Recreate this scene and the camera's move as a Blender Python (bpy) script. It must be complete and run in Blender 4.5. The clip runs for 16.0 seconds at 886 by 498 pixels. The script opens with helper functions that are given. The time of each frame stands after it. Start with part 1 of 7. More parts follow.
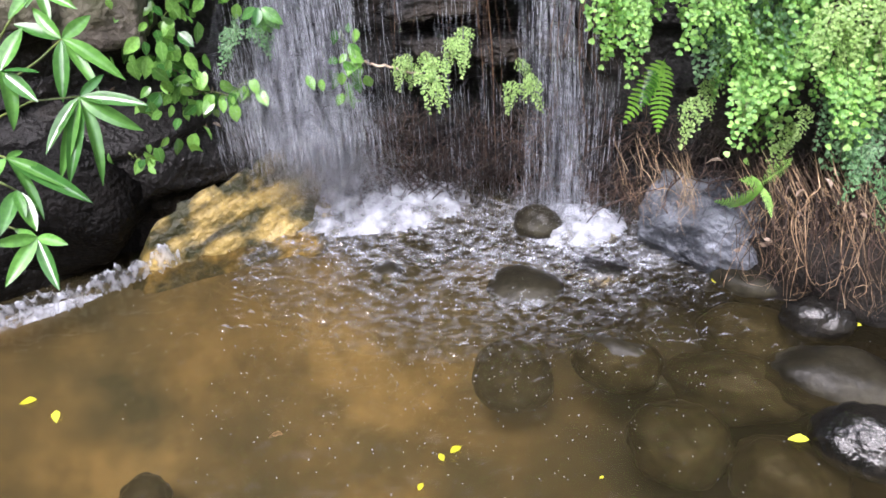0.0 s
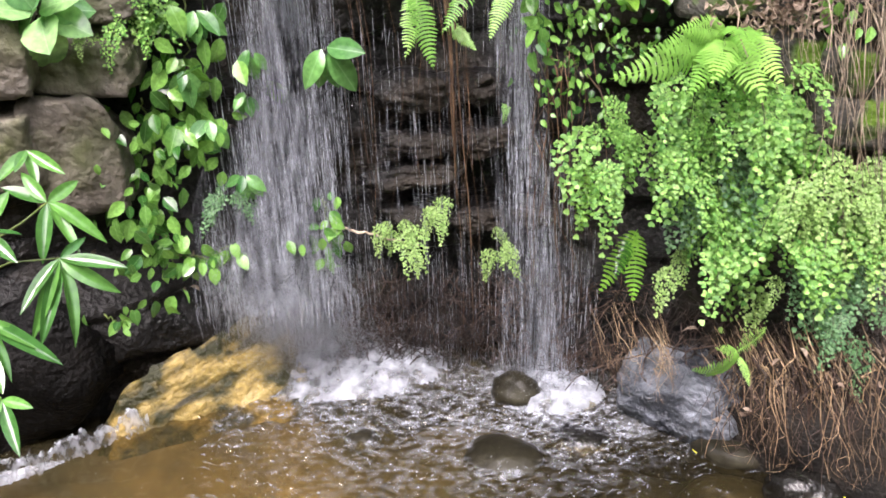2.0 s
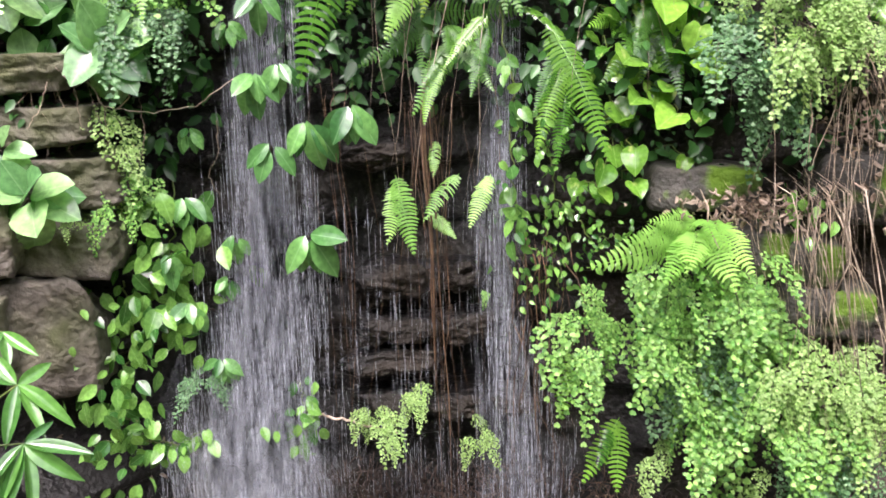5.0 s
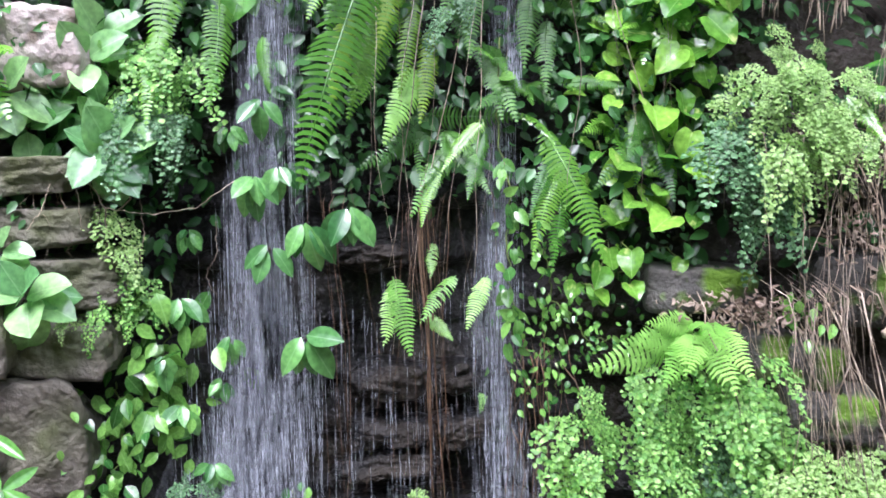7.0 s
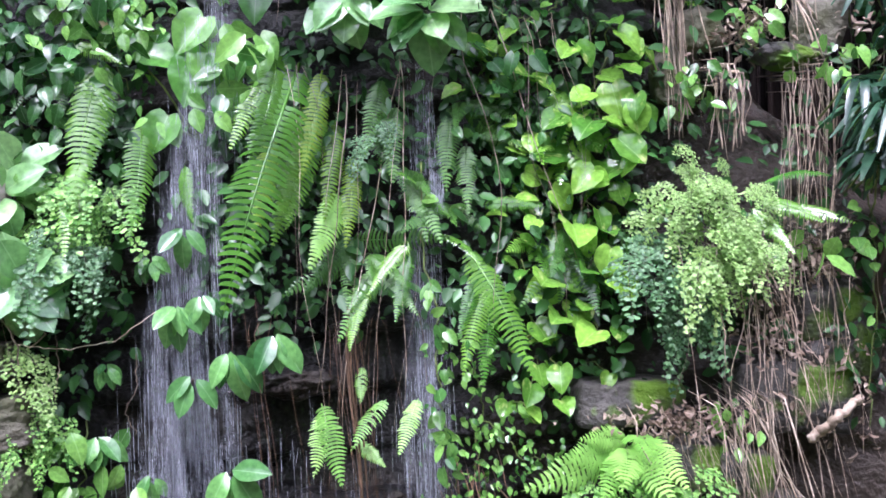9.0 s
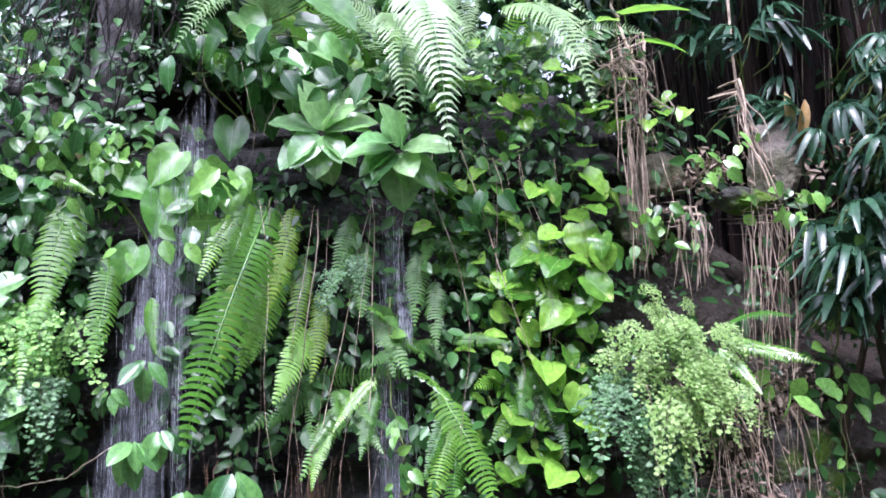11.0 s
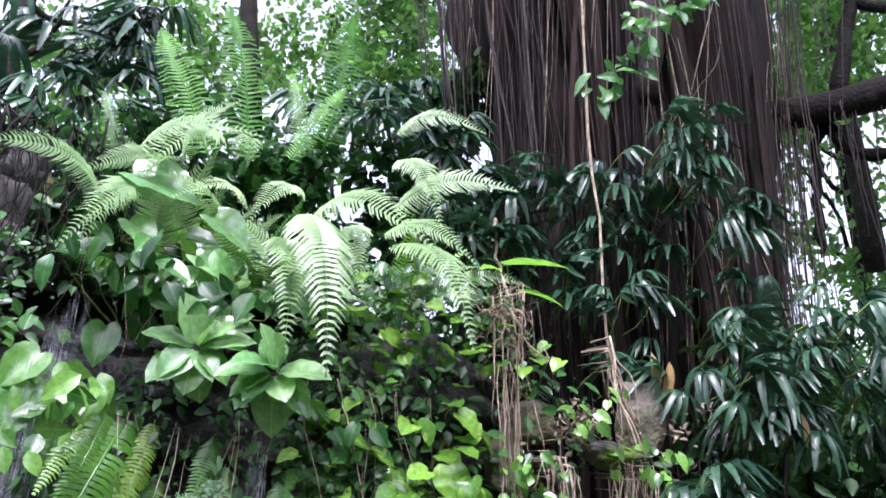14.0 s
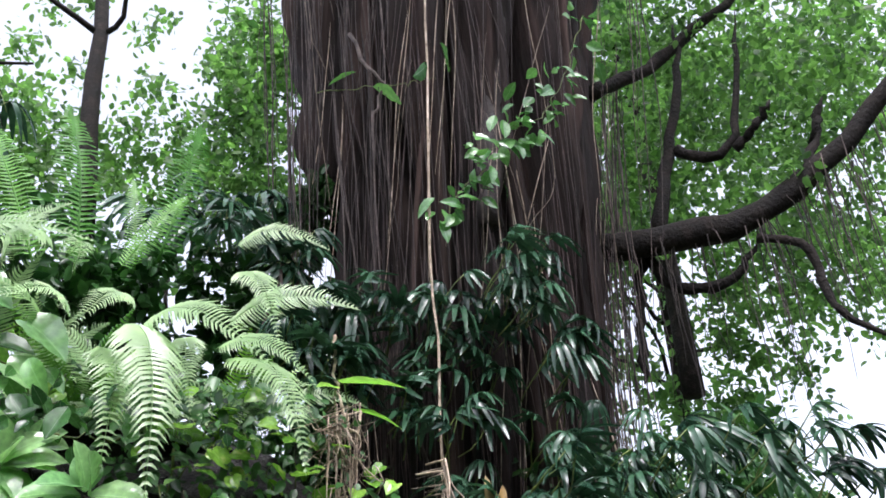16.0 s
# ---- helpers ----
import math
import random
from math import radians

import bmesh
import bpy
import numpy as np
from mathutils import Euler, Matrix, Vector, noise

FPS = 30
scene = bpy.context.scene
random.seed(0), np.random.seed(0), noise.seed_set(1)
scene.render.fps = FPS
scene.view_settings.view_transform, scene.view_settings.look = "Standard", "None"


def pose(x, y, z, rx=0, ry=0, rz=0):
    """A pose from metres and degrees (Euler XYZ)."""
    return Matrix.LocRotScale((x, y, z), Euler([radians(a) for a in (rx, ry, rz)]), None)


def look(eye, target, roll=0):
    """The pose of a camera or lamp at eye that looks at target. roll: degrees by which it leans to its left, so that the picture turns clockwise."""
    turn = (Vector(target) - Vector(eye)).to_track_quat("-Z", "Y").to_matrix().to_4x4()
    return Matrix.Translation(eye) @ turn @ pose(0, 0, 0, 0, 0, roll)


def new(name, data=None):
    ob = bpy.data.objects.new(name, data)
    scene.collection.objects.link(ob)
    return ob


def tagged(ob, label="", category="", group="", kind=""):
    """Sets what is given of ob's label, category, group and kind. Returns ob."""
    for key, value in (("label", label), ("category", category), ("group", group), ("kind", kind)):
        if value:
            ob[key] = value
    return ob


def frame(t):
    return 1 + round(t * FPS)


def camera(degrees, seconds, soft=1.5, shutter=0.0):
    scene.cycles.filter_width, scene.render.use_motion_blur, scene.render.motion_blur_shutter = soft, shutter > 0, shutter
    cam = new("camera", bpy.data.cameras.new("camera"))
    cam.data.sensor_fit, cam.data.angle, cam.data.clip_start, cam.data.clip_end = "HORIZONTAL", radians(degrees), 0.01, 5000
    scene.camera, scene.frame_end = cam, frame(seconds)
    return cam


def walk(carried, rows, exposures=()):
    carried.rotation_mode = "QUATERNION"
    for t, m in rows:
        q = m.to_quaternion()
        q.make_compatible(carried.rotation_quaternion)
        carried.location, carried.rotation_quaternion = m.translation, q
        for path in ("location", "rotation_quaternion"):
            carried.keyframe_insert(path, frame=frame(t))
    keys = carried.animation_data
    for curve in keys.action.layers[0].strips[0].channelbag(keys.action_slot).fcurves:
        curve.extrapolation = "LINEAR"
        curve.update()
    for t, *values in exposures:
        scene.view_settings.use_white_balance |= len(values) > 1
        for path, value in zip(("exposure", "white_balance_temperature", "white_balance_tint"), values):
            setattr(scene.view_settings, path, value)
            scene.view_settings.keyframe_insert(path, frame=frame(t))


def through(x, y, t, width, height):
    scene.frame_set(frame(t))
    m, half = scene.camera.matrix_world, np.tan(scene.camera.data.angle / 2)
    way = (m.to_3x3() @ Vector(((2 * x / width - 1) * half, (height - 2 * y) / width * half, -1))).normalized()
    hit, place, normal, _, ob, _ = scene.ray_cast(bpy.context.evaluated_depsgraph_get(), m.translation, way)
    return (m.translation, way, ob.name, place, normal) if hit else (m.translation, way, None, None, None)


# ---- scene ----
EYE = 2.0
cam = camera(54.6, 16.0, soft=1.7)
walk(cam, [
    (0.0, pose(0, 0, EYE, 53.00, 3.20, 0.00)),
    (0.5, pose(0, 0, EYE, 55.65, 3.06, -0.18)),
    (1.0, pose(0, 0, EYE, 58.33, 2.67, -0.38)),
    (1.5, pose(0, 0, EYE, 61.15, 2.18, -0.69)),
    (2.0, pose(0, 0, EYE, 63.97, 1.90, -0.94)),
    (2.5, pose(0, 0, EYE, 66.03, 1.72, -1.17)),
    (3.0, pose(0, 0, EYE, 68.02, 1.60, -1.89)),
    (3.5, pose(0, 0, EYE, 70.18, 1.39, -2.55)),
    (4.0, pose(0, 0, EYE, 72.31, 1.25, -2.54)),
    (6.5, pose(0, 0, EYE, 81.47, 0.36, -1.50)),
    (7.0, pose(0, 0, EYE, 83.04, 0.73, -2.19)),
    (7.5, pose(0, 0, EYE, 84.75, 1.54, -3.46)),
    (8.0, pose(0, 0, EYE, 86.53, 2.15, -4.78)),
    (8.5, pose(0, 0, EYE, 88.67, 2.45, -6.13)),
    (9.0, pose(0, 0, EYE, 91.01, 2.58, -7.12)),
    (11.5, pose(0, 0, EYE, 102.58, 1.59, -9.94)),
    (12.0, pose(0, 0, EYE, 105.56, 0.84, -10.66)),
    (12.5, pose(0, 0, EYE, 108.56, -0.29, -11.89)),
    (13.0, pose(0, 0, EYE, 111.40, -0.93, -13.73)),
    (13.5, pose(0, 0, EYE, 113.57, -0.99, -15.86)),
    (14.0, pose(0, 0, EYE, 115.31, -0.95, -18.59)),
    (14.5, pose(0, 0, EYE, 117.06, -0.40, -21.76)),
    (15.0, pose(0, 0, EYE, 118.78, 0.34, -24.90)),
    (15.5, pose(0, 0, EYE, 120.83, 1.29, -27.41)),
    (16.0, pose(0, 0, EYE, 123.06, 2.11, -28.97)),
], exposures=[(0, 0.87, 6200, 21), (0.5, 0.66, 6200, 20), (1.5, 0.86, 6450, 20), (4, 0.92, 6900, 22), (6.5, 0.92, 5800, 20), (9, 0.99, 5620, 28), (12, 0.88, 5600, 30), (14, 0.77, 5850, 24), (16, 0.47, 6150, 18)])

# ---- light: bright overcast sky above the garden ----
world = bpy.data.worlds.new("overcast_sky")
scene.world = world
world.use_nodes = True
wn, wl = world.node_tree.nodes, world.node_tree.links
wn.clear()
sky = wn.new("ShaderNodeTexSky")
sky.sky_type, sky.sun_disc = "NISHITA", False
sky.sun_elevation, sky.sun_rotation = radians(62), radians(200)
sky.air_density, sky.dust_density, sky.ozone_density = 1.0, 4.0, 1.0
pale = wn.new("ShaderNodeHueSaturation")
pale.inputs["Saturation"].default_value = 0.35
sky_bg, sky_out = wn.new("ShaderNodeBackground"), wn.new("ShaderNodeOutputWorld")
sky_bg.inputs["Strength"].default_value = 0.36
wl.new(sky.outputs[0], pale.inputs["Color"])
wl.new(pale.outputs[0], sky_bg.inputs["Color"])
wl.new(sky_bg.outputs[0], sky_out.inputs["Surface"])

sun_data = bpy.data.lights.new("sun", "SUN")
sun_data.energy, sun_data.angle, sun_data.color = 1.3, radians(16), (1.0, 0.99, 0.97)
sun = new("sun", sun_data)
sun.matrix_world = look((-1.0, 0.2, 9.0), (0.2, 3.0, 1.0))


# ---- materials ----
def start_mat(name):
    m = bpy.data.materials.new(name)
    m.use_nodes = True
    nt = m.node_tree
    nt.nodes.clear()
    return m, nt.nodes, nt.links, nt.nodes.new("ShaderNodeOutputMaterial")


def ramp(nodes, stops):
    r = nodes.new("ShaderNodeValToRGB")
    r.color_ramp.elements[0].position, r.color_ramp.elements[0].color = stops[0][0], (*stops[0][1], 1)
    r.color_ramp.elements[1].position, r.color_ramp.elements[1].color = stops[-1][0], (*stops[-1][1], 1)
    for p, c in stops[1:-1]:
        r.color_ramp.elements.new(p).color = (*c, 1)
    return r


def noise_node(nodes, links, coord, scale, detail=4, stretch=None):
    n = nodes.new("ShaderNodeTexNoise")
    n.inputs["Scale"].default_value, n.inputs["Detail"].default_value = scale, detail
    if stretch:
        mp = nodes.new("ShaderNodeMapping")
        mp.inputs["Scale"].default_value = stretch
        links.new(coord, mp.inputs["Vector"])
        links.new(mp.outputs[0], n.inputs["Vector"])
    else:
        links.new(coord, n.inputs["Vector"])
    return n


def mixc(nodes, links, fac, a, b, mode="MIX"):
    m = nodes.new("ShaderNodeMix")
    m.data_type, m.blend_type = "RGBA", mode
    for sock, v in ((m.inputs[0], fac), (m.inputs[6], a), (m.inputs[7], b)):
        if isinstance(v, bpy.types.NodeSocket):
            links.new(v, sock)
        elif isinstance(v, tuple):
            sock.default_value = (*v, 1)
        else:
            sock.default_value = v
    return m.outputs[2]


def surface(name, stops, scale, rough=(0.5, 0.8), bump=0.3, fine=60.0, stain=None, stain_scale=3.0, stain_edge=(0.5, 0.6), stretch=None, spec=0.5, coord="Object", rand=0.25, drift=None, even_grain=False):
    """Stone, soil, bark: two scales of grain, stains and relief."""
    m, nodes, links, out = start_mat(name)
    tc = nodes.new("ShaderNodeTexCoord").outputs[coord]
    big = noise_node(nodes, links, tc, scale, 6, stretch)
    small = noise_node(nodes, links, tc, fine, 5, None if even_grain else stretch)
    cr = ramp(nodes, stops)
    links.new(big.outputs[0], cr.inputs[0])
    grain = ramp(nodes, [(0.3, (0.55, 0.55, 0.55)), (0.7, (1.25, 1.25, 1.25))])
    links.new(small.outputs[0], grain.inputs[0])
    col = mixc(nodes, links, 0.7, cr.outputs[0], grain.outputs[0], "MULTIPLY")
    if stain:
        st = noise_node(nodes, links, tc, stain_scale, 5)
        sr = ramp(nodes, [(stain_edge[0], (0, 0, 0)), (stain_edge[1], (1, 1, 1))])
        links.new(st.outputs[0], sr.inputs[0])
        col = mixc(nodes, links, sr.outputs[0], col, stain)
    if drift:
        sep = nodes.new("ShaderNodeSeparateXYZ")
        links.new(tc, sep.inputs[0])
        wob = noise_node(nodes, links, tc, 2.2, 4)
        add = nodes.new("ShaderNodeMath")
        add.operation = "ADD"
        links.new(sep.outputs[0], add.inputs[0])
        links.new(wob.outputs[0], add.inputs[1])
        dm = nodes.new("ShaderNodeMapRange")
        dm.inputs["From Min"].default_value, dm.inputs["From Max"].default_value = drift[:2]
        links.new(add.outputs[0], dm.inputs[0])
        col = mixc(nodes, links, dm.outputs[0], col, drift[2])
    info = nodes.new("ShaderNodeObjectInfo")
    vary = ramp(nodes, [(0, (1 - rand, 1 - rand, 1 - rand)), (1, (1 + rand, 1 + rand, 1 + rand))])
    links.new(info.outputs["Random"], vary.inputs[0])
    col = mixc(nodes, links, 1.0, col, vary.outputs[0], "MULTIPLY")
    bs = nodes.new("ShaderNodeBsdfPrincipled")
    bs.inputs["Specular IOR Level"].default_value = spec
    links.new(col, bs.inputs["Base Color"])
    rr = nodes.new("ShaderNodeMapRange")
    rr.inputs["To Min"].default_value, rr.inputs["To Max"].default_value = rough
    rr.inputs["From Min"].default_value, rr.inputs["From Max"].default_value = 0.3, 0.7
    links.new(big.outputs[0], rr.inputs[0])
    links.new(rr.outputs[0], bs.inputs["Roughness"])
    bp = nodes.new("ShaderNodeBump")
    bp.inputs["Strength"].default_value, bp.inputs["Distance"].default_value = bump, 0.02
    links.new(small.outputs[0], bp.inputs["Height"])
    links.new(bp.outputs[0], bs.inputs["Normal"])
    links.new(bs.outputs[0], out.inputs["Surface"])
    return m


def leaf_mat(name, dark, light, rough=0.32, through=0.3, vein=None, vein_scale=55.0, blotch=None, blotch_edge=(0.55, 0.6), island=False, glow=1.0, spec=0.55):
    """Leaf blades: shade from leaf to leaf, side veins, light that passes through."""
    m, nodes, links, out = start_mat(name)
    tc = nodes.new("ShaderNodeTexCoord").outputs["Object"]
    if island:
        pick = nodes.new("ShaderNodeNewGeometry").outputs["Random Per Island"]
    else:
        pick = nodes.new("ShaderNodeObjectInfo").outputs["Random"]
    cr = ramp(nodes, [(0.0, dark), (0.75, light), (1.0, tuple(min(1, c * 1.25) for c in light))])
    links.new(pick, cr.inputs[0])
    col = cr.outputs[0]
    n = noise_node(nodes, links, tc, 6, 3)
    gr = ramp(nodes, [(0.3, (0.6, 0.62, 0.6)), (0.7, (1.25, 1.2, 1.15))])
    links.new(n.outputs[0], gr.inputs[0])
    col = mixc(nodes, links, 0.8, col, gr.outputs[0], "MULTIPLY")
    if blotch:
        info = nodes.new("ShaderNodeObjectInfo")
        nb = nodes.new("ShaderNodeTexNoise")
        nb.noise_dimensions = "4D"
        nb.inputs["Scale"].default_value, nb.inputs["Detail"].default_value = 2.6, 3
        mp = nodes.new("ShaderNodeMapping")
        mp.inputs["Scale"].default_value = (1.2, 0.6, 1)
        links.new(tc, mp.inputs["Vector"])
        links.new(mp.outputs[0], nb.inputs["Vector"])
        mul = nodes.new("ShaderNodeMath")
        mul.operation = "MULTIPLY"
        mul.inputs[1].default_value = 37.0
        links.new(info.outputs["Random"], mul.inputs[0])
        links.new(mul.outputs[0], nb.inputs["W"])
        br = ramp(nodes, [(blotch_edge[0], (0, 0, 0)), (blotch_edge[1], (1, 1, 1))])
        links.new(nb.outputs[0], br.inputs[0])
        col = mixc(nodes, links, br.outputs[0], col, blotch)
    if vein:
        sx = nodes.new("ShaderNodeSeparateXYZ")
        links.new(tc, sx.inputs[0])
        ax = nodes.new("ShaderNodeMath")
        ax.operation = "ABSOLUTE"
        links.new(sx.outputs[0], ax.inputs[0])
        rb = ramp(nodes, [(0.003, (0.22, 0.22, 0.22)), (0.016, (0, 0, 0))])
        links.new(ax.outputs[0], rb.inputs[0])
        col = mixc(nodes, links, rb.outputs[0], col, tuple(min(1, 0.25 + 1.3 * k) for k in light))
    bs = nodes.new("ShaderNodeBsdfPrincipled")
    bs.inputs["Roughness"].default_value = rough
    bs.inputs["Specular IOR Level"].default_value = spec
    links.new(col, bs.inputs["Base Color"])
    if vein:
        sep = nodes.new("ShaderNodeSeparateXYZ")
        links.new(tc, sep.inputs[0])
        ab = nodes.new("ShaderNodeMath")
        ab.operation = "ABSOLUTE"
        links.new(sep.outputs[0], ab.inputs[0])
        sl = nodes.new("ShaderNodeMath")
        sl.operation = "MULTIPLY_ADD"
        sl.inputs[1].default_value = -0.9
        links.new(ab.outputs[0], sl.inputs[0])
        links.new(sep.outputs[1], sl.inputs[2])
        sn = nodes.new("ShaderNodeMath")
        sn.operation = "MULTIPLY"
        sn.inputs[1].default_value = vein_scale * 6.283
        links.new(sl.outputs[0], sn.inputs[0])
        si = nodes.new("ShaderNodeMath")
        si.operation = "SINE"
        links.new(sn.outputs[0], si.inputs[0])
        bp = nodes.new("ShaderNodeBump")
        bp.inputs["Strength"].default_value, bp.inputs["Distance"].default_value = vein * 0.12, 0.002
        links.new(si.outputs[0], bp.inputs["Height"])
        links.new(bp.outputs[0], bs.inputs["Normal"])
    tr = nodes.new("ShaderNodeBsdfTranslucent")
    bright = mixc(nodes, links, 1.0, col, (1.2 * glow, 1.3 * glow, 1.0 * glow), "MULTIPLY")
    links.new(bright, tr.inputs["Color"])
    mx = nodes.new("ShaderNodeMixShader")
    mx.inputs[0].default_value = through
    links.new(bs.outputs[0], mx.inputs[1])
    links.new(tr.outputs[0], mx.inputs[2])
    links.new(mx.outputs[0], out.inputs["Surface"])
    return m


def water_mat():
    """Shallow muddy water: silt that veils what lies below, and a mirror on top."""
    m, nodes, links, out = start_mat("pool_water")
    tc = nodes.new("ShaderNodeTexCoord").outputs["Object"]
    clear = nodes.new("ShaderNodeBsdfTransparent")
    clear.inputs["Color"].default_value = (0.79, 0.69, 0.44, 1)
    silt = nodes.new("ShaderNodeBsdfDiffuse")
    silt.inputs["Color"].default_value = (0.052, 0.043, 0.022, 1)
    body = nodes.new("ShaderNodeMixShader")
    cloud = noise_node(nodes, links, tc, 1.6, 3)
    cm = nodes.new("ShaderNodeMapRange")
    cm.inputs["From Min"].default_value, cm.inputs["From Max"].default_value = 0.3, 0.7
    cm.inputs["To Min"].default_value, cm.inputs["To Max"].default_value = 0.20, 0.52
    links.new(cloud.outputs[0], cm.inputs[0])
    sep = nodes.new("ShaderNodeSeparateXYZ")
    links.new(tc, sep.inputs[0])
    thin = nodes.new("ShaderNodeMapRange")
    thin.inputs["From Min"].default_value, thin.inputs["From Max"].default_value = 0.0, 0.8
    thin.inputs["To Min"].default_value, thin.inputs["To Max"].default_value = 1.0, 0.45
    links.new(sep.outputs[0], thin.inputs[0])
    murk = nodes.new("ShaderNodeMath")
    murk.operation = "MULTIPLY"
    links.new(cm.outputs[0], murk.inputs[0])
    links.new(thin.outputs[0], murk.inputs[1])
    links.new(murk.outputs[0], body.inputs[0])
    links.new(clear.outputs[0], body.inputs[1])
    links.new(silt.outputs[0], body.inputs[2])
    gl = nodes.new("ShaderNodeBsdfGlossy")
    gl.inputs["Roughness"].default_value = 0.04
    rip = noise_node(nodes, links, tc, 26, 3)
    bp = nodes.new("ShaderNodeBump")
    bp.inputs["Strength"].default_value, bp.inputs["Distance"].default_value = 0.35, 0.008
    links.new(rip.outputs[0], bp.inputs["Height"])
    links.new(bp.outputs[0], gl.inputs["Normal"])
    fr = nodes.new("ShaderNodeFresnel")
    fr.inputs["IOR"].default_value = 1.33
    links.new(bp.outputs[0], fr.inputs["Normal"])
    mx = nodes.new("ShaderNodeMixShader")
    links.new(fr.outputs[0], mx.inputs[0])
    links.new(body.outputs[0], mx.inputs[1])
    links.new(gl.outputs[0], mx.inputs[2])
    links.new(mx.outputs[0], out.inputs["Surface"])
    return m


def spray_mat(name, low, high, scale, stretch, edges=(0.45, 0.65), tone=0.85, fade=None):
    """White water: aerated, see-through between its threads."""
    m, nodes, links, out = start_mat(name)
    tc = nodes.new("ShaderNodeTexCoord").outputs["Object"]
    n = noise_node(nodes, links, tc, scale, 5, stretch)
    mr = nodes.new("ShaderNodeMapRange")
    mr.inputs["From Min"].default_value, mr.inputs["From Max"].default_value = edges
    mr.inputs["To Min"].default_value, mr.inputs["To Max"].default_value = low, high
    links.new(n.outputs[0], mr.inputs[0])
    cover = mr.outputs[0]
    if fade:
        mp = nodes.new("ShaderNodeMapping")
        mp.inputs["Scale"].default_value = (fade[0], fade[1], 0)
        links.new(tc, mp.inputs["Vector"])
        gr = nodes.new("ShaderNodeTexGradient")
        gr.gradient_type = "SPHERICAL"
        links.new(mp.outputs[0], gr.inputs["Vector"])
        mu = nodes.new("ShaderNodeMath")
        mu.operation = "MULTIPLY"
        links.new(cover, mu.inputs[0])
        links.new(gr.outputs["Fac"], mu.inputs[1])
        cover = mu.outputs[0]
    cl = nodes.new("ShaderNodeBsdfTransparent")
    df = nodes.new("ShaderNodeBsdfPrincipled")
    df.inputs["Base Color"].default_value = (tone * 0.84, tone * 0.89, tone, 1)
    df.inputs["Roughness"].default_value = 0.25
    tl = nodes.new("ShaderNodeBsdfTranslucent")
    tl.inputs["Color"].default_value = (tone, tone, tone, 1)
    both = nodes.new("ShaderNodeMixShader")
    both.inputs[0].default_value = 0.35
    links.new(df.outputs[0], both.inputs[1])
    links.new(tl.outputs[0], both.inputs[2])
    mx = nodes.new("ShaderNodeMixShader")
    links.new(cover, mx.inputs[0])
    links.new(cl.outputs[0], mx.inputs[1])
    links.new(both.outputs[0], mx.inputs[2])
    links.new(mx.outputs[0], out.inputs["Surface"])
    return m


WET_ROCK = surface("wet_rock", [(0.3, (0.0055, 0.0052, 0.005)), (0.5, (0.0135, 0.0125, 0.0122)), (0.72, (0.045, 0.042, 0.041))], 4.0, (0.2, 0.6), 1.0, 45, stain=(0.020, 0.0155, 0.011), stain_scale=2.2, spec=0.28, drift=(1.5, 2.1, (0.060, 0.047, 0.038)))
GREY_ROCK = surface("grey_rock", [(0.3, (0.06, 0.05, 0.04)), (0.5, (0.165, 0.145, 0.115)), (0.7, (0.33, 0.30, 0.255))], 5.0, (0.55, 0.85), 1.0, 34, stain=(0.07, 0.075, 0.03), stain_scale=4.0, stain_edge=(0.47, 0.66))
PINK_ROCK = surface("pinkish_stone", [(0.3, (0.26, 0.20, 0.175)), (0.5, (0.46, 0.385, 0.35)), (0.7, (0.62, 0.55, 0.52))], 5.0, (0.6, 0.85), 1.0, 30, stain=(0.16, 0.12, 0.085), stain_scale=5.0, stain_edge=(0.56, 0.66))
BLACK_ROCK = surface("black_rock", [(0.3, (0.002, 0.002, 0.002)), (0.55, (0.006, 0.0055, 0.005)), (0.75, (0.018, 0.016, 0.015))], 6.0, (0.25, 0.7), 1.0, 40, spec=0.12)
GLOSS_ROCK = surface("glossy_wet_stone", [(0.3, (0.004, 0.004, 0.004)), (0.55, (0.014, 0.013, 0.011)), (0.75, (0.04, 0.036, 0.03))], 6.0, (0.06, 0.28), 0.7, 30, spec=0.6)
YELLOW_ROCK = surface("yellow_rock", [(0.36, (0.035, 0.030, 0.010)), (0.45, (0.20, 0.142, 0.036)), (0.54, (0.40, 0.285, 0.085)), (0.66, (0.56, 0.44, 0.19))], 7.0, (0.3, 0.6), 1.0, 40, stain=(0.030, 0.031, 0.009), stain_scale=7.0, stain_edge=(0.42, 0.56), stretch=(0.45, 2.2, 2.2), even_grain=True)
BLUE_ROCK = surface("slate_boulder", [(0.3, (0.03, 0.034, 0.042)), (0.48, (0.085, 0.094, 0.112)), (0.66, (0.22, 0.24, 0.28))], 7.0, (0.2, 0.5), 1.0, 60)
MOSS_BLOCK = surface("mossy_block", [(0.3, (0.028, 0.026, 0.023)), (0.5, (0.062, 0.057, 0.050)), (0.7, (0.13, 0.12, 0.105))], 6.0, (0.5, 0.85), 0.8, 50, stain=(0.10, 0.19, 0.012), stain_scale=5.0, stain_edge=(0.53, 0.62))
POOL_STONE = surface("pool_stone", [(0.3, (0.010, 0.009, 0.006)), (0.5, (0.024, 0.021, 0.013)), (0.7, (0.055, 0.05, 0.032))], 5.0, (0.3, 0.6), 0.15, 45, spec=0.2)
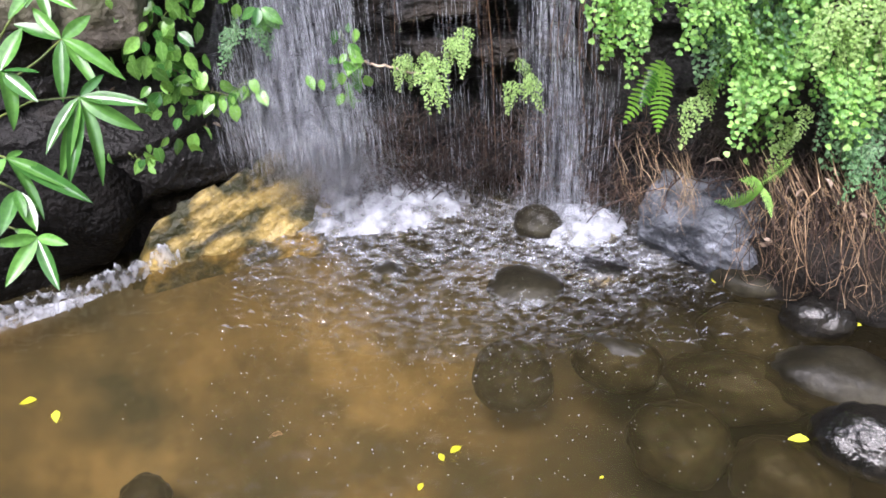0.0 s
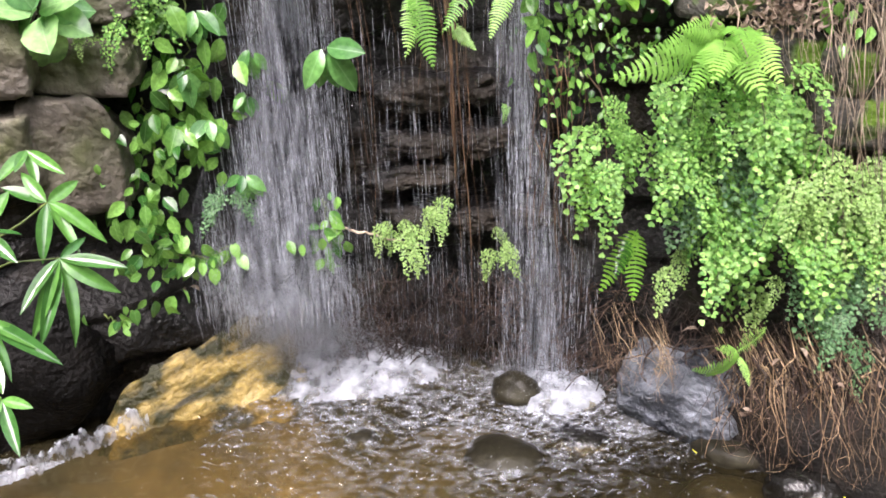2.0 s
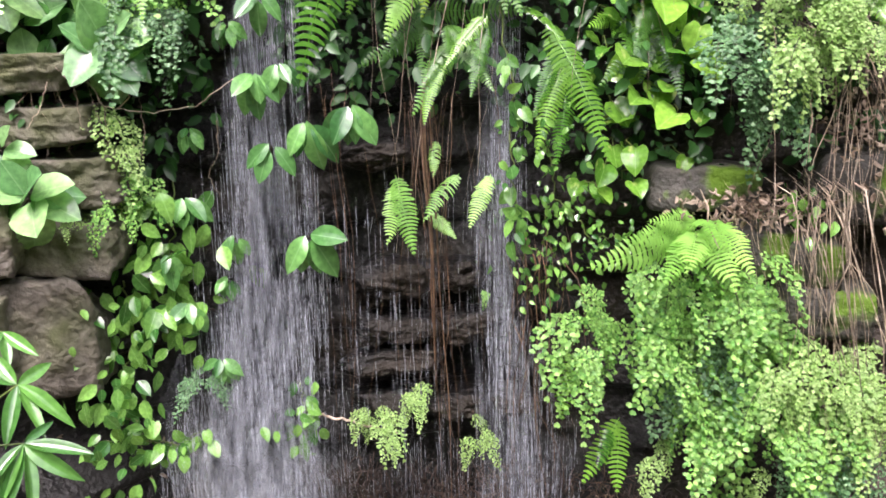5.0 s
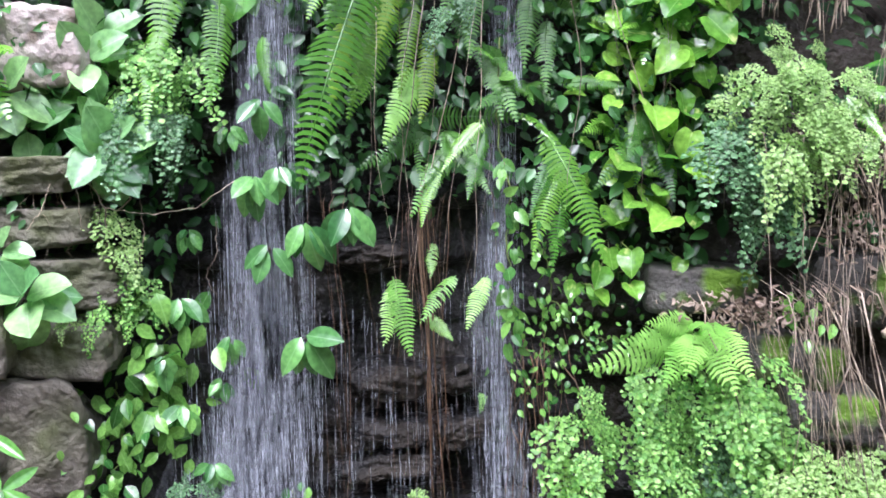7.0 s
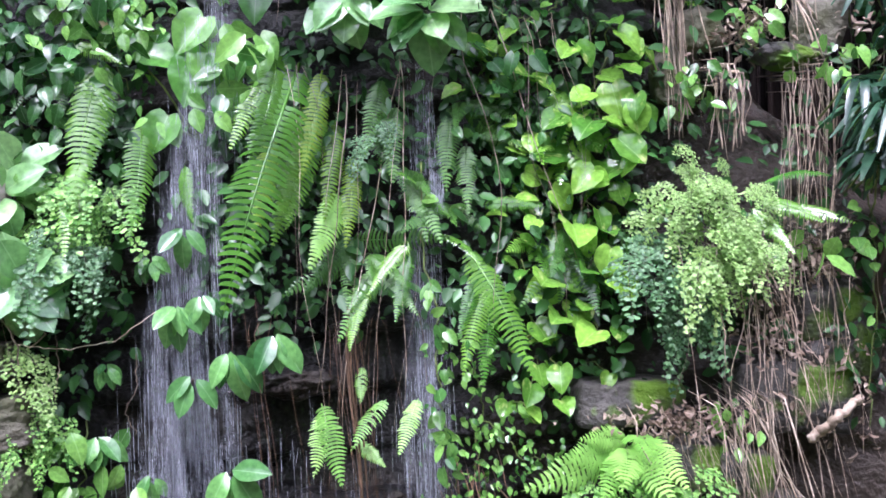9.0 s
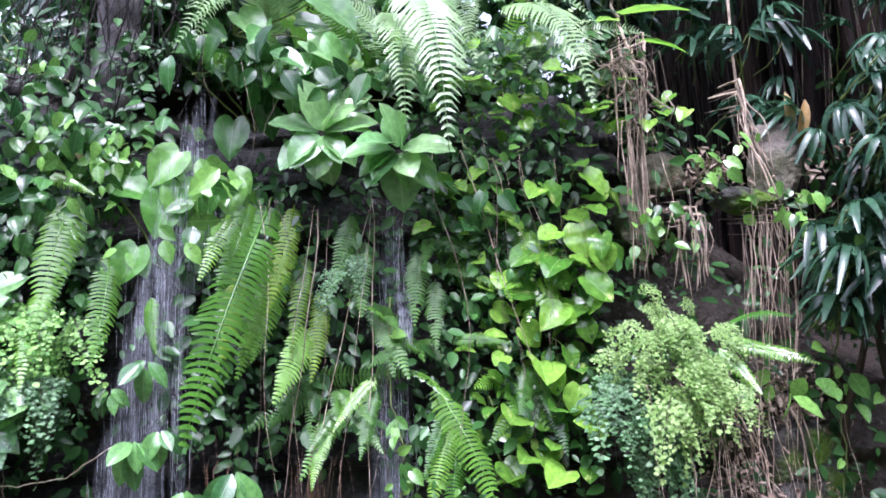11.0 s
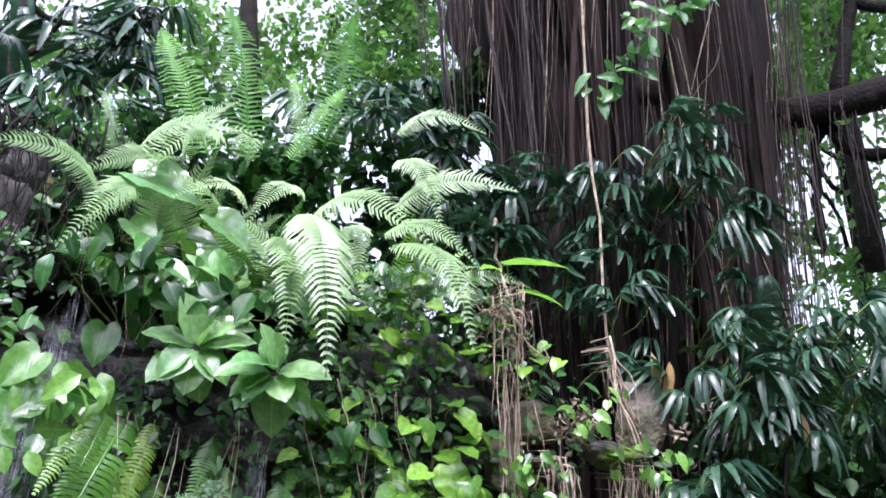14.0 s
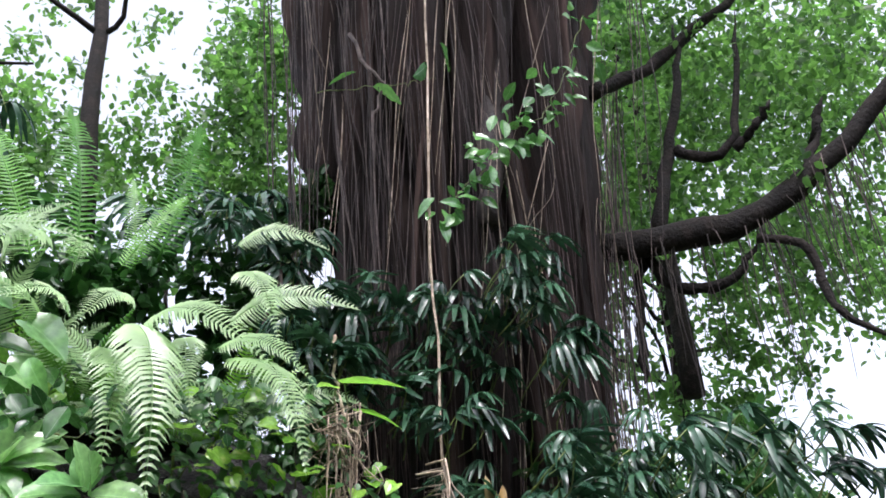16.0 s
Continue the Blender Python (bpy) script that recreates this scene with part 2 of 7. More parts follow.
SAND = surface("pool_sand", [(0.3, (0.050, 0.039, 0.018)), (0.5, (0.155, 0.114, 0.052)), (0.7, (0.34, 0.25, 0.122))], 1.5, (0.7, 0.9), 0.2, 7, stain=(0.045, 0.042, 0.024), stain_scale=1.3, stain_edge=(0.46, 0.64), drift=(0.25, 1.0, (0.020, 0.017, 0.010)))
TURF = surface("turf", [(0.3, (0.02, 0.03, 0.008)), (0.5, (0.045, 0.065, 0.018)), (0.7, (0.09, 0.11, 0.035))], 2.0, (0.8, 1.0), 0.8, 30, stain=(0.05, 0.036, 0.022), stain_scale=0.7, stain_edge=(0.5, 0.6))
SOIL = surface("dark_soil", [(0.3, (0.005, 0.0036, 0.0026)), (0.5, (0.014, 0.010, 0.0065)), (0.72, (0.034, 0.024, 0.016))], 7.0, (0.7, 0.95), 0.9, 60)
BARK = surface("fig_bark", [(0.3, (0.006, 0.0040, 0.0036)), (0.5, (0.024, 0.0155, 0.0135)), (0.7, (0.080, 0.052, 0.044))], 5.0, (0.75, 0.95), 1.0, 30, stretch=(1, 1, 0.10), spec=0.25, rand=0.4)
ROOT_DUSK = surface("dusky_root", [(0.3, (0.016, 0.0105, 0.010)), (0.5, (0.046, 0.030, 0.028)), (0.7, (0.10, 0.070, 0.064))], 10.0, (0.7, 0.9), 0.4, 60, rand=0.6)
DARK_BARK = surface("branch_bark", [(0.3, (0.007, 0.0055, 0.005)), (0.5, (0.016, 0.013, 0.011)), (0.72, (0.04, 0.033, 0.028))], 9.0, (0.75, 0.95), 0.9, 40, spec=0.25)
ROOT_BROWN = surface("root_brown", [(0.3, (0.035, 0.019, 0.010)), (0.5, (0.10, 0.054, 0.028)), (0.7, (0.19, 0.11, 0.058))], 12.0, (0.45, 0.75), 0.4, 60)
ROOT_MAT = surface("root_mat", [(0.3, (0.022, 0.013, 0.009)), (0.5, (0.065, 0.038, 0.027)), (0.7, (0.15, 0.095, 0.068))], 5.0, (0.5, 0.8), 0.4, 60)
ROOT_STRAW = surface("root_straw", [(0.3, (0.11, 0.068, 0.036)), (0.5, (0.30, 0.20, 0.115)), (0.7, (0.52, 0.40, 0.26))], 9.0, (0.6, 0.85), 0.4, 60, rand=0.6)
ROOT_PALE = surface("root_pale", [(0.3, (0.13, 0.092, 0.062)), (0.5, (0.38, 0.295, 0.215)), (0.7, (0.64, 0.53, 0.42))], 12.0, (0.6, 0.85), 0.4, 60, rand=0.55)
ROOT_GREY = surface("root_grey", [(0.3, (0.028, 0.020, 0.018)), (0.5, (0.062, 0.046, 0.041)), (0.7, (0.14, 0.11, 0.096))], 12.0, (0.6, 0.85), 0.4, 60, rand=0.55)
LOG_GREY = surface("grey_log", [(0.3, (0.05, 0.042, 0.042)), (0.5, (0.13, 0.115, 0.115)), (0.7, (0.26, 0.235, 0.235))], 6.0, (0.6, 0.85), 1.0, 40, stretch=(1, 1, 0.3))
STEM_GREEN = surface("green_stem", [(0.3, (0.06, 0.10, 0.02)), (0.7, (0.20, 0.26, 0.06))], 12.0, (0.4, 0.6), 0.2, 60)
STEM_DARK = surface("dark_stem", [(0.3, (0.015, 0.011, 0.008)), (0.7, (0.06, 0.035, 0.02))], 12.0, (0.4, 0.6), 0.2, 60)
DEAD = surface("dead_leaf", [(0.3, (0.13, 0.088, 0.06)), (0.5, (0.32, 0.235, 0.175)), (0.7, (0.52, 0.42, 0.34))], 9.0, (0.6, 0.85), 0.4, 60, rand=0.5)
DEAD_GOLD = leaf_mat("withered_leaf", (0.45, 0.28, 0.10), (0.60, 0.48, 0.26), 0.5, 0.3)
LEAF_BROAD = leaf_mat("broad_leaf", (0.055, 0.19, 0.055), (0.17, 0.41, 0.115), 0.2, 0.25, vein=0.5, vein_scale=9, spec=1.0)
LEAF_LIGHT = leaf_mat("light_arum_leaf", (0.11, 0.33, 0.06), (0.22, 0.48, 0.11), 0.18, 0.3, vein=0.4, vein_scale=7, spec=0.8)
# leaf green darkened: the upper wall's shade is put into the colour
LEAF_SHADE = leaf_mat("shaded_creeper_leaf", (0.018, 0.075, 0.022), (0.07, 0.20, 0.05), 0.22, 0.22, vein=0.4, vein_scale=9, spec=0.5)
# paler broad leaf: the shrubs' sky sheen is put into the green
LEAF_BROAD_PALE = leaf_mat("pale_broad_leaf", (0.16, 0.38, 0.15), (0.32, 0.56, 0.23), 0.16, 0.28, vein=0.5, vein_scale=9, spec=1.0)
LEAF_VINE = leaf_mat("vine_leaf", (0.04, 0.15, 0.032), (0.22, 0.46, 0.10), 0.16, 0.25, vein=0.3, vein_scale=8, spec=0.8)
LEAF_POTHOS = leaf_mat("pothos_leaf", (0.075, 0.23, 0.03), (0.25, 0.50, 0.07), 0.16, 0.3, vein=0.3, vein_scale=7, blotch=(0.48, 0.60, 0.18), blotch_edge=(0.58, 0.69), spec=0.6)
LEAF_FERN = leaf_mat("sword_fern_leaf", (0.07, 0.23, 0.03), (0.20, 0.44, 0.06), 0.2, 0.3, spec=0.9)
LEAF_FERN_YELLOW = leaf_mat("yellowing_fern_leaf", (0.08, 0.20, 0.02), (0.23, 0.40, 0.045), 0.25, 0.35, spec=0.7)
LEAF_FERN_UP = leaf_mat("upright_fern_leaf", (0.06, 0.22, 0.03), (0.15, 0.40, 0.06), 0.35, 0.4, spec=0.4)
# shaded copy of the sword fern green, dark as if deep in the growth
LEAF_FERN_SHADE = leaf_mat("shaded_fern_leaf", (0.03, 0.11, 0.02), (0.10, 0.25, 0.045), 0.28, 0.3, spec=0.5)
LEAF_FERN_BRIGHT = leaf_mat("bright_fern_leaf", (0.18, 0.42, 0.075), (0.32, 0.60, 0.14), 0.32, 0.4)
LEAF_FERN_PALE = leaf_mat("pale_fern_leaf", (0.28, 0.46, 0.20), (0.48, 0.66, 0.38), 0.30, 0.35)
LEAF_MAIDEN = leaf_mat("maidenhair_leaf", (0.12, 0.33, 0.07), (0.33, 0.60, 0.16), 0.45, 0.35, island=True)
LEAF_MAIDEN_PALE = leaf_mat("young_maidenhair_leaf", (0.22, 0.40, 0.10), (0.38, 0.57, 0.20), 0.45, 0.35, island=True)
LEAF_MAIDEN_BLUE = leaf_mat("old_maidenhair_leaf", (0.06, 0.165, 0.07), (0.15, 0.30, 0.135), 0.4, 0.25, island=True)
LEAF_PALM = leaf_mat("palm_leaf", (0.012, 0.044, 0.027), (0.046, 0.115, 0.066), 0.24, 0.15, spec=0.65)
# lit copy of the palm green: the light by the pool is in the colour
LEAF_PALM_LIT = leaf_mat("lit_palm_leaf", (0.04, 0.15, 0.035), (0.13, 0.33, 0.07), 0.16, 0.15, spec=0.9)
LEAF_SMALL = leaf_mat("small_dark_leaf", (0.012, 0.05, 0.015), (0.058, 0.17, 0.045), 0.3, 0.25, island=True, spec=0.45)
LEAF_CANOPY = leaf_mat("canopy_leaf", (0.034, 0.088, 0.026), (0.115, 0.235, 0.062), 0.4, 0.62, island=True, glow=1.5)
LEAF_YELLOW = leaf_mat("yellow_leaf", (0.62, 0.58, 0.03), (0.80, 0.78, 0.06), 0.35, 0.3)
LEAF_LIME = leaf_mat("lime_leaf", (0.20, 0.50, 0.05), (0.32, 0.62, 0.10), 0.28, 0.45, vein=0.3, vein_scale=7)
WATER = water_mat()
FALL = spray_mat("falling_water", 0.0, 0.12, 34, (1.0, 1.0, 0.06), (0.40, 0.75), 0.97)
STREAK = spray_mat("water_thread", 0.06, 0.50, 30, None, (0.3, 0.66), 0.97)
FOAM = spray_mat("foam", 0.0, 0.9, 15, None, (0.30, 0.78), 0.95)
RIPPLE = spray_mat("ripple_foam", 0.0, 0.42, 26, (1.0, 1.7, 1.0), (0.46, 0.70), 0.85, fade=(1.02, 1.52))
FLECK = spray_mat("foam_fleck", 0.0, 0.36, 45, None, (0.40, 0.70), 0.9)
MIST = spray_mat("mist_drops", 0.65, 0.95, 12, None, (0.3, 0.6), 0.97)
FILM = spray_mat("water_film", 0.0, 0.65, 46, (1.0, 0.5, 0.5), (0.38, 0.66), 0.97)


# ---- building helpers ----
def mesh_of(name, verts, faces, mat, smooth=True):
    me = bpy.data.meshes.new(name)
    me.from_pydata([tuple(v) for v in verts], [], [tuple(f) for f in faces])
    for mm in (mat if isinstance(mat, (list, tuple)) else [mat]):
        me.materials.append(mm)
    if smooth:
        me.polygons.foreach_set("use_smooth", [True] * len(me.polygons))
    me.update()
    return me


def put(name, me, m=None, parent=None):
    ob = new(name, me)
    if m is not None:
        ob.matrix_basis = m
    if parent is not None:
        ob.parent = parent
    return ob


def thing(name, at, label, category, group="", kind=""):
    """An empty at a thing's base, for its parts."""
    ob = new(name)
    ob.empty_display_size = 0.05
    ob.location = at
    return tagged(ob, label, category, group, kind)


class Soup:
    """Collects faces of one mesh."""

    def __init__(self):
        self.v, self.f, self.n = [], [], 0

    def add(self, verts, faces):
        self.v.append(np.asarray(verts, float))
        self.f.extend([tuple(i + self.n for i in f) for f in faces])
        self.n += len(verts)

    def mesh(self, name, mat, smooth=True):
        return mesh_of(name, np.concatenate(self.v), self.f, mat, smooth)


def tube(points, radii, sides=6):
    """A tube along points, closed at both ends."""
    pts = np.asarray(points, float)
    n = len(pts)
    tang = np.gradient(pts, axis=0)
    tang /= np.linalg.norm(tang, axis=1)[:, None] + 1e-9
    ref = np.array([0.31, 0.87, 0.38])
    verts, faces = [], []
    for i in range(n):
        a = np.cross(tang[i], ref)
        a /= np.linalg.norm(a) + 1e-9
        b = np.cross(tang[i], a)
        r = radii[i] if hasattr(radii, "__len__") else radii
        for k in range(sides):
            c = 2 * math.pi * k / sides
            verts.append(pts[i] + r * (math.cos(c) * a + math.sin(c) * b))
    for i in range(n - 1):
        for k in range(sides):
            k2 = (k + 1) % sides
            faces.append((i * sides + k, i * sides + k2, (i + 1) * sides + k2, (i + 1) * sides + k))
    faces.append(tuple(range(sides))[::-1])
    faces.append(tuple((n - 1) * sides + k for k in range(sides)))
    return verts, faces


def wander(a, b, steps, sway, rng, sag=0.0):
    """A path from a to b that sways, pinned at both ends."""
    a, b = np.asarray(a, float), np.asarray(b, float)
    u = np.linspace(0, 1, steps)
    p = a + (b - a) * u[:, None]
    for k in (1, 2, 3, 5):
        p += np.sin(math.pi * k * u)[:, None] * rng.normal(0, sway / k, 3)
    p[:, 2] -= sag * 4 * u * (1 - u)
    return p


def wall_y(x, z):
    """Where the rock face stands."""
    return 3.2 - 0.16 * (x + 0.1) ** 2 + 0.10 * (z - 1.0)


def in_stream(x, z, half=0.13):
    """True where the main stream runs down its bare chute."""
    mid = -0.39 - 0.25 * (3.17 - z) if z > 2.2 else -0.63 + 0.18 * (2.2 - z)
    return abs(x - mid) < half


def smooth01(a, b, x):
    t = min(1.0, max(0.0, (x - a) / (b - a)))
    return t * t * (3 - 2 * t)


# ---- ground, pool and rock face ----
def basin(x, y):
    """1 inside the pool, 0 on the banks round it."""
    reach = 2.05 + 0.25 * noise.noise(Vector((x * 0.8, y * 0.8, 11)))
    d = math.hypot(x / 1.15, (y - 2.6) * 1.12)
    return smooth01(reach, reach - 0.45, d)


def build_ground():
    xs = np.concatenate([np.linspace(-300, -8, 8), np.linspace(-6, 6, 121), np.linspace(8, 300, 8)])
    ys = np.concatenate([np.linspace(-300, -6, 8), np.linspace(-5, 6, 121), np.linspace(8, 300, 8)])
    v = []
    for y in ys:
        for x in xs:
            k = basin(x, y)
            low = -0.42 + 0.05 * noise.noise(Vector((x * 0.9, y * 0.9, 3)))
            low += 0.34 * smooth01(0.75, 0.05, wall_y(max(-3, min(3, x)), 0) - 0.22 - y) * smooth01(-0.2, -0.7, x)
            high = 0.28 + 0.06 * noise.noise(Vector((x * 0.6, y * 0.6, 8)))
            v.append((x, y, high + (low - high) * k))
    w = len(xs)
    f = [(j * w + i, j * w + i + 1, (j + 1) * w + i + 1, (j + 1) * w + i) for j in range(len(ys) - 1) for i in range(w - 1)]
    me = mesh_of("ground", v, f, [SAND, TURF])
    me.polygons.foreach_set("material_index", [0 if max(v[k][2] for k in q) < 0.06 else 1 for q in f])
    tagged(put("ground", me), "sandy brown pool bed with dark turf banks round it", "ground", kind="structure")


def build_water():
    xs = np.concatenate([np.linspace(-3.2, -1.25, 30), np.linspace(-1.2, 1.6, 260), np.linspace(1.65, 3.2, 24)])
    ys = np.concatenate([np.linspace(-1.5, 1.25, 50), np.linspace(1.27, 3.1, 170), np.linspace(3.15, 3.4, 4)])
    v = []
    for y in ys:
        for x in xs:
            z = 0.0
            for cx, cy, amp in ((-0.50, 2.95, 0.022), (0.36, 2.72, 0.014)):
                d = math.hypot(x - cx, y - cy)
                z += amp * math.exp(-d * 1.3) * (0.7 * noise.noise(Vector((x * 13, y * 15, cx))) + 1.5 * noise.noise(Vector((x * 30, y * 34, cx))) + 0.25 * math.sin(d * 42))
            v.append((x, y, z))
    w = len(xs)
    f = [(j * w + i, j * w + i + 1, (j + 1) * w + i + 1, (j + 1) * w + i) for j in range(len(ys) - 1) for i in range(w - 1)]
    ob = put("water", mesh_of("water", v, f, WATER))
    ob.visible_shadow = False
    tagged(ob, "shallow muddy brown pool water with ripples", "water", kind="structure")


def ledge_reach(x, z):
    """How far the foot of the rock face stands out, and to what height."""
    left, right = smooth01(-0.45, -1.1, x), smooth01(0.25, 0.9, x)
    height = 0.34 + 0.20 * left + 0.06 * right
    reach = 0.0 + 0.16 * left + 0.22 * right
    return reach * smooth01(height + 0.16, height - 0.10, z)


def bank_top(x):
    """Height of the bank's edge: it drops away beyond the fig tree."""
    return 3.35 - 1.15 * smooth01(0.95, 2.1, x)


def build_rock_face():
    cols, rows = 330, 210
    v = []
    for j in range(rows):
        for i in range(cols):
            x = -4.5 + 9.0 * i / (cols - 1)
            z = -0.55 + (bank_top(x) + 0.55) * j / (rows - 1)
            p = Vector((x * 1.1, z * 1.9, 7.3))
            big = noise.noise(p) * 0.10 + noise.noise(p * 2.7) * 0.06
            lay = z + 0.05 * noise.noise(Vector((x * 1.3, z * 0.5, 1.0)))
            step = (lay * 4.6) % 1.0
            shelf = 0.10 * (1 - step) * smooth01(0.0, 0.16, step) * (0.6 + 0.6 * noise.noise(Vector((x * 2.1, math.floor(lay * 4.6) * 3.1, 0))))
            fine = noise.noise(Vector((x * 9, z * 13, 2))) * 0.03 + abs(noise.noise(Vector((x * 22, z * 28, 5)))) * 0.022
            y = wall_y(x, z) + 0.06 - ledge_reach(x, z) - big - shelf - fine
            y += 0.25 * smooth01(bank_top(x) - 0.35, bank_top(x), z)
            v.append((x, y, z))
    f = [(j * cols + i, j * cols + i + 1, (j + 1) * cols + i + 1, (j + 1) * cols + i) for j in range(rows - 1) for i in range(cols - 1)]
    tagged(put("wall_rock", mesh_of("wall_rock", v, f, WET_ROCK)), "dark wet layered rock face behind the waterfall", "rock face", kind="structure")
    # the bank above and behind the face
    xs, ys = np.linspace(-9, 9, 70), np.linspace(3.3, 14, 50)
    v = []
    for y in ys:
        for x in xs:
            yy = y + (wall_y(max(-4.5, min(4.5, x)), 3.3) + 0.24 - 3.3 if y < 3.4 else 0.0)
            v.append((x, yy, bank_top(x) - 0.02 - 0.02 * (y - 3.3) + 0.08 * noise.noise(Vector((x, y, 9)))))
    w = len(xs)
    f = [(j * w + i, j * w + i + 1, (j + 1) * w + i + 1, (j + 1) * w + i) for j in range(len(ys) - 1) for i in range(w - 1)]
    tagged(put("bank", mesh_of("bank", v, f, SOIL)), "dark soil bank on top of the rock face", "bank", kind="structure")


build_ground()
build_water()
build_rock_face()


def rock_mesh(name, size, seed, mat, rough=0.16, detail=4, square=0.0, facets=0):
    """A boulder: a ball pushed towards a block, split along flat faces, then worn by noise."""
    bm = bmesh.new()
    bmesh.ops.create_icosphere(bm, subdivisions=detail, radius=1.0)
    off = Vector((seed * 3.7, seed * 1.3, seed * 2.9))
    rng = np.random.default_rng(seed)
    cuts = [(Vector(rng.normal(0, 1, 3)).normalized(), rng.uniform(0.68, 0.92)) for _ in range(facets)]
    for vv in bm.verts:
        d = vv.co.normalized()
        c = d.copy()
        if square:
            k = max(abs(d.x), abs(d.y), abs(d.z))
            c = d.lerp(d / k * 0.86, square)
        for n, h in cuts:
            over = c.dot(n) - h
            if over > 0:
                c -= n * over * 0.9
        r = 1 + rough * (noise.noise(d * 1.3 + off) * 1.3 + 0.6 * noise.noise(d * 3.1 + off) + 0.32 * noise.noise(d * 8 + off) + 0.14 * noise.noise(d * 19 + off) - 0.22 * max(0.0, 0.12 - abs(noise.noise(d * 2.3 + off * 2))) * 4)
        c *= r
        vv.co = Vector((c.x * size[0], c.y * size[1], c.z * size[2]))
    me = bpy.data.meshes.new(name)
    bm.to_mesh(me)
    bm.free()
    me.materials.append(mat)
    me.polygons.foreach_set("use_smooth", [True] * len(me.polygons))
    return me


def rock(name, at, size, seed, mat, label, category="rock", turn=(0, 0, 0), group="", **kw):
    ob = put(name, rock_mesh(name, size, seed, mat, **kw), pose(*at, *turn))
    return tagged(ob, label, category, group)

SCREEN_GREEN = surface("screen_green", [(0.3, (0.012, 0.02, 0.008)), (0.5, (0.03, 0.05, 0.018)), (0.7, (0.06, 0.09, 0.03))], 3.0, (0.8, 1.0), 0.5, 14)


# plain dark screen behind the viewer, unseen, added to block low sky light
def build_backdrop():
    n = 48
    v, f = [], []
    for i in range(n + 1):
        a = math.pi * (0.93 + 1.14 * i / n)
        for h, r in ((-0.6, 9.0), (3.5, 8.6), (8.0, 9.4)):
            k = r + 0.5 * noise.noise(Vector((i * 0.7, h, 0)))
            v.append((k * math.cos(a), 1.5 + k * math.sin(a), h))
    for i in range(n):
        for j in range(2):
            f.append((i * 3 + j, i * 3 + j + 1, i * 3 + j + 4, i * 3 + j + 3))
    tagged(put("backdrop", mesh_of("backdrop", v, f, SCREEN_GREEN)), "unseen dark green screen added round the garden to block low light", "backdrop", kind="structure")


build_backdrop()

# ---- rocks round the pool ----
def slab_rock(name, back_left, back_right, front_left, front_right, thick, mat, label, seed):
    """A tilted slab that dips into the water: layered top, worn edges, closed below."""
    a, b, c, d = (Vector(q) for q in (back_left, back_right, front_left, front_right))
    along = (b - a).normalized()
    m = Matrix((along, Vector((0, 0, 1)).cross(along).normalized(), along.cross(Vector((0, 0, 1)).cross(along).normalized()))).transposed().to_4x4()
    m = Matrix.Translation(a) @ m
    inv = m.inverted()
    nu, nv = 70, 56
    v = []
    for layer in (0, 1):
        for q in range(nv):
            for p in range(nu):
                u, w = p / (nu - 1), q / (nv - 1)
                e = a.lerp(b, u).lerp(c.lerp(d, u), w)
                n1 = noise.noise(Vector((u * 2.2 + seed, w * 3.0, 1)))
                n2 = noise.noise(Vector((u * 2.5 + seed, w * 12, 4)))
                n3 = noise.noise(Vector((u * 17, w * 26, seed)))
                edge = min(1.0, min(u, 1 - u) * 7, min(w, 1 - w) * 8)
                step = 0.03 * ((w * 4.0 + 0.5 * n1) % 1.0)
                e.x += 0.02 * noise.noise(Vector((w * 4, seed, 2)))
                crack = 0.03 * math.exp(-((u - 0.62 - 0.10 * w + 0.03 * n2) / 0.012) ** 2)
                e.z += (0.016 * n1 + 0.014 * n2 + 0.008 * n3 + step - crack - 0.03 * (1 - math.sqrt(edge)) - 0.22 * smooth01(0.90 + 0.05 * n1, 1.0, u) - 0.10 * smooth01(0.16, 0.0, u)) if layer == 0 else -thick
                v.append(inv @ e)
    k = nu * nv
    f = [(q * nu + p, q * nu + p + 1, (q + 1) * nu + p + 1, (q + 1) * nu + p) for q in range(nv - 1) for p in range(nu - 1)]
    f += [tuple(k + t for t in reversed(g)) for g in f]
    rim = [p for p in range(nu)] + [q * nu + nu - 1 for q in range(1, nv)] + [(nv - 1) * nu + p for p in range(nu - 2, -1, -1)] + [q * nu for q in range(nv - 2, 0, -1)]
    for t in range(len(rim)):
        r0, r1 = rim[t], rim[(t + 1) % len(rim)]
        f.append((r1, r0, k + r0, k + r1))
    return tagged(put(name, mesh_of(name, v, f, mat), m), label, "rock")


rock("earth_slope", (-1.20, 3.14, 0.40), (0.52, 0.22, 0.22), 18, SOIL, "dark earth slope with dry leaves behind the black boulder", "bank", turn=(-14, 6, 14), rough=0.25, detail=5)
slab_rock("yellow_boulder", (-1.31, 2.64, 0.14), (-0.60, 3.05, 0.38), (-1.40, 2.42, -0.30), (-0.52, 2.72, -0.28), 0.25, YELLOW_ROCK, "ochre yellow wet slab with black streaks that dips into the pool", 4)
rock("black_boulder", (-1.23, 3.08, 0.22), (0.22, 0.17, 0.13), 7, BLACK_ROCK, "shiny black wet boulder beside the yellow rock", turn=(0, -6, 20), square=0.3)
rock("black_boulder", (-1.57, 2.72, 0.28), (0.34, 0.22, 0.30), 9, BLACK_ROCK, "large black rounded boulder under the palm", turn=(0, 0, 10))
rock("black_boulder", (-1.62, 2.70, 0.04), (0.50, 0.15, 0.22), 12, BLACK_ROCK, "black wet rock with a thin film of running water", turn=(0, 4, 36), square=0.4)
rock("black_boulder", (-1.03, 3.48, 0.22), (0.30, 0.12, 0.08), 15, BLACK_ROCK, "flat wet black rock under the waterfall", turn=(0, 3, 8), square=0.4)
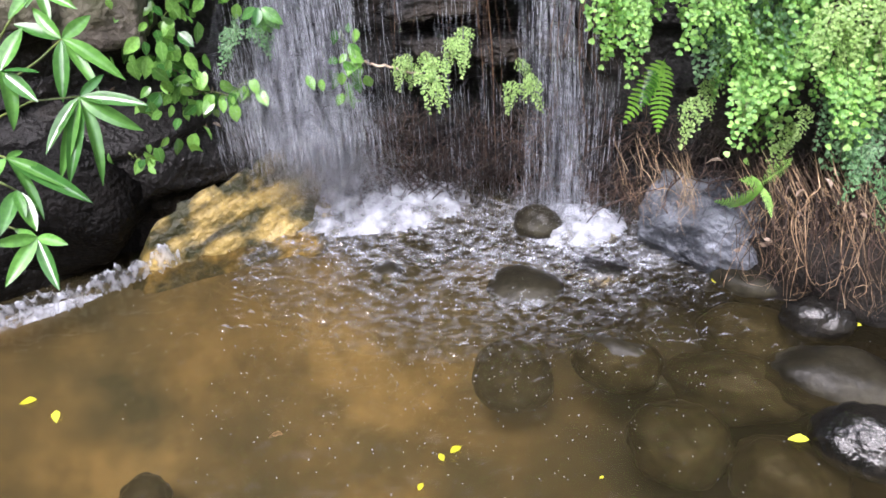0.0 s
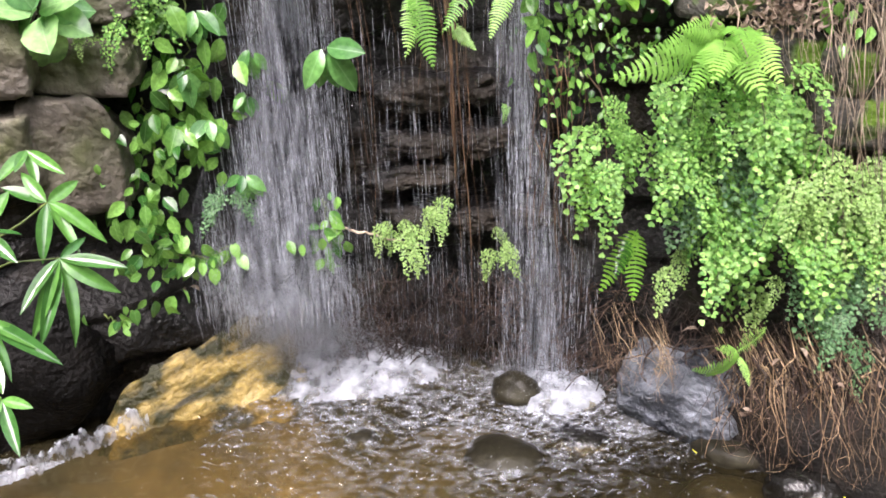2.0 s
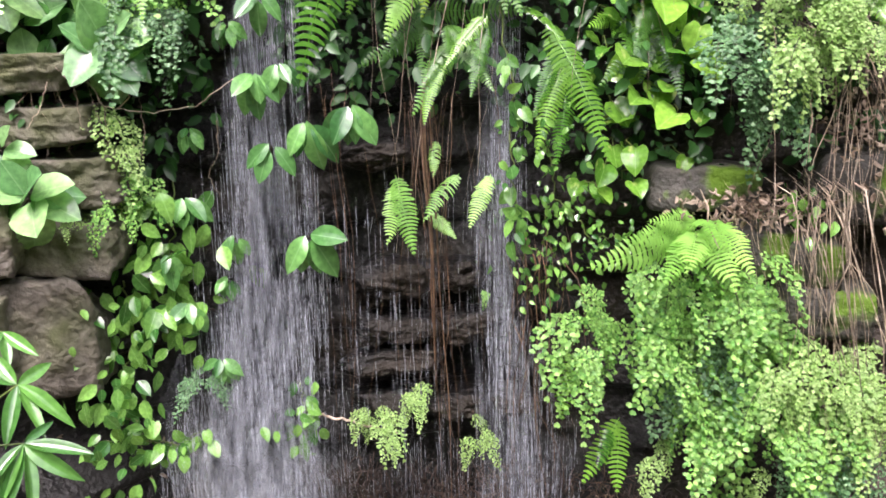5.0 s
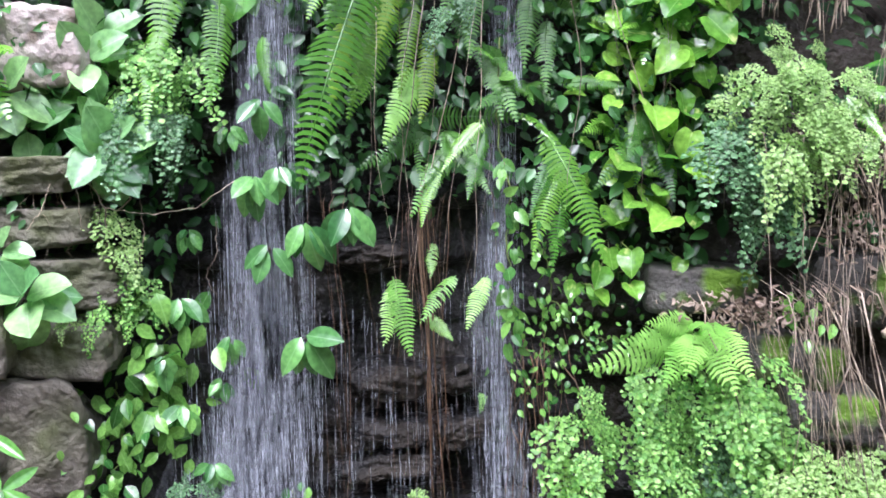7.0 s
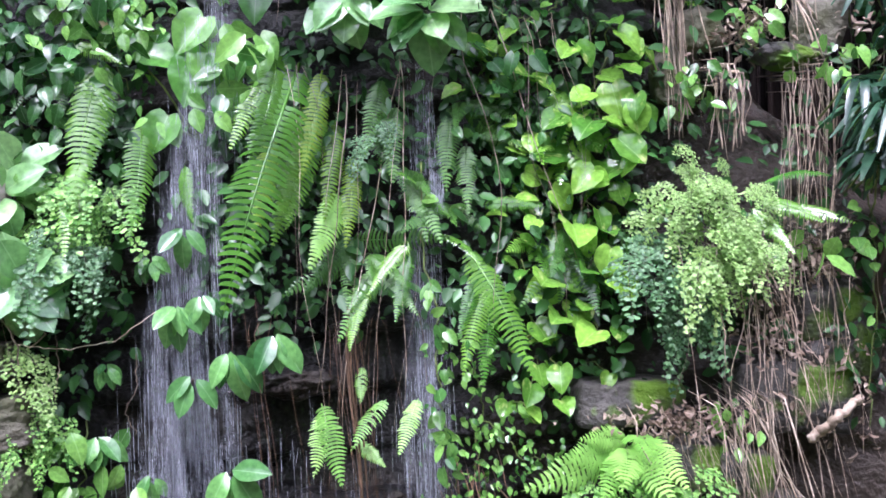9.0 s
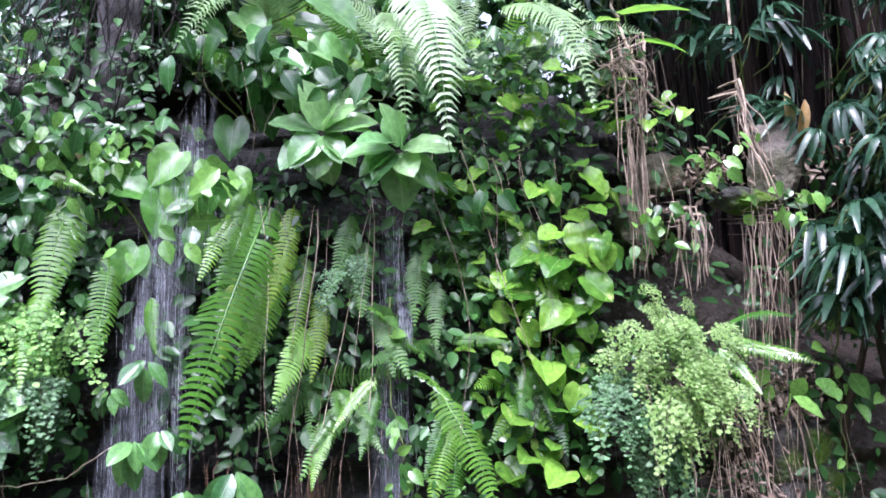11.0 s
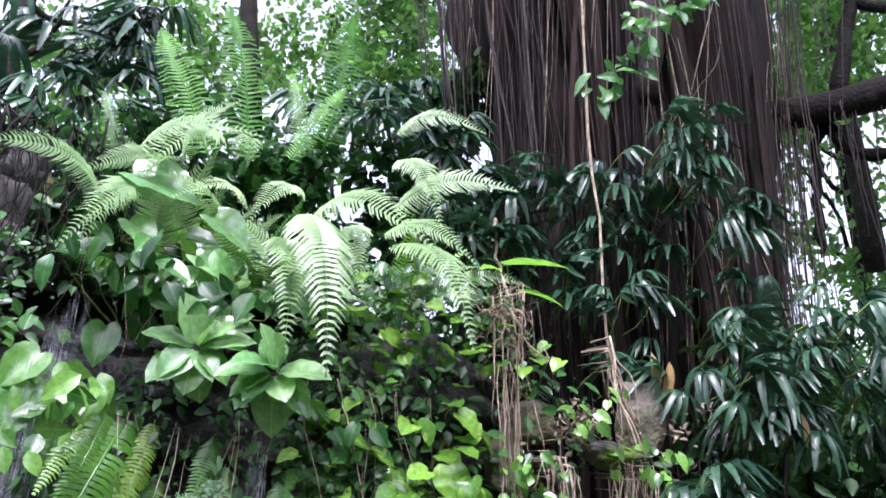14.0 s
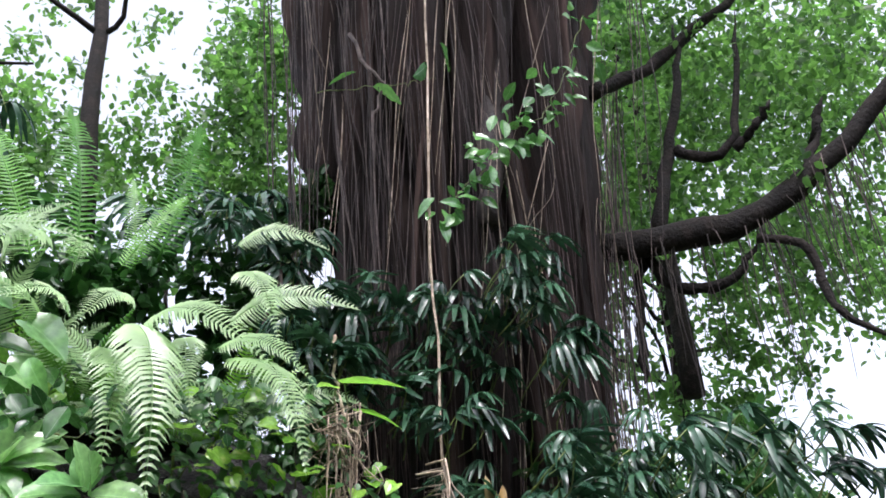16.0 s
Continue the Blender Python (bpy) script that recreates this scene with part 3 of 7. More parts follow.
rock("slate_boulder", (0.88, 2.62, 0.04), (0.27, 0.20, 0.23), 21, BLUE_ROCK, "blue grey wet boulder with roots over its top", turn=(-10, 12, -30), square=0.55, rough=0.17, detail=6, facets=6)
rock("earth_boulder", (1.32, 2.38, 0.06), (0.42, 0.24, 0.26), 24, SOIL, "dark earth bank bound by brown roots", "bank", turn=(0, 0, -25), rough=0.22)
rock("standing_stone", (-1.23, 2.84, 1.06), (0.18, 0.14, 0.23), 31, GREY_ROCK, "grey brown standing stone with green algae", turn=(0, 3, 5), square=0.92, rough=0.15, facets=2, detail=5)
rock("wall_stone", (-1.18, 2.91, 1.35), (0.20, 0.15, 0.115), 33, GREY_ROCK, "pale grey rounded stone in the dry wall", turn=(0, 5, 0), square=0.92, rough=0.15, facets=2, detail=5)
rock("wall_stone", (-1.16, 2.95, 1.55), (0.22, 0.15, 0.10), 35, GREY_ROCK, "pale grey rounded stone in the dry wall", turn=(0, -4, 5), square=0.92, rough=0.15, facets=2, detail=5)
rock("wall_stone", (-1.23, 2.95, 1.74), (0.22, 0.15, 0.085), 37, GREY_ROCK, "brown flat stone in the dry wall", turn=(0, 2, 0), square=0.92, rough=0.15, facets=2, detail=5)
rock("wall_stone", (-1.45, 2.81, 1.42), (0.20, 0.16, 0.16), 39, GREY_ROCK, "grey stone in the dry wall", square=0.92, rough=0.15, facets=2, detail=5)
rock("wall_stone", (-1.44, 2.78, 1.09), (0.13, 0.14, 0.14), 41, GREY_ROCK, "grey stone in the dry wall", square=0.92, rough=0.15, facets=2, detail=5)
rock("wall_stone", (-1.23, 2.99, 2.32), (0.20, 0.17, 0.16), 43, PINK_ROCK, "pinkish grey weathered stone on the dry wall", square=0.92, rough=0.15, facets=2, detail=5)
rock("wall_stone", (-1.31, 2.94, 1.91), (0.24, 0.15, 0.07), 44, GREY_ROCK, "brown flat stone in the dry wall", square=0.92, rough=0.15, facets=2, detail=5)
rock("mossy_block", (1.16, 2.81, 1.29), (0.13, 0.15, 0.095), 51, MOSS_BLOCK, "dark squared stone block with moss", turn=(0, 4, -12), square=0.85, rough=0.07)
rock("mossy_block", (1.31, 2.73, 1.27), (0.10, 0.15, 0.085), 53, MOSS_BLOCK, "squared stone block with bright green moss", turn=(0, 4, -14), square=0.85, rough=0.07)
rock("mossy_block", (1.35, 2.70, 1.12), (0.17, 0.16, 0.09), 55, MOSS_BLOCK, "long squared stone block with bright green moss", turn=(0, 5, -14), square=0.85, rough=0.07)
rock("mossy_block", (1.00, 2.95, 1.49), (0.22, 0.15, 0.09), 57, MOSS_BLOCK, "dark squared stone block behind roots", turn=(0, 3, -8), square=0.8, rough=0.08)
rock("mossy_block", (1.50, 2.76, 1.51), (0.22, 0.15, 0.14), 59, MOSS_BLOCK, "dark squared stone block behind roots", turn=(0, 3, -16), square=0.8, rough=0.08)
rock("slab_stone", (1.71, 2.80, 2.81), (0.095, 0.05, 0.16), 61, GREY_ROCK, "upright broken slab of pale stone", turn=(0, 14, -15), square=0.4, rough=0.24, facets=7)
rock("slab_stone", (1.35, 2.99, 2.81), (0.10, 0.10, 0.09), 63, GREY_ROCK, "rounded grey stone between hanging roots", square=0.5, rough=0.15, facets=7)
rock("slab_stone", (1.28, 3.04, 2.68), (0.10, 0.08, 0.14), 65, GREY_ROCK, "grey standing stone between hanging roots", square=0.6, rough=0.12, facets=7)
rock("slab_stone", (1.60, 2.83, 2.67), (0.16, 0.12, 0.045), 67, MOSS_BLOCK, "flat mossy ledge stone", square=0.7, rough=0.1, facets=7)
rock("slab_stone", (1.64, 2.74, 1.79), (0.16, 0.12, 0.13), 69, MOSS_BLOCK, "dark stone beside the root curtain", square=0.6, rough=0.1, facets=7)
rock("slab_stone", (1.68, 2.71, 1.66), (0.18, 0.12, 0.12), 70, MOSS_BLOCK, "dark stone beside the root curtain", square=0.6, rough=0.1, facets=7)

for px, size, seed, mat, label in (
    ((0.27, 2.76, 0.02), (0.10, 0.09, 0.07), 71, POOL_STONE, "round wet stone under the thin fall"),
    ((0.19, 2.41, -0.01), (0.15, 0.11, 0.05), 72, POOL_STONE, "flat green stone just above the water"),
    ((-0.32, 2.54, -0.02), (0.07, 0.06, 0.04), 73, POOL_STONE, "small green stone just under the water"),
    ((0.47, 2.10, -0.09), (0.16, 0.11, 0.10), 74, POOL_STONE, "grey stone under the water"),
    ((0.12, 2.11, -0.16), (0.14, 0.13, 0.12), 75, POOL_STONE, "round dark stone on the pool bed"),
    ((0.63, 1.80, -0.16), (0.17, 0.15, 0.12), 76, POOL_STONE, "round dark stone on the pool bed"),
    ((0.85, 1.99, -0.13), (0.23, 0.12, 0.11), 77, POOL_STONE, "long brown stone on the pool bed"),
    ((1.14, 1.91, -0.04), (0.23, 0.13, 0.10), 78, POOL_STONE, "long brown stone that breaks the water"),
    ((0.96, 2.25, -0.13), (0.16, 0.12, 0.11), 79, POOL_STONE, "brown stone on the pool bed"),
    ((0.99, 2.37, 0.00), (0.14, 0.08, 0.07), 80, POOL_STONE, "wet stone at the foot of the bank"),
    ((1.14, 2.15, 0.02), (0.12, 0.08, 0.08), 81, GLOSS_ROCK, "glossy black stone above the water"),
    ((1.13, 1.65, 0.00), (0.17, 0.12, 0.10), 82, GLOSS_ROCK, "glossy dark stone above the water"),
    ((0.93, 1.66, -0.18), (0.18, 0.14, 0.12), 83, POOL_STONE, "dark stone on the pool bed"),
    ((-1.11, 1.77, -0.30), (0.09, 0.08, 0.07), 84, POOL_STONE, "dark stone on the sandy bed"),
    ((0.47, 2.51, -0.035), (0.16, 0.10, 0.05), 85, GLOSS_ROCK, "flat dark wet stone by the falls"),
):
    rock("pool_stone", px, size, seed, mat, label, "stone", turn=(0, 0, -20), group="stones in the pool", rough=0.12)


for k, (at, size) in enumerate((
    ((-0.08, 3.11, 1.14), (0.16, 0.12, 0.075)),
    ((0.15, 3.1, 1.15), (0.11, 0.12, 0.06)),
    ((-0.09, 3.1, 0.95), (0.17, 0.12, 0.06)),
    ((0.17, 3.08, 0.96), (0.12, 0.12, 0.06)),
    ((-0.12, 3.07, 0.66), (0.14, 0.12, 0.06)),
    ((0.14, 3.06, 0.65), (0.12, 0.12, 0.05)),
    ((-0.16, 3.16, 1.59), (0.14, 0.12, 0.06)),
    ((-0.1, 3.08, 0.83), (0.2, 0.12, 0.05)),
    ((0.36, 3.03, 0.66), (0.1, 0.12, 0.05)),
)):
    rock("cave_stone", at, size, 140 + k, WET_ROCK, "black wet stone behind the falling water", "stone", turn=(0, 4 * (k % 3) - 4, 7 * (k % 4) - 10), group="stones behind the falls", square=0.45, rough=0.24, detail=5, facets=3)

# ---- falling water ----
def fall(label, path, w0, w1, threads, seed, veil=160, lengths=(0.04, 0.26), thick=0.0012, depth=0.07, fray=0.0):
    """A fall: a thin torn veil and many threads that run down along a path."""
    rng = np.random.default_rng(seed)
    pts = np.array(path, float).reshape(-1, 3)
    seg = np.linspace(0, 1, len(pts))

    def at(u):
        return np.array([np.interp(u, seg, pts[:, k]) for k in range(3)])

    root = thing("waterfall", pts[-1], label, "waterfall")
    base = Matrix.Translation(-Vector(pts[-1]))
    total = pts[0][2] - pts[-1][2]
    if veil:
        s = Soup()
        for _ in range(veil):
            k, u0 = np.clip(rng.normal(0, 0.30), -0.7, 0.7), rng.random() ** 0.7 * 0.95
            u1 = min(1.0, u0 + rng.uniform(0.12, 0.45))
            u0 = max(0.0, u0)
            rw, dy = rng.uniform(0.004, 0.018) * (0.5 + w1 * 3), rng.uniform(-depth, depth * 0.5)
            v = []
            for q in range(7):
                u = u0 + (u1 - u0) * q / 6
                c, w = at(u), w0 + (w1 - w0) * u
                half = rw * math.sin(math.pi * (0.12 + 0.80 * q / 6))
                x = c[0] + (k + 0.06 * math.sin(u * 9 + seed)) * w
                v += [(x - half, c[1] + dy, c[2]), (x, c[1] + dy - half * 0.7, c[2]), (x + half, c[1] + dy, c[2])]
            s.add(v, [(3 * q + m, 3 * q + m + 1, 3 * q + m + 4, 3 * q + m + 3) for q in range(6) for m in range(2)])
        tagged(put("veil", s.mesh("veil", FALL), base, root), kind="stuff")
    s = Soup()
    for _ in range(threads):
        u = rng.random() ** 0.65
        ln = rng.uniform(*lengths)
        c, w = at(u), w0 + (w1 - w0) * u
        k = np.clip(rng.normal(0, 0.32) + 0.08 * math.sin(u * 9 + seed), -0.75, 0.75) if veil else rng.uniform(-0.5, 0.5) + rng.normal(0, 0.03)
        x, y, z = c[0] + k * w, c[1] + rng.uniform(-depth, depth * 0.5), c[2]
        ln = min(ln, max(0.02, z - pts[-1][2] + 0.03 + abs(rng.normal(0, fray))))
        r = thick * rng.uniform(0.5, 1.5)
        lean = rng.normal(0, 0.006)
        q = [(x, y, z), (x + lean * 0.3, y - 0.002, z - ln * 0.35), (x + lean, y - 0.004, z - ln)]
        s.add(*tube(q, [r * 0.3, r, r * 0.6], 3))
    tagged(put("water_threads", s.mesh("water_threads", STREAK), base, root), kind="stuff")
    return root


fall("main white waterfall over dark rock", [-0.36, 3.16, 3.20, -0.46, 3.13, 2.47, -0.55, 3.05, 1.77, -0.55, 2.97, 1.24, -0.61, 2.86, 0.74, -0.59, 2.77, 0.49], 0.12, 0.44, 1900, 3, veil=150, lengths=(0.03, 0.42), thick=0.00095, fray=0.12)
fall("lower veil of the main waterfall landing in the pool", [-0.57, 2.74, 0.71, -0.60, 3.02, 0.30, -0.53, 3.02, 0.02], 0.26, 0.36, 560, 5, lengths=(0.03, 0.14))
fall("dense white foot of the main waterfall", [-0.57, 2.98, 1.30, -0.61, 2.86, 0.74, -0.59, 2.77, 0.45], 0.24, 0.38, 1000, 4, veil=120, lengths=(0.03, 0.24), thick=0.0013, fray=0.12)
fall("narrow white waterfall over dark rock", [0.32, 3.26, 2.86, 0.33, 3.19, 2.35, 0.33, 3.10, 1.76, 0.30, 2.99, 1.12, 0.35, 2.88, 0.60, 0.33, 2.83, 0.02], 0.06, 0.24, 900, 7, veil=80, lengths=(0.03, 0.36), thick=0.0009)
fall("loose curtain of thin drips over dark rock", [-0.19, 3.06, 1.59, -0.20, 2.94, 0.82, -0.17, 3.13, 0.03], 0.50, 0.66, 380, 11, veil=0, thick=0.0008, lengths=(0.02, 0.30))
fall("loose curtain of thin drips over dark rock", [0.11, 3.07, 1.77, 0.13, 2.93, 0.81, 0.14, 3.04, 0.03], 0.40, 0.54, 260, 13, veil=0, thick=0.0008, lengths=(0.02, 0.30))
fall("thin drips beside the narrow waterfall", [0.45, 2.97, 1.14, 0.47, 2.90, 0.68, 0.46, 2.80, 0.03], 0.14, 0.26, 160, 15, veil=0, thick=0.0012)
fall("thin trickle down from the upper ferns", [0.35, 3.17, 2.79, 0.37, 3.10, 2.40, 0.37, 3.07, 2.22], 0.03, 0.05, 90, 17, veil=0, thick=0.0013)


# ---- foam and spray ----
def foam_patch(at, rx, ry, hh, label, seed, count, mat=None, turn=0):
    rng = np.random.default_rng(seed)
    root = thing("foam", at, label, "foam")
    root.rotation_euler = (0, 0, radians(turn))
    n = 46
    v = []
    for j in range(n):
        for i in range(n):
            x, y = (i / (n - 1) * 2 - 1), (j / (n - 1) * 2 - 1)
            d = math.hypot(x, y)
            e = max(0.0, 1 - d * d)
            h = hh * e * (0.5 + 0.9 * abs(noise.noise(Vector((x * 3.1, y * 3.1, seed)))) + 0.5 * abs(noise.noise(Vector((x * 9, y * 9, seed)))))
            v.append((x * rx, y * ry, h + 0.004 - 0.02 * max(0, d - 0.9)))
    f = [(j * n + i, j * n + i + 1, (j + 1) * n + i + 1, (j + 1) * n + i) for j in range(n - 1) for i in range(n - 1)]
    f = [q for q in f if all(math.hypot(v[k][0] / rx, v[k][1] / ry) < 1 for k in q)]
    put("froth", mesh_of("froth", v, f, mat or FOAM), None, root)
    s = Soup()
    for _ in range(count):
        a, d = rng.uniform(0, 6.283), abs(rng.normal(0, 0.6))
        p = np.array([math.cos(a) * d * rx, math.sin(a) * d * ry, abs(rng.normal(0, hh * 1.6)) * max(0.1, 1.2 - d)])
        r = rng.uniform(0.0007, 0.0022)
        up = rng.normal(0, 1, 3) * r + [0, 0, r * rng.uniform(0.5, 3)]
        s.add(*tube([p - up, p, p + up], [r * 0.3, r, r * 0.3], 4))
    tagged(put("droplets", s.mesh("droplets", STREAK), None, root), kind="stuff")


foam_patch((-0.42, 3.02, 0.00), 0.44, 0.27, 0.13, "white foam where the main waterfall lands", 1, 900)
foam_patch((0.40, 2.77, 0.00), 0.22, 0.15, 0.07, "white foam where the narrow waterfall lands", 2, 400)
foam_patch((-0.65, 2.95, 0.38), 0.13, 0.09, 0.06, "white spray splashing on the yellow boulder", 3, 400)
foam_patch((0.03, 2.62, 0.00), 0.92, 0.62, 0.012, "broken white ripples spreading from the falls", 6, 500, RIPPLE)
foam_patch((0.17, 2.32, 0.00), 0.09, 0.05, 0.02, "white ripple round the flat stone", 4, 60, RIPPLE)
foam_patch((0.60, 2.54, 0.00), 0.16, 0.07, 0.02, "thin foam drifting by the boulder", 5, 60, RIPPLE)


def water_film(label, top, bottom, seed):
    """A torn sheet of white water that slides down a rock's edge."""
    t0, b0 = np.array(top, float).reshape(-1, 3), np.array(bottom, float).reshape(-1, 3)
    nu, nv = 90, 14
    v = []
    for q in range(nv):
        for p in range(nu):
            u, w = p / (nu - 1), q / (nv - 1)
            x = np.array([np.interp(u, np.linspace(0, 1, len(t0)), t0[:, k]) for k in range(3)])
            y = np.array([np.interp(u, np.linspace(0, 1, len(b0)), b0[:, k]) for k in range(3)])
            ragged = 0.45 + 0.5 * noise.noise(Vector((u * 9, seed, 0.5))) + 0.25 * noise.noise(Vector((u * 31, seed, 1.5)))
            e = y + (x - y) * (1 - w) * max(0.12, min(1.0, ragged))
            e[2] += 0.05 * math.sin(w * 3.1) + 0.03 * noise.noise(Vector((u * 30, w * 3, seed))) + 0.02 * noise.noise(Vector((u * 70, w * 7, seed)))
            v.append(e - b0[0])
    f = [(q * nu + p, q * nu + p + 1, (q + 1) * nu + p + 1, (q + 1) * nu + p) for q in range(nv - 1) for p in range(nu - 1)]
    root = thing("water_film", b0[0], label, "running water")
    put("sheet", mesh_of("sheet", v, f, FILM), None, root)


water_film("white film of water running down the black rock into the pool", [-1.72, 2.29, 0.12, -1.46, 2.36, 0.14, -1.31, 2.49, 0.16, -1.14, 2.64, 0.17], [-1.76, 2.27, 0.01, -1.49, 2.37, 0.01, -1.32, 2.49, 0.01, -1.12, 2.62, 0.02], 3)
foam_patch((-1.61, 2.35, 0.00), 0.26, 0.03, 0.03, "white line of foam along the black rock", 7, 160, turn=28)
foam_patch((-0.34, 3.10, 0.00), 0.30, 0.14, 0.05, "white foam along the foot of the rock face", 9, 250)


def build_mist():
    """Fine drops that hang in the air where the falls break."""
    rng = np.random.default_rng(41)
    for cx, cy, cz, sx, sy, sz, n, label in (
        (-0.58, 2.77, 0.50, 0.12, 0.08, 0.13, 95000, "fine white mist round the foot of the main waterfall"),
        (-0.53, 2.86, 0.26, 0.13, 0.09, 0.06, 90000, "low white spray over the foam of the main waterfall"),
        (0.34, 2.78, 0.08, 0.10, 0.06, 0.06, 9000, "fine white spray at the foot of the narrow waterfall"),
    ):
        p = rng.normal(0, 1, (n, 3)) * [sx, sy, sz]
        p[:, 2] = np.maximum(p[:, 2], rng.uniform(0.003, 0.02, n) - cz)
        r = 0.0006 + 0.0005 * rng.random(n) ** 2
        shape = np.array([(1, 0, 0), (-0.5, 0.87, 0), (-0.5, -0.87, 0), (0, 0, 1.8)])
        v = (p[:, None, :] + shape[None] * r[:, None, None]).reshape(-1, 3)
        f = (np.arange(n)[:, None, None] * 4 + np.array(((0, 1, 3), (1, 2, 3)))[None]).reshape(-1, 3).tolist()
        ob = put("mist", mesh_of("mist", v.tolist(), f, MIST), Matrix.Translation((cx, cy, cz)))
        tagged(ob, label, "mist", kind="stuff")


build_mist()


def build_rain_spots():
    """Bubbles and splash drops scattered on the pool."""
    rng = np.random.default_rng(31)
    s = Soup()
    for _ in range(1700):
        a = rng.normal(0, 1, 2)
        x, y = 0.05 + a[0] * 0.55, 2.28 + a[1] * 0.42
        if not (-1.4 < x < 1.4 and 1.3 < y < 2.95):
            continue
        r = 0.0009 + 0.0016 * rng.random() ** 2
        h = rng.uniform(0.0015, 0.004)
        s.add(*tube([(x, y, 0), (x + rng.normal(0, 0.001), y, h), (x + rng.normal(0, 0.002), y, h * 1.8)], [r, r * 1.1, r * 0.2], 4))
    tagged(put("splash_drops", s.mesh("splash_drops", STREAK)), "white splash drops and bubbles on the pool", "splashes", kind="stuff")


build_rain_spots()


def build_flecks():
    """Torn white wavelets that ride on the water round the falls."""
    rng = np.random.default_rng(57)
    s = Soup()
    n = 0
    while n < 4200:
        x, y = rng.uniform(-0.9, 1.05), rng.uniform(1.85, 3.15)
        d = min(math.hypot(x + 0.45, (y - 2.98) * 1.1), math.hypot(x - 0.38, (y - 2.74) * 1.1) * 1.1)
        if rng.random() > math.exp(-(d / 0.44) ** 2) * (0.35 + 1.3 * max(0.0, 0.5 + noise.noise(Vector((x * 4, y * 5, 3))))):
            continue
        n += 1
        ln, wd = rng.uniform(0.015, 0.09), 0.0012 + 0.005 * rng.random() ** 2
        a = rng.normal(0.1, 0.45)
        bend, lift = rng.normal(0, 0.35), rng.uniform(0.004, 0.016)
        v = []
        for q in range(6):
            u = q / 5 - 0.5
            c = np.array([x + math.cos(a) * u * ln, y + math.sin(a) * u * ln + bend * u * u * ln, 0.005 + lift * (1 - 4 * u * u)])
            h = wd * (1 - 3.6 * u * u)
            v += [c + [0, -h, -h * 0.5], c + [0, h, 0.0]]
        s.add(v, [(2 * q, 2 * q + 2, 2 * q + 3, 2 * q + 1) for q in range(5)])
    tagged(put("wavelets", s.mesh("wavelets", FLECK)), "torn white wavelets on the water round the falls", "foam", kind="stuff")


build_flecks()


# ---- leaf shapes ----
def blade(name, mat, width, heart=0.0, widest=0.4, tip=1.0, curl=0.15, fold=0.12, rows=9, wave=0.0, seed=0):
    """One leaf of length 1 along y, its upper face towards z."""
    rng = np.random.default_rng(seed)
    v, f = [], []
    ph = rng.uniform(0, 6)
    for i in range(rows):
        u = i / (rows - 1)
        k = (u / widest) if u < widest else (1 - u) / (1 - widest)
        w = width * math.sin(min(1, max(0, k)) * math.pi / 2) ** (0.75 if u < widest else tip)
        if heart:
            w = width * math.sqrt(max(0.0, 1 - (0.86 * (widest - u) / widest) ** 2)) if u < widest else w
        if i == rows - 1:
            w = 0.002
        z = -curl * u * u + 0.02 * math.sin(3 * u + ph)
        for k, s in enumerate((-1, -0.5, 0, 0.5, 1)):
            back = heart * (1 - u) ** 4 * min(1.0, abs(s) * 1.6)
            side = fold * w * abs(s) * 1.6 - 0.35 * w * abs(s) ** 3 * fold
            v.append((s * w, u - back, z + side + wave * math.sin(u * 17 + ph + s) * abs(s) * w))
    for i in range(rows - 1):
        for k in range(4):
            a = i * 5 + k
            f.append((a, a + 1, a + 6, a + 5))
    return mesh_of(name, v, f, mat)


BROAD = [blade("leaf", LEAF_BROAD, 0.26, widest=0.48, tip=0.8, curl=c, fold=0.25, wave=0.06, seed=i) for i, c in enumerate((0.15, 0.3, 0.45))]
BROAD_PALE = [blade("leaf", LEAF_BROAD_PALE, 0.37, widest=0.48, tip=0.65, curl=c, fold=0.25, wave=0.06, seed=i) for i, c in enumerate((0.15, 0.3, 0.45))]
HEART = [blade("leaf", LEAF_VINE, 0.36, heart=0.10, widest=0.34, tip=0.9, curl=c, fold=0.2, rows=7, seed=i) for i, c in enumerate((0.1, 0.3))]
VINE = [blade("leaf", LEAF_VINE, 0.30, widest=0.4, tip=0.9, curl=c, fold=0.2, rows=7, wave=0.08, seed=i) for i, c in enumerate((0.12, 0.35))]
POTHOS = [blade("leaf", LEAF_POTHOS, 0.50, heart=0.10, widest=0.38, tip=0.78, curl=c, fold=f, rows=11, wave=0.07, seed=i) for i, (c, f) in enumerate(((0.12, 0.22), (0.25, 0.35), (0.38, 0.28)))]
FALLEN = [blade("leaf", LEAF_YELLOW, 0.26, widest=0.45, curl=0.12, fold=0.2, rows=6, wave=0.1, seed=3)]
WILTED = [blade("leaf", DEAD, 0.22, widest=0.45, curl=0.5, fold=0.5, rows=6, wave=0.2, seed=5)]


def axes(y_axis, normal, at, size):
    """A matrix whose y runs along y_axis and whose z leans to normal."""
    y = Vector(y_axis).normalized()
    z = Vector(normal)
    z = (z - z.dot(y) * y)
    z = z.normalized() if z.length > 1e-4 else y.orthogonal().normalized()
    x = y.cross(z)
    m = Matrix((x, y, z)).transposed().to_4x4()
    return Matrix.Translation(at) @ m @ Matrix.Diagonal((size, size, size, 1))


def facing(at):
    """From a place on the wall out into the open and up to the sky."""
    return Vector((-at[0] * 0.15, -1.0, 0.45))


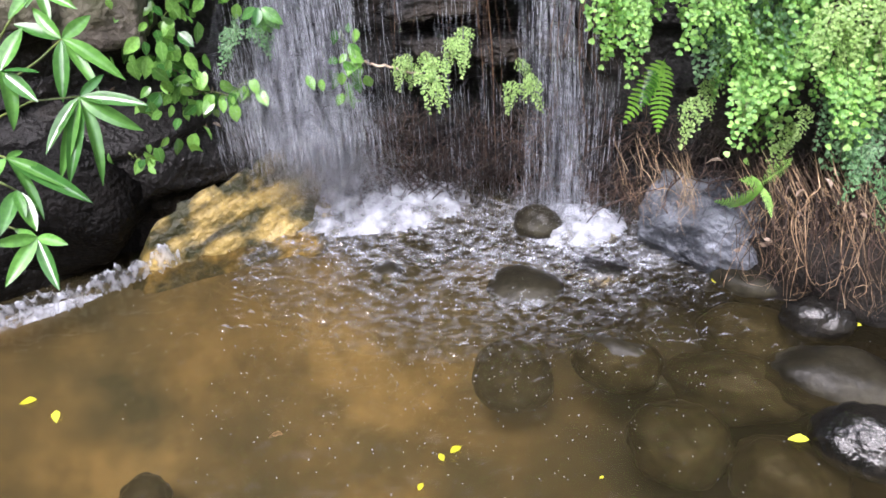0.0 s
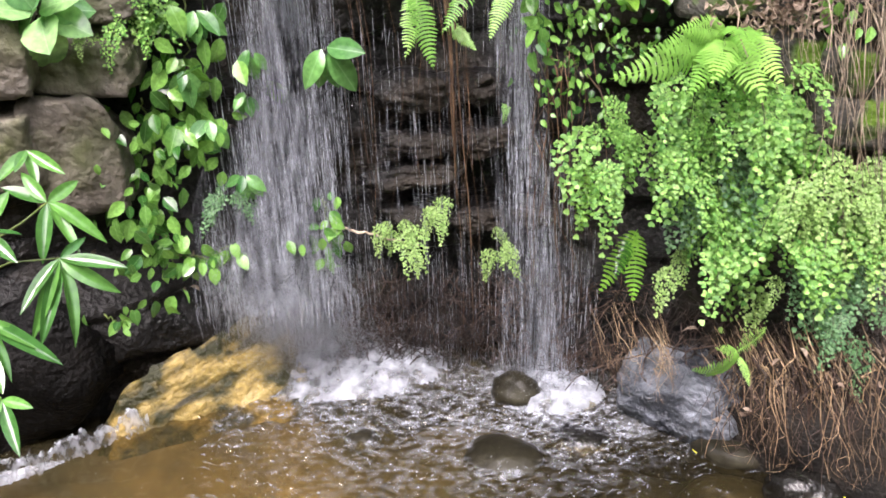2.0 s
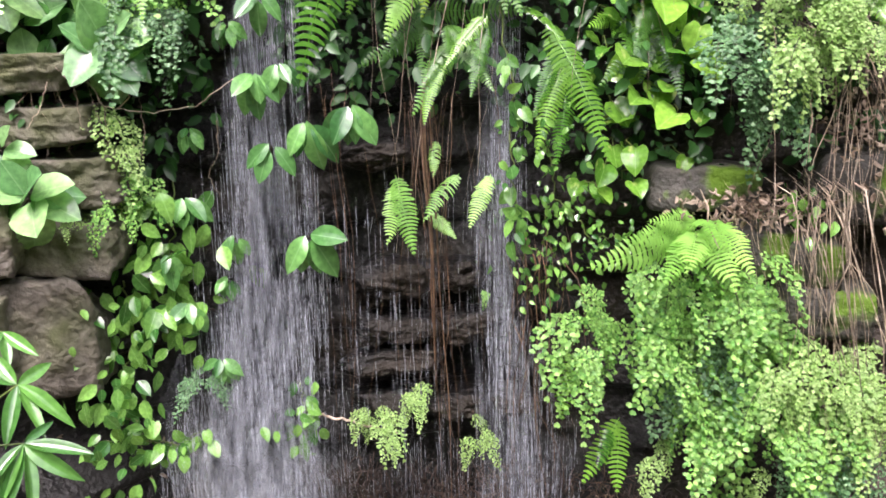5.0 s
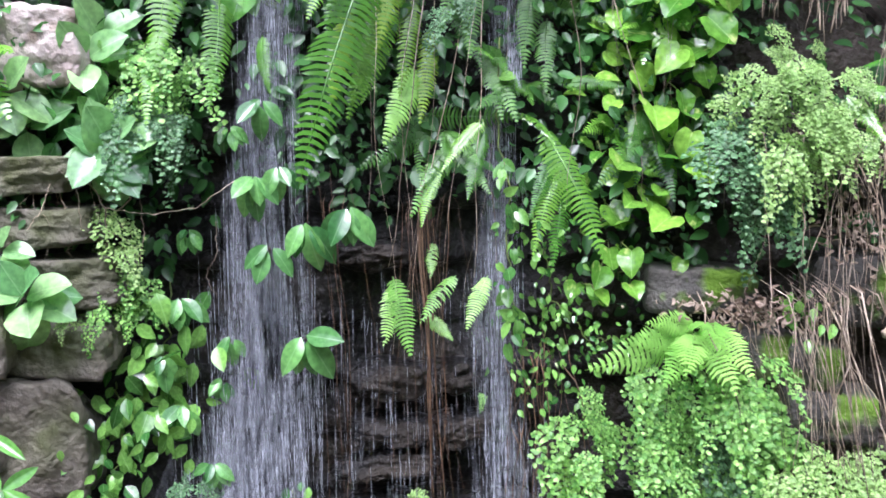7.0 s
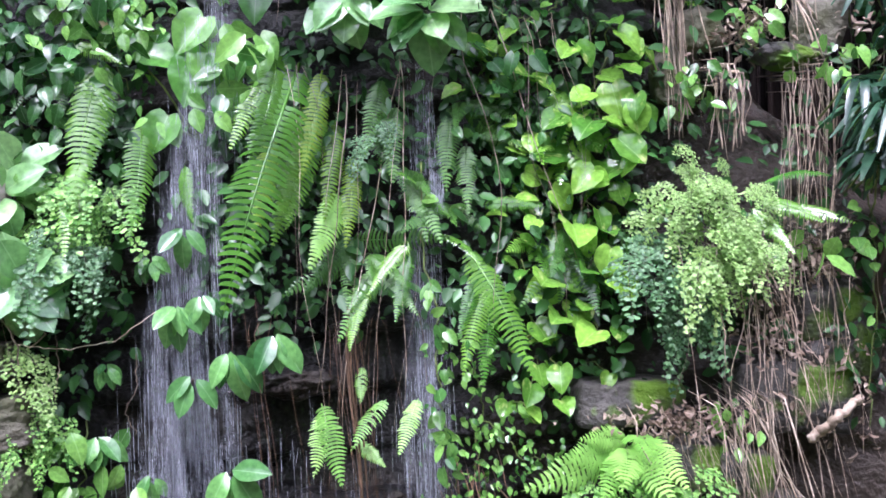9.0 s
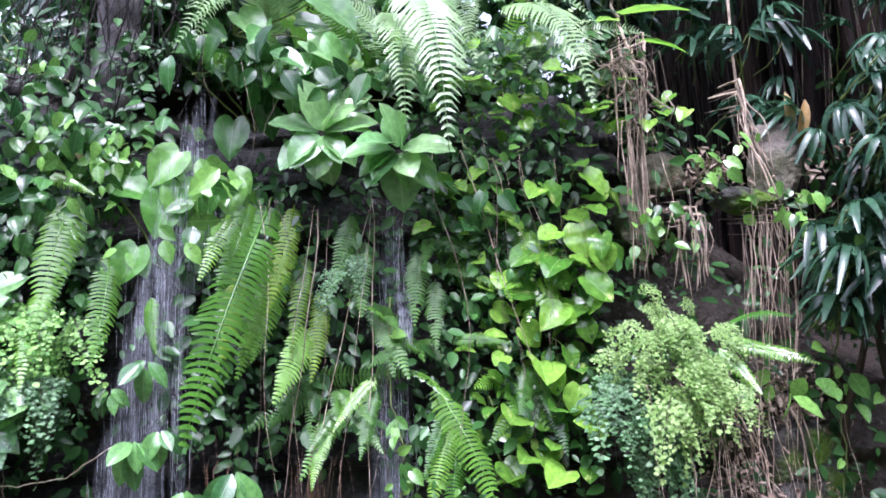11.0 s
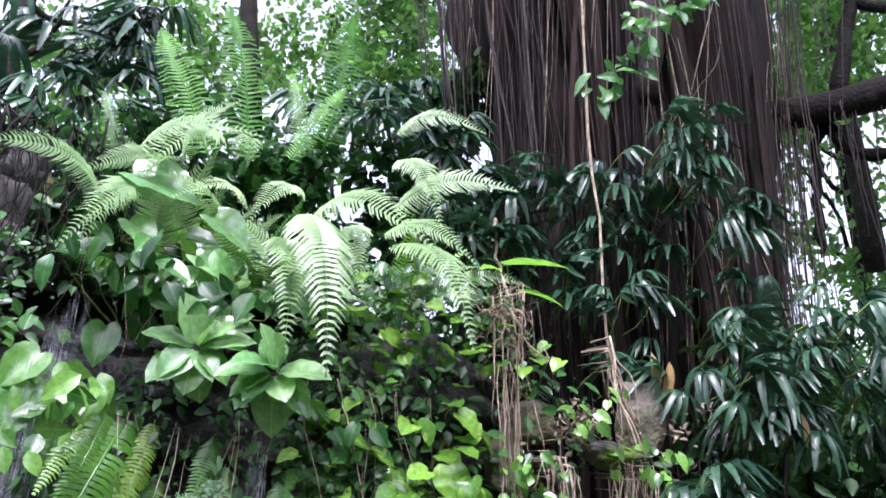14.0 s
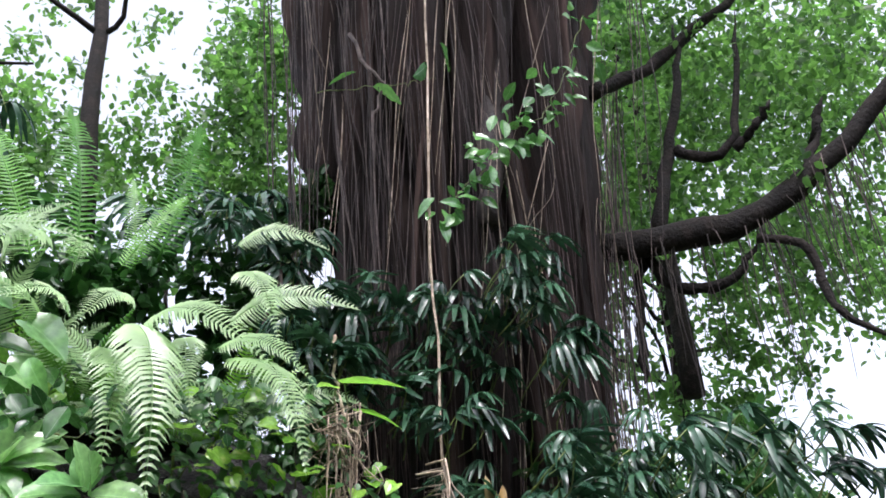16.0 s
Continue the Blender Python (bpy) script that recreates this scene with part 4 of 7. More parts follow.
def stalk(root, path, r0, r1, mat, name="stem", sides=5):
    pts = np.asarray(path, float) - np.asarray(root.location)
    s = Soup()
    s.add(*tube(pts, np.linspace(r0, r1, len(pts)), sides))
    return put(name, s.mesh(name, mat), None, root)


# ---- broad-leaved shrubs that grow out of the wall ----
def rosette(at, size, count, seed, droop=0.25, label="glossy broad-leaved shrub sprig growing from the wall", kinds=None, reach=0.16):
    rng = np.random.default_rng(seed)
    at = Vector(at)
    root = thing("shrub", at, label, "shrub", "broad-leaved sprigs")
    back = Vector((rng.normal(0, 0.05), reach, -0.08))
    stalk(root, wander(at + back, at, 6, 0.012, rng), 0.006, 0.004, STEM_DARK)
    out = facing(at)
    for i in range(count):
        a = 6.283 * i / count + rng.normal(0, 0.25)
        side = Vector((math.cos(a), 0, math.sin(a)))
        inner = i % 3 == 2
        y = side * (0.6 if inner else 1.0) + out.normalized() * (0.75 if inner else 0.25) + Vector((0, 0, -droop))
        y += Vector(rng.normal(0, 0.14, 3))
        nrm = out + Vector((0, 0, 0.5)) - side * 0.2 + Vector(rng.normal(0, 0.2, 3))
        put("leaf", (kinds or BROAD)[rng.integers(len(kinds or BROAD))], axes(y, nrm, Vector(side) * 0.012, size * rng.uniform(0.7, 1.1)), root)
    return root


for row in (
    (-0.99, 2.87, 1.96, 0.17, 9), (-1.05, 2.91, 2.09, 0.13, 6), (-1.23, 2.73, 1.53, 0.17, 10), (-1.31, 2.76, 1.68, 0.12, 7),
    (-1.05, 2.90, 2.29, 0.15, 7), (-1.29, 2.84, 2.18, 0.14, 7), (-1.17, 2.92, 2.18, 0.12, 5), (-1.25, 2.88, 2.07, 0.15, 4),
    (-0.98, 2.84, 2.01, 0.17, 8), (-1.02, 2.95, 2.36, 0.14, 7), (-0.95, 3.04, 2.75, 0.11, 7), (-0.82, 3.11, 2.97, 0.09, 7),
    (-0.97, 3.07, 2.96, 0.09, 6), (-0.85, 3.10, 2.87, 0.08, 7), (-0.69, 3.14, 3.00, 0.07, 7), (-0.52, 3.18, 3.05, 0.07, 6),
):
    rosette(row[:3], row[3] * 0.98, row[4], int(row[0] * 1000 + row[2] * 77) % 9973, kinds=BROAD_PALE if row[0] < -0.95 else None)

for row in (
    (-0.51, 2.99, 2.15, 0.12, 3), (-0.62, 2.98, 2.06, 0.10, 5), (-0.53, 2.94, 1.89, 0.13, 4), (-0.45, 2.97, 1.92, 0.12, 3),
    (-0.36, 2.92, 1.73, 0.15, 4), (-0.21, 2.94, 1.78, 0.15, 5), (-0.48, 2.90, 1.66, 0.13, 2), (-0.37, 2.88, 1.35, 0.17, 4),
    (-0.79, 2.91, 1.48, 0.14, 6), (-0.77, 2.96, 1.71, 0.09, 6), (-0.85, 2.87, 1.29, 0.12, 5), (-0.63, 2.93, 1.34, 0.12, 3),
    (-0.79, 2.86, 1.12, 0.12, 5), (-0.66, 2.91, 1.20, 0.09, 4), (-0.69, 2.84, 0.92, 0.10, 6),
):
    rosette(row[:3], row[3] * (0.8 if row[0] < -0.6 else 0.98), row[4] + 1, int(abs(row[0]) * 1000 + row[2] * 77) % 9973, droop=1.5, label="glossy broad leaves drooping over the waterfall")
for row in ((0.08, 3.01, 2.96, 0.20, 10), (0.35, 2.94, 2.88, 0.21, 10), (0.16, 3.10, 3.08, 0.12, 6)):
    rosette(row[:3], row[3] * 0.92, row[4] + 4, int(row[2] * 777) % 9973, droop=0.35, kinds=BROAD_PALE, label="broad-leaved shrub with sheen in its pale green over the waterfall's lip")


# ---- climbing and hanging vines ----
def vine(path, kinds, size, count, spread, seed, label, out=0.10, stem=STEM_GREEN, name="vine", hang=0.7, category="vine"):
    rng = np.random.default_rng(seed)
    pts = np.array(path, float).reshape(-1, 3)
    u = np.linspace(0, 1, 8 * len(pts))
    seg = np.linspace(0, 1, len(pts))
    line = np.stack([np.interp(u, seg, pts[:, k]) for k in range(3)], 1)
    line[1:-1] += rng.normal(0, 0.006, (len(line) - 2, 3))
    root = thing(name, pts[0], label, category)
    stalk(root, line, 0.0035, 0.002, stem)
    for i in range(count):
        p = line[rng.integers(len(line))] + np.array([rng.normal(0, spread), -abs(rng.normal(0, out)), rng.normal(0, spread * 0.6)])
        y = Vector((rng.normal(0, 0.6), -0.35 + rng.normal(0, 0.35), -hang + rng.normal(0, 0.4)))
        nrm = facing(p) + Vector(rng.normal(0, 0.5, 3))
        put("leaf", kinds[rng.integers(len(kinds))], axes(y, nrm, Vector(p) - root.location, size * rng.uniform(0.6, 1.25)), root)
    return root


vine([-0.85, 3.05, 1.56, -0.86, 3.00, 1.36, -0.90, 2.98, 1.21, -0.83, 2.96, 1.05], VINE, 0.085, 100, 0.08, 1, "light green leafy vine beside the main waterfall")
vine([-1.04, 2.96, 1.19, -1.00, 2.91, 1.02, -1.03, 2.85, 0.86, -1.01, 2.82, 0.73, -0.99, 2.79, 0.58], VINE, 0.066, 140, 0.065, 2, "bright green small-leaved vine hanging by the dry wall")
vine([-1.03, 2.80, 0.78, -0.96, 2.77, 0.66, -0.85, 2.77, 0.65, -0.75, 2.80, 0.68], HEART, 0.05, 34, 0.03, 3, "trailing vine with round heart leaves on the dark rock", out=0.02)
vine([-1.17, 2.57, 0.54, -1.12, 2.57, 0.50, -1.08, 2.58, 0.55], HEART, 0.045, 9, 0.03, 4, "small heart-leaved creeper on the black boulder", out=0.02)
vine([-0.43, 2.90, 0.81, -0.41, 2.89, 0.69, -0.42, 2.88, 0.60], VINE, 0.065, 22, 0.045, 5, "light green sprig behind the falling water")
vine([-0.53, 2.92, 0.71, -0.49, 2.92, 0.68], VINE, 0.06, 5, 0.03, 6, "light green sprig behind the falling water")
vine([0.32, 3.07, 2.37, 0.31, 3.02, 2.02, 0.35, 2.98, 1.85, 0.33, 2.96, 1.67, 0.35, 2.93, 1.44, 0.37, 2.91, 1.24], HEART, 0.055, 26, 0.022, 7, "hanging vine of small heart leaves by the narrow waterfall", out=0.02)
vine([0.44, 3.09, 1.76, 0.50, 3.05, 1.52, 0.46, 3.04, 1.29, 0.52, 3.01, 1.11], VINE, 0.032, 230, 0.085, 8, "dense small-leaved creeper on the rock")
vine([0.49, 3.03, 1.46, 0.63, 2.98, 1.30, 0.80, 2.92, 1.32], VINE, 0.030, 110, 0.06, 9, "small-leaved creeper under the pothos leaves")
vine([1.20, 2.78, 1.48, 1.29, 2.72, 1.48, 1.24, 2.73, 1.40], VINE, 0.05, 24, 0.04, 10, "small creeper on the stone blocks")
vine([1.50, 2.82, 2.84, 1.43, 2.82, 2.75, 1.53, 2.75, 2.62, 1.68, 2.70, 2.67], HEART, 0.055, 26, 0.045, 11, "heart-leaved creeper among the slab stones")
vine([1.21, 2.97, 2.62, 1.34, 2.91, 2.59, 1.28, 2.93, 2.51], VINE, 0.055, 26, 0.045, 12, "small-leaved creeper between the hanging roots")
vine([1.69, 2.65, 2.66, 1.69, 2.63, 2.48, 1.72, 2.58, 2.11, 1.71, 2.56, 1.81, 1.66, 2.55, 1.42], HEART, 0.06, 26, 0.05, 13, "loose hanging vine by the dark palm")
vine([1.50, 2.69, 2.03, 1.58, 2.65, 2.00, 1.72, 2.57, 2.00], VINE, 0.09, 14, 0.05, 14, "dull green ragged leaves by the root curtain")
vine([0.53, 3.15, 3.10, 0.65, 3.06, 2.89, 0.73, 3.04, 2.87, 0.86, 3.01, 2.94], HEART, 0.05, 12, 0.03, 15, "yellow green climbing stem with young leaves", out=0.03)
vine([-0.43, 3.21, 2.89, -0.57, 3.20, 2.96, -0.78, 3.15, 2.81], VINE, 0.075, 24, 0.09, 16, "mixed creeper leaves at the head of the falls")
vine([-0.90, 3.12, 2.85, -0.74, 3.17, 2.92, -0.62, 3.19, 2.97], VINE, 0.08, 30, 0.07, 17, "mixed creeper leaves at the head of the falls")
vine([-0.40, 3.21, 3.25, -0.19, 3.20, 3.25, -0.02, 3.21, 3.31, 0.15, 3.22, 3.33], BROAD, 0.13, 22, 0.07, 18, "large dark leaves under the fern fronds")
vine([-0.30, 3.18, 2.89, -0.31, 3.15, 2.75, -0.33, 3.13, 2.58], VINE, 0.12, 12, 0.05, 19, "light green lobed leaves in front of the stream")
vine([-0.31, 3.16, 2.85, -0.35, 3.14, 2.69, -0.39, 3.13, 2.60], VINE, 0.10, 12, 0.04, 20, "bright green leaves in front of the stream")

def wall_creepers():
    """Middle-sized creepers spread over the upper wall."""
    rng = np.random.default_rng(123)
    for k in range(11):
        x, z = rng.uniform(-1.9, 0.95), rng.uniform(2.1, 2.85)
        if in_stream(x, z, 0.22) or -0.1 < x < 0.5:
            continue
        line = [(x + dx, wall_y(x, z) - 0.14, z + dz) for dx, dz in ((0, 0.15), (rng.normal(0, 0.08), 0), (rng.normal(0, 0.12), -0.2))]
        vine(line, VINE_SHADE if k % 3 else HEART_SHADE, rng.uniform(0.045, 0.085), 30, 0.11, 600 + k, "shade-darkened creeper with middle-sized leaves on the wall")


VINE_SHADE = [blade("leaf", LEAF_SHADE, 0.30, widest=0.42, tip=0.9, curl=q, fold=0.25, rows=7, wave=0.08, seed=i) for i, q in enumerate((0.15, 0.4))]
HEART_SHADE = [blade("leaf", LEAF_SHADE, 0.37, heart=0.14, widest=0.34, tip=0.9, curl=q, fold=0.22, rows=7, seed=i) for i, q in enumerate((0.12, 0.3))]
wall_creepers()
vine([-1.45, 3.00, 3.05, -1.15, 3.05, 3.10, -0.85, 3.10, 3.02, -0.72, 3.12, 2.92], VINE_SHADE, 0.085, 85, 0.09, 640, "shade-darkened creeper over the lip of the wall")
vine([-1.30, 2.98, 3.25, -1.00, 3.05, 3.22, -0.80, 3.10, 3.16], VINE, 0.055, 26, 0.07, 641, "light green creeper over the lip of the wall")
vine([-0.28, 3.12, 3.32, -0.10, 3.10, 3.24, 0.12, 3.10, 3.22, 0.40, 3.08, 3.24], VINE_SHADE, 0.11, 48, 0.08, 642, "large shade-darkened leaves hanging under the crest ferns")
vine([0.10, 3.08, 3.10, 0.42, 3.04, 3.12, 0.75, 3.00, 3.20], VINE_SHADE, 0.065, 26, 0.08, 643, "shade-darkened creeper behind the broad-leaved shrub")

vine([-1.12, 3.08, 2.90, -0.98, 3.06, 2.72, -0.86, 3.10, 2.62], VINE_SHADE, 0.08, 55, 0.10, 644, "mixed creeper over the rock beside the stream")
vine([-0.95, 3.10, 2.95, -0.78, 3.13, 2.85, -0.70, 3.12, 2.66], VINE, 0.06, 34, 0.09, 645, "light green creeper over the rock beside the stream")

# variegated pothos: each leaf at its own place
def pothos(rows, label, seed):
    rng = np.random.default_rng(seed)
    first = Vector(rows[0][:3])
    root = thing("pothos", first, label, "climbing plant", "pothos vines")
    for x, y, z, size in rows:
        p = Vector((x, y, z))
        back = p + Vector((rng.normal(0, 0.03), 0.14, 0.05))
        top = p + Vector((0, 0, size * 0.42))
        petiole = stalk(root, wander(back, top, 5, 0.01, rng, sag=-0.03), 0.003, 0.002, STEM_GREEN, "petiole")
        y_ax = Vector((rng.normal(0.15, 0.85), -0.7 + rng.normal(0, 0.35), -0.55 + rng.normal(0, 0.35)))
        nrm = facing(p) + Vector((rng.normal(0, 0.45), 0, rng.normal(0.9, 0.5)))
        put("leaf", POTHOS[rng.integers(3)], axes(y_ax, nrm, top - first, size * rng.uniform(0.55, 0.80)), petiole)
        for _ in range(2):
            if rng.random() < 0.6:
                q = top - first + Vector((rng.normal(0, 0.09), rng.uniform(0.03, 0.12), rng.normal(0, 0.08)))
                put("leaf", POTHOS[rng.integers(3)], axes(y_ax + Vector(rng.normal(0, 0.5, 3)), nrm + Vector(rng.normal(0, 0.4, 3)), q, size * rng.uniform(0.45, 0.75)), petiole)
    stalk(root, wander((rows[0][0], rows[0][1] + 0.12, rows[0][2]), (rows[-1][0], rows[-1][1] + 0.12, rows[-1][2]), 14, 0.03, rng), 0.006, 0.005, STEM_GREEN, "vine_stem")


pothos([
    (0.76, 2.89, 1.73, 0.17), (0.88, 2.87, 1.68, 0.16), (0.75, 2.88, 1.57, 0.14), (0.65, 2.90, 1.52, 0.13),
    (0.74, 2.86, 1.46, 0.14), (0.63, 2.90, 1.44, 0.12), (0.92, 2.87, 1.56, 0.09), (0.73, 2.91, 1.86, 0.18),
    (0.94, 2.89, 1.83, 0.22), (0.71, 2.96, 2.09, 0.13), (0.65, 2.98, 2.16, 0.12), (0.77, 2.96, 2.19, 0.13),
    (0.83, 2.94, 2.04, 0.19), (0.95, 2.88, 1.97, 0.14), (0.87, 2.90, 1.91, 0.12), (0.65, 2.97, 2.03, 0.11),
    (0.66, 2.96, 1.92, 0.10), (0.69, 2.97, 1.72, 0.14), (0.92, 2.92, 2.11, 0.13), (0.69, 2.96, 1.58, 0.12),
], "variegated pothos with large yellow-splashed heart leaves", 41)
pothos([
    (1.02, 2.91, 2.73, 0.15), (0.89, 2.98, 2.71, 0.14), (1.06, 2.87, 2.49, 0.16), (0.92, 2.93, 2.53, 0.13),
    (0.81, 2.94, 2.43, 0.17), (0.89, 2.91, 2.37, 0.13), (0.99, 2.87, 2.33, 0.19), (0.95, 2.90, 2.42, 0.13),
    (0.64, 3.02, 2.45, 0.11), (0.73, 2.97, 2.31, 0.15), (0.63, 3.01, 2.36, 0.12), (0.90, 2.92, 2.24, 0.13),
    (0.99, 2.91, 2.20, 0.13), (0.72, 2.99, 2.39, 0.12), (0.84, 2.97, 2.33, 0.14), (0.57, 3.08, 2.74, 0.13),
    (0.50, 3.10, 2.76, 0.12), (0.61, 3.09, 2.68, 0.12), (0.56, 3.09, 2.57, 0.13), (0.76, 3.01, 2.27, 0.11),
], "variegated pothos with pale splashed leaves high on the wall", 42)
pothos([
    (0.66, 3.08, 3.17, 0.12), (0.79, 3.05, 3.18, 0.12), (0.99, 3.01, 3.20, 0.10), (0.88, 2.98, 3.11, 0.14),
    (1.06, 2.96, 3.13, 0.11), (0.77, 3.05, 3.08, 0.12), (0.97, 2.96, 3.02, 0.13), (1.06, 2.92, 2.97, 0.14),
    (0.73, 3.05, 3.00, 0.10), (1.20, 2.92, 3.12, 0.10), (0.65, 3.10, 3.32, 0.13), (1.28, 2.89, 2.95, 0.10),
    (0.85, 3.04, 2.99, 0.11), (1.41, 2.83, 2.97, 0.11), (0.91, 3.04, 3.07, 0.12), (-0.04, 3.12, 3.25, 0.12),
    (-0.25, 3.12, 3.21, 0.16), (-0.01, 3.09, 3.35, 0.12), (0.22, 3.16, 3.31, 0.10),
    (0.68, 3.06, 2.79, 0.13), (0.73, 3.01, 2.59, 0.14), (0.86, 2.96, 2.69, 0.15), (1.00, 2.94, 2.78, 0.14),
    (1.02, 2.90, 2.60, 0.16), (1.05, 2.87, 2.46, 0.15), (0.92, 2.92, 2.41, 0.16), (0.80, 2.98, 2.48, 0.13),
    (1.14, 2.92, 2.69, 0.11), (1.05, 2.87, 2.28, 0.13), (0.91, 2.90, 2.24, 0.15), (0.76, 2.99, 2.32, 0.13), (0.60, 3.08, 2.62, 0.11),
], "climbing pothos with green leaves below the ferns", 43)


# ---- ferns ----
def frond_mesh(name, mat, pairs, width, bow, taper, seed, lift=0.0, fill=0.31, sweep=0.26):
    """A sword fern frond of length 1 along y: a rib and two rows of leaflets."""
    rng = np.random.default_rng(seed)
    s = Soup()
    us = np.linspace(0, 1, 14)
    rib = [(0.02 * math.sin(2.5 * u + seed), u, bow * math.sin(u * math.pi * 0.9) - lift * u * u) for u in us]
    s.add(*tube(rib, np.linspace(0.007, 0.002, 14), 4))
    for i in range(pairs):
        u = 0.06 + 0.94 * i / pairs
        y = u
        z = bow * math.sin(u * math.pi * 0.9) - lift * u * u
        x0 = 0.02 * math.sin(2.5 * u + seed)
        w = width * min(1.0, (u + 0.10) / 0.28) * (1 - max(0, (u - taper) / (1 - taper)) ** 1.4) + 0.008
        b = fill / pairs
        for sgn in (-1, 1):
            if rng.random() < 0.03:
                continue
            l = w * rng.uniform(0.88, 1.08)
            d = sweep * l + rng.normal(0, 0.06) * l
            dz = -0.30 * l + rng.normal(0, 0.12) * l
            up = b * 1.1
            v = [(x0, y - b, z), (x0, y + b, z), (x0 + sgn * l * 0.45, y - b * 0.8 + d * 0.3, z + 0.05 * l + up * 0.3), (x0 + sgn * l * 0.45, y + b * 0.95 + d * 0.3, z + 0.05 * l - up * 0.4),
                 (x0 + sgn * l * 0.85, y - b * 0.6 + d * 0.8, z + dz * 0.6), (x0 + sgn * l * 0.85, y + b * 0.7 + d * 0.8, z + dz * 0.7), (x0 + sgn * l, y + d * 1.15, z + dz)]
            s.add(v, [(0, 2, 3, 1), (2, 4, 5, 3), (4, 6, 5)] if sgn > 0 else [(1, 3, 2, 0), (3, 5, 4, 2), (5, 6, 4)])
    return s.mesh(name, mat)


FROND = [frond_mesh("frond", LEAF_FERN, 30, 0.105, 0.10, 0.45, i) for i in range(3)]
FROND_BIG = [frond_mesh("frond", LEAF_FERN, 38, 0.088, 0.12, 0.6, i + 5) for i in range(2)]
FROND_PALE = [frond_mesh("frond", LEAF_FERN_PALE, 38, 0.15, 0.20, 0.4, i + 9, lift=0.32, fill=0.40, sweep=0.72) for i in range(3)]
FROND_BRIGHT = [frond_mesh("frond", LEAF_FERN_BRIGHT, 22, 0.14, 0.12, 0.5, i + 21) for i in range(2)]
FROND_UP = [frond_mesh("frond", LEAF_FERN_UP, 40, 0.10, 0.10, 0.5, i + 51, fill=0.40, sweep=0.4) for i in range(2)]
FROND_YELLOW = [frond_mesh("frond", LEAF_FERN_YELLOW, 28, 0.09, 0.10, 0.5, i + 41) for i in range(2)]
FROND_SHADE = [frond_mesh("frond", LEAF_FERN_SHADE, 24, 0.115, 0.10, 0.45, i + 31) for i in range(3)]
FROND_SHORT = [frond_mesh("frond", LEAF_FERN, 15, 0.15, 0.08, 0.5, i + 13) for i in range(2)]


def fern(pairs, kinds, label, seed, bulge=1.0, group="sword ferns"):
    """Fronds from base to tip, six numbers a row."""
    rng = np.random.default_rng(seed)
    base = Vector(pairs[0][:3])
    root = thing("fern", base, label, "fern", group)
    for row in pairs:
        a, b = Vector(row[:3]), Vector(row[3:6])
        d = b - a
        m = axes(d, facing(a) + Vector(rng.normal(0, 0.25, 3)), a - base, d.length)
        put("frond", kinds[rng.integers(len(kinds))], m, root)
    return root


fern([(-0.12, 3.20, 2.77, -0.35, 2.86, 1.85), (-0.19, 3.22, 2.83, -0.28, 2.97, 2.34), (-0.03, 3.24, 2.59, -0.21, 3.01, 2.07), (-0.06, 3.24, 2.56, -0.16, 3.04, 2.17), (-0.15, 3.28, 2.82, -0.34, 3.03, 2.41)], FROND_BIG, "large sword fern with a very long drooping frond", 2)
fern([(-0.10, 3.18, 2.62, -0.20, 2.98, 2.12), (-0.02, 3.20, 2.74, -0.12, 3.02, 2.30), (0.02, 3.20, 2.55, -0.04, 3.02, 2.16), (-0.22, 3.16, 2.50, -0.27, 2.96, 2.10), (0.08, 3.20, 2.42, 0.03, 3.02, 2.06)], FROND_YELLOW, "yellow green sword fern hanging behind the long frond", 31)
fern([(0.20, 3.18, 2.70, 0.12, 3.03, 2.38), (0.24, 3.18, 2.60, 0.22, 3.02, 2.28), (0.16, 3.20, 2.52, 0.26, 3.04, 2.25), (0.44, 3.14, 2.56, 0.40, 2.98, 2.24), (0.50, 3.12, 2.44, 0.47, 2.96, 2.16)], FROND_SHADE, "shade-darkened sword fern behind the thin trickle", 32)
fern([(0.02, 3.15, 2.28, -0.10, 2.96, 1.99), (0.04, 3.16, 2.25, -0.10, 2.98, 2.01), (-0.13, 3.18, 2.35, -0.17, 3.01, 2.13)], FROND_BRIGHT, "yellowing sword fern over the waterfall", 3)
fern([(0.28, 3.11, 2.09, 0.10, 2.96, 1.90), (0.11, 3.11, 1.94, 0.04, 2.93, 1.71), (0.27, 3.10, 2.05, 0.19, 2.93, 1.80), (0.17, 3.14, 2.36, 0.29, 3.00, 2.28), (0.32, 3.12, 2.29, 0.41, 2.97, 2.16)], FROND, "sword fern between the two falls", 4)
fern([(-0.07, 3.05, 1.53, -0.01, 2.87, 1.27), (-0.07, 3.05, 1.49, -0.11, 2.87, 1.31), (0.16, 3.04, 1.53, 0.02, 2.90, 1.38), (0.27, 3.03, 1.53, 0.18, 2.88, 1.36), (0.04, 3.04, 1.39, 0.14, 2.90, 1.32), (0.08, 3.06, 1.65, 0.06, 2.95, 1.53)], FROND_BRIGHT, "small sword fern hanging over the dark cave", 5)
fern([(0.48, 3.07, 2.06, 0.64, 2.81, 1.58), (0.56, 3.04, 1.95, 0.41, 2.88, 1.61), (0.52, 3.05, 1.97, 0.40, 2.91, 1.74), (0.55, 3.06, 1.91, 0.48, 2.88, 1.57), (0.54, 3.07, 2.21, 0.71, 2.85, 2.18), (0.39, 3.11, 2.11, 0.50, 2.94, 1.99)], FROND, "sword fern beside the pothos vine", 6)
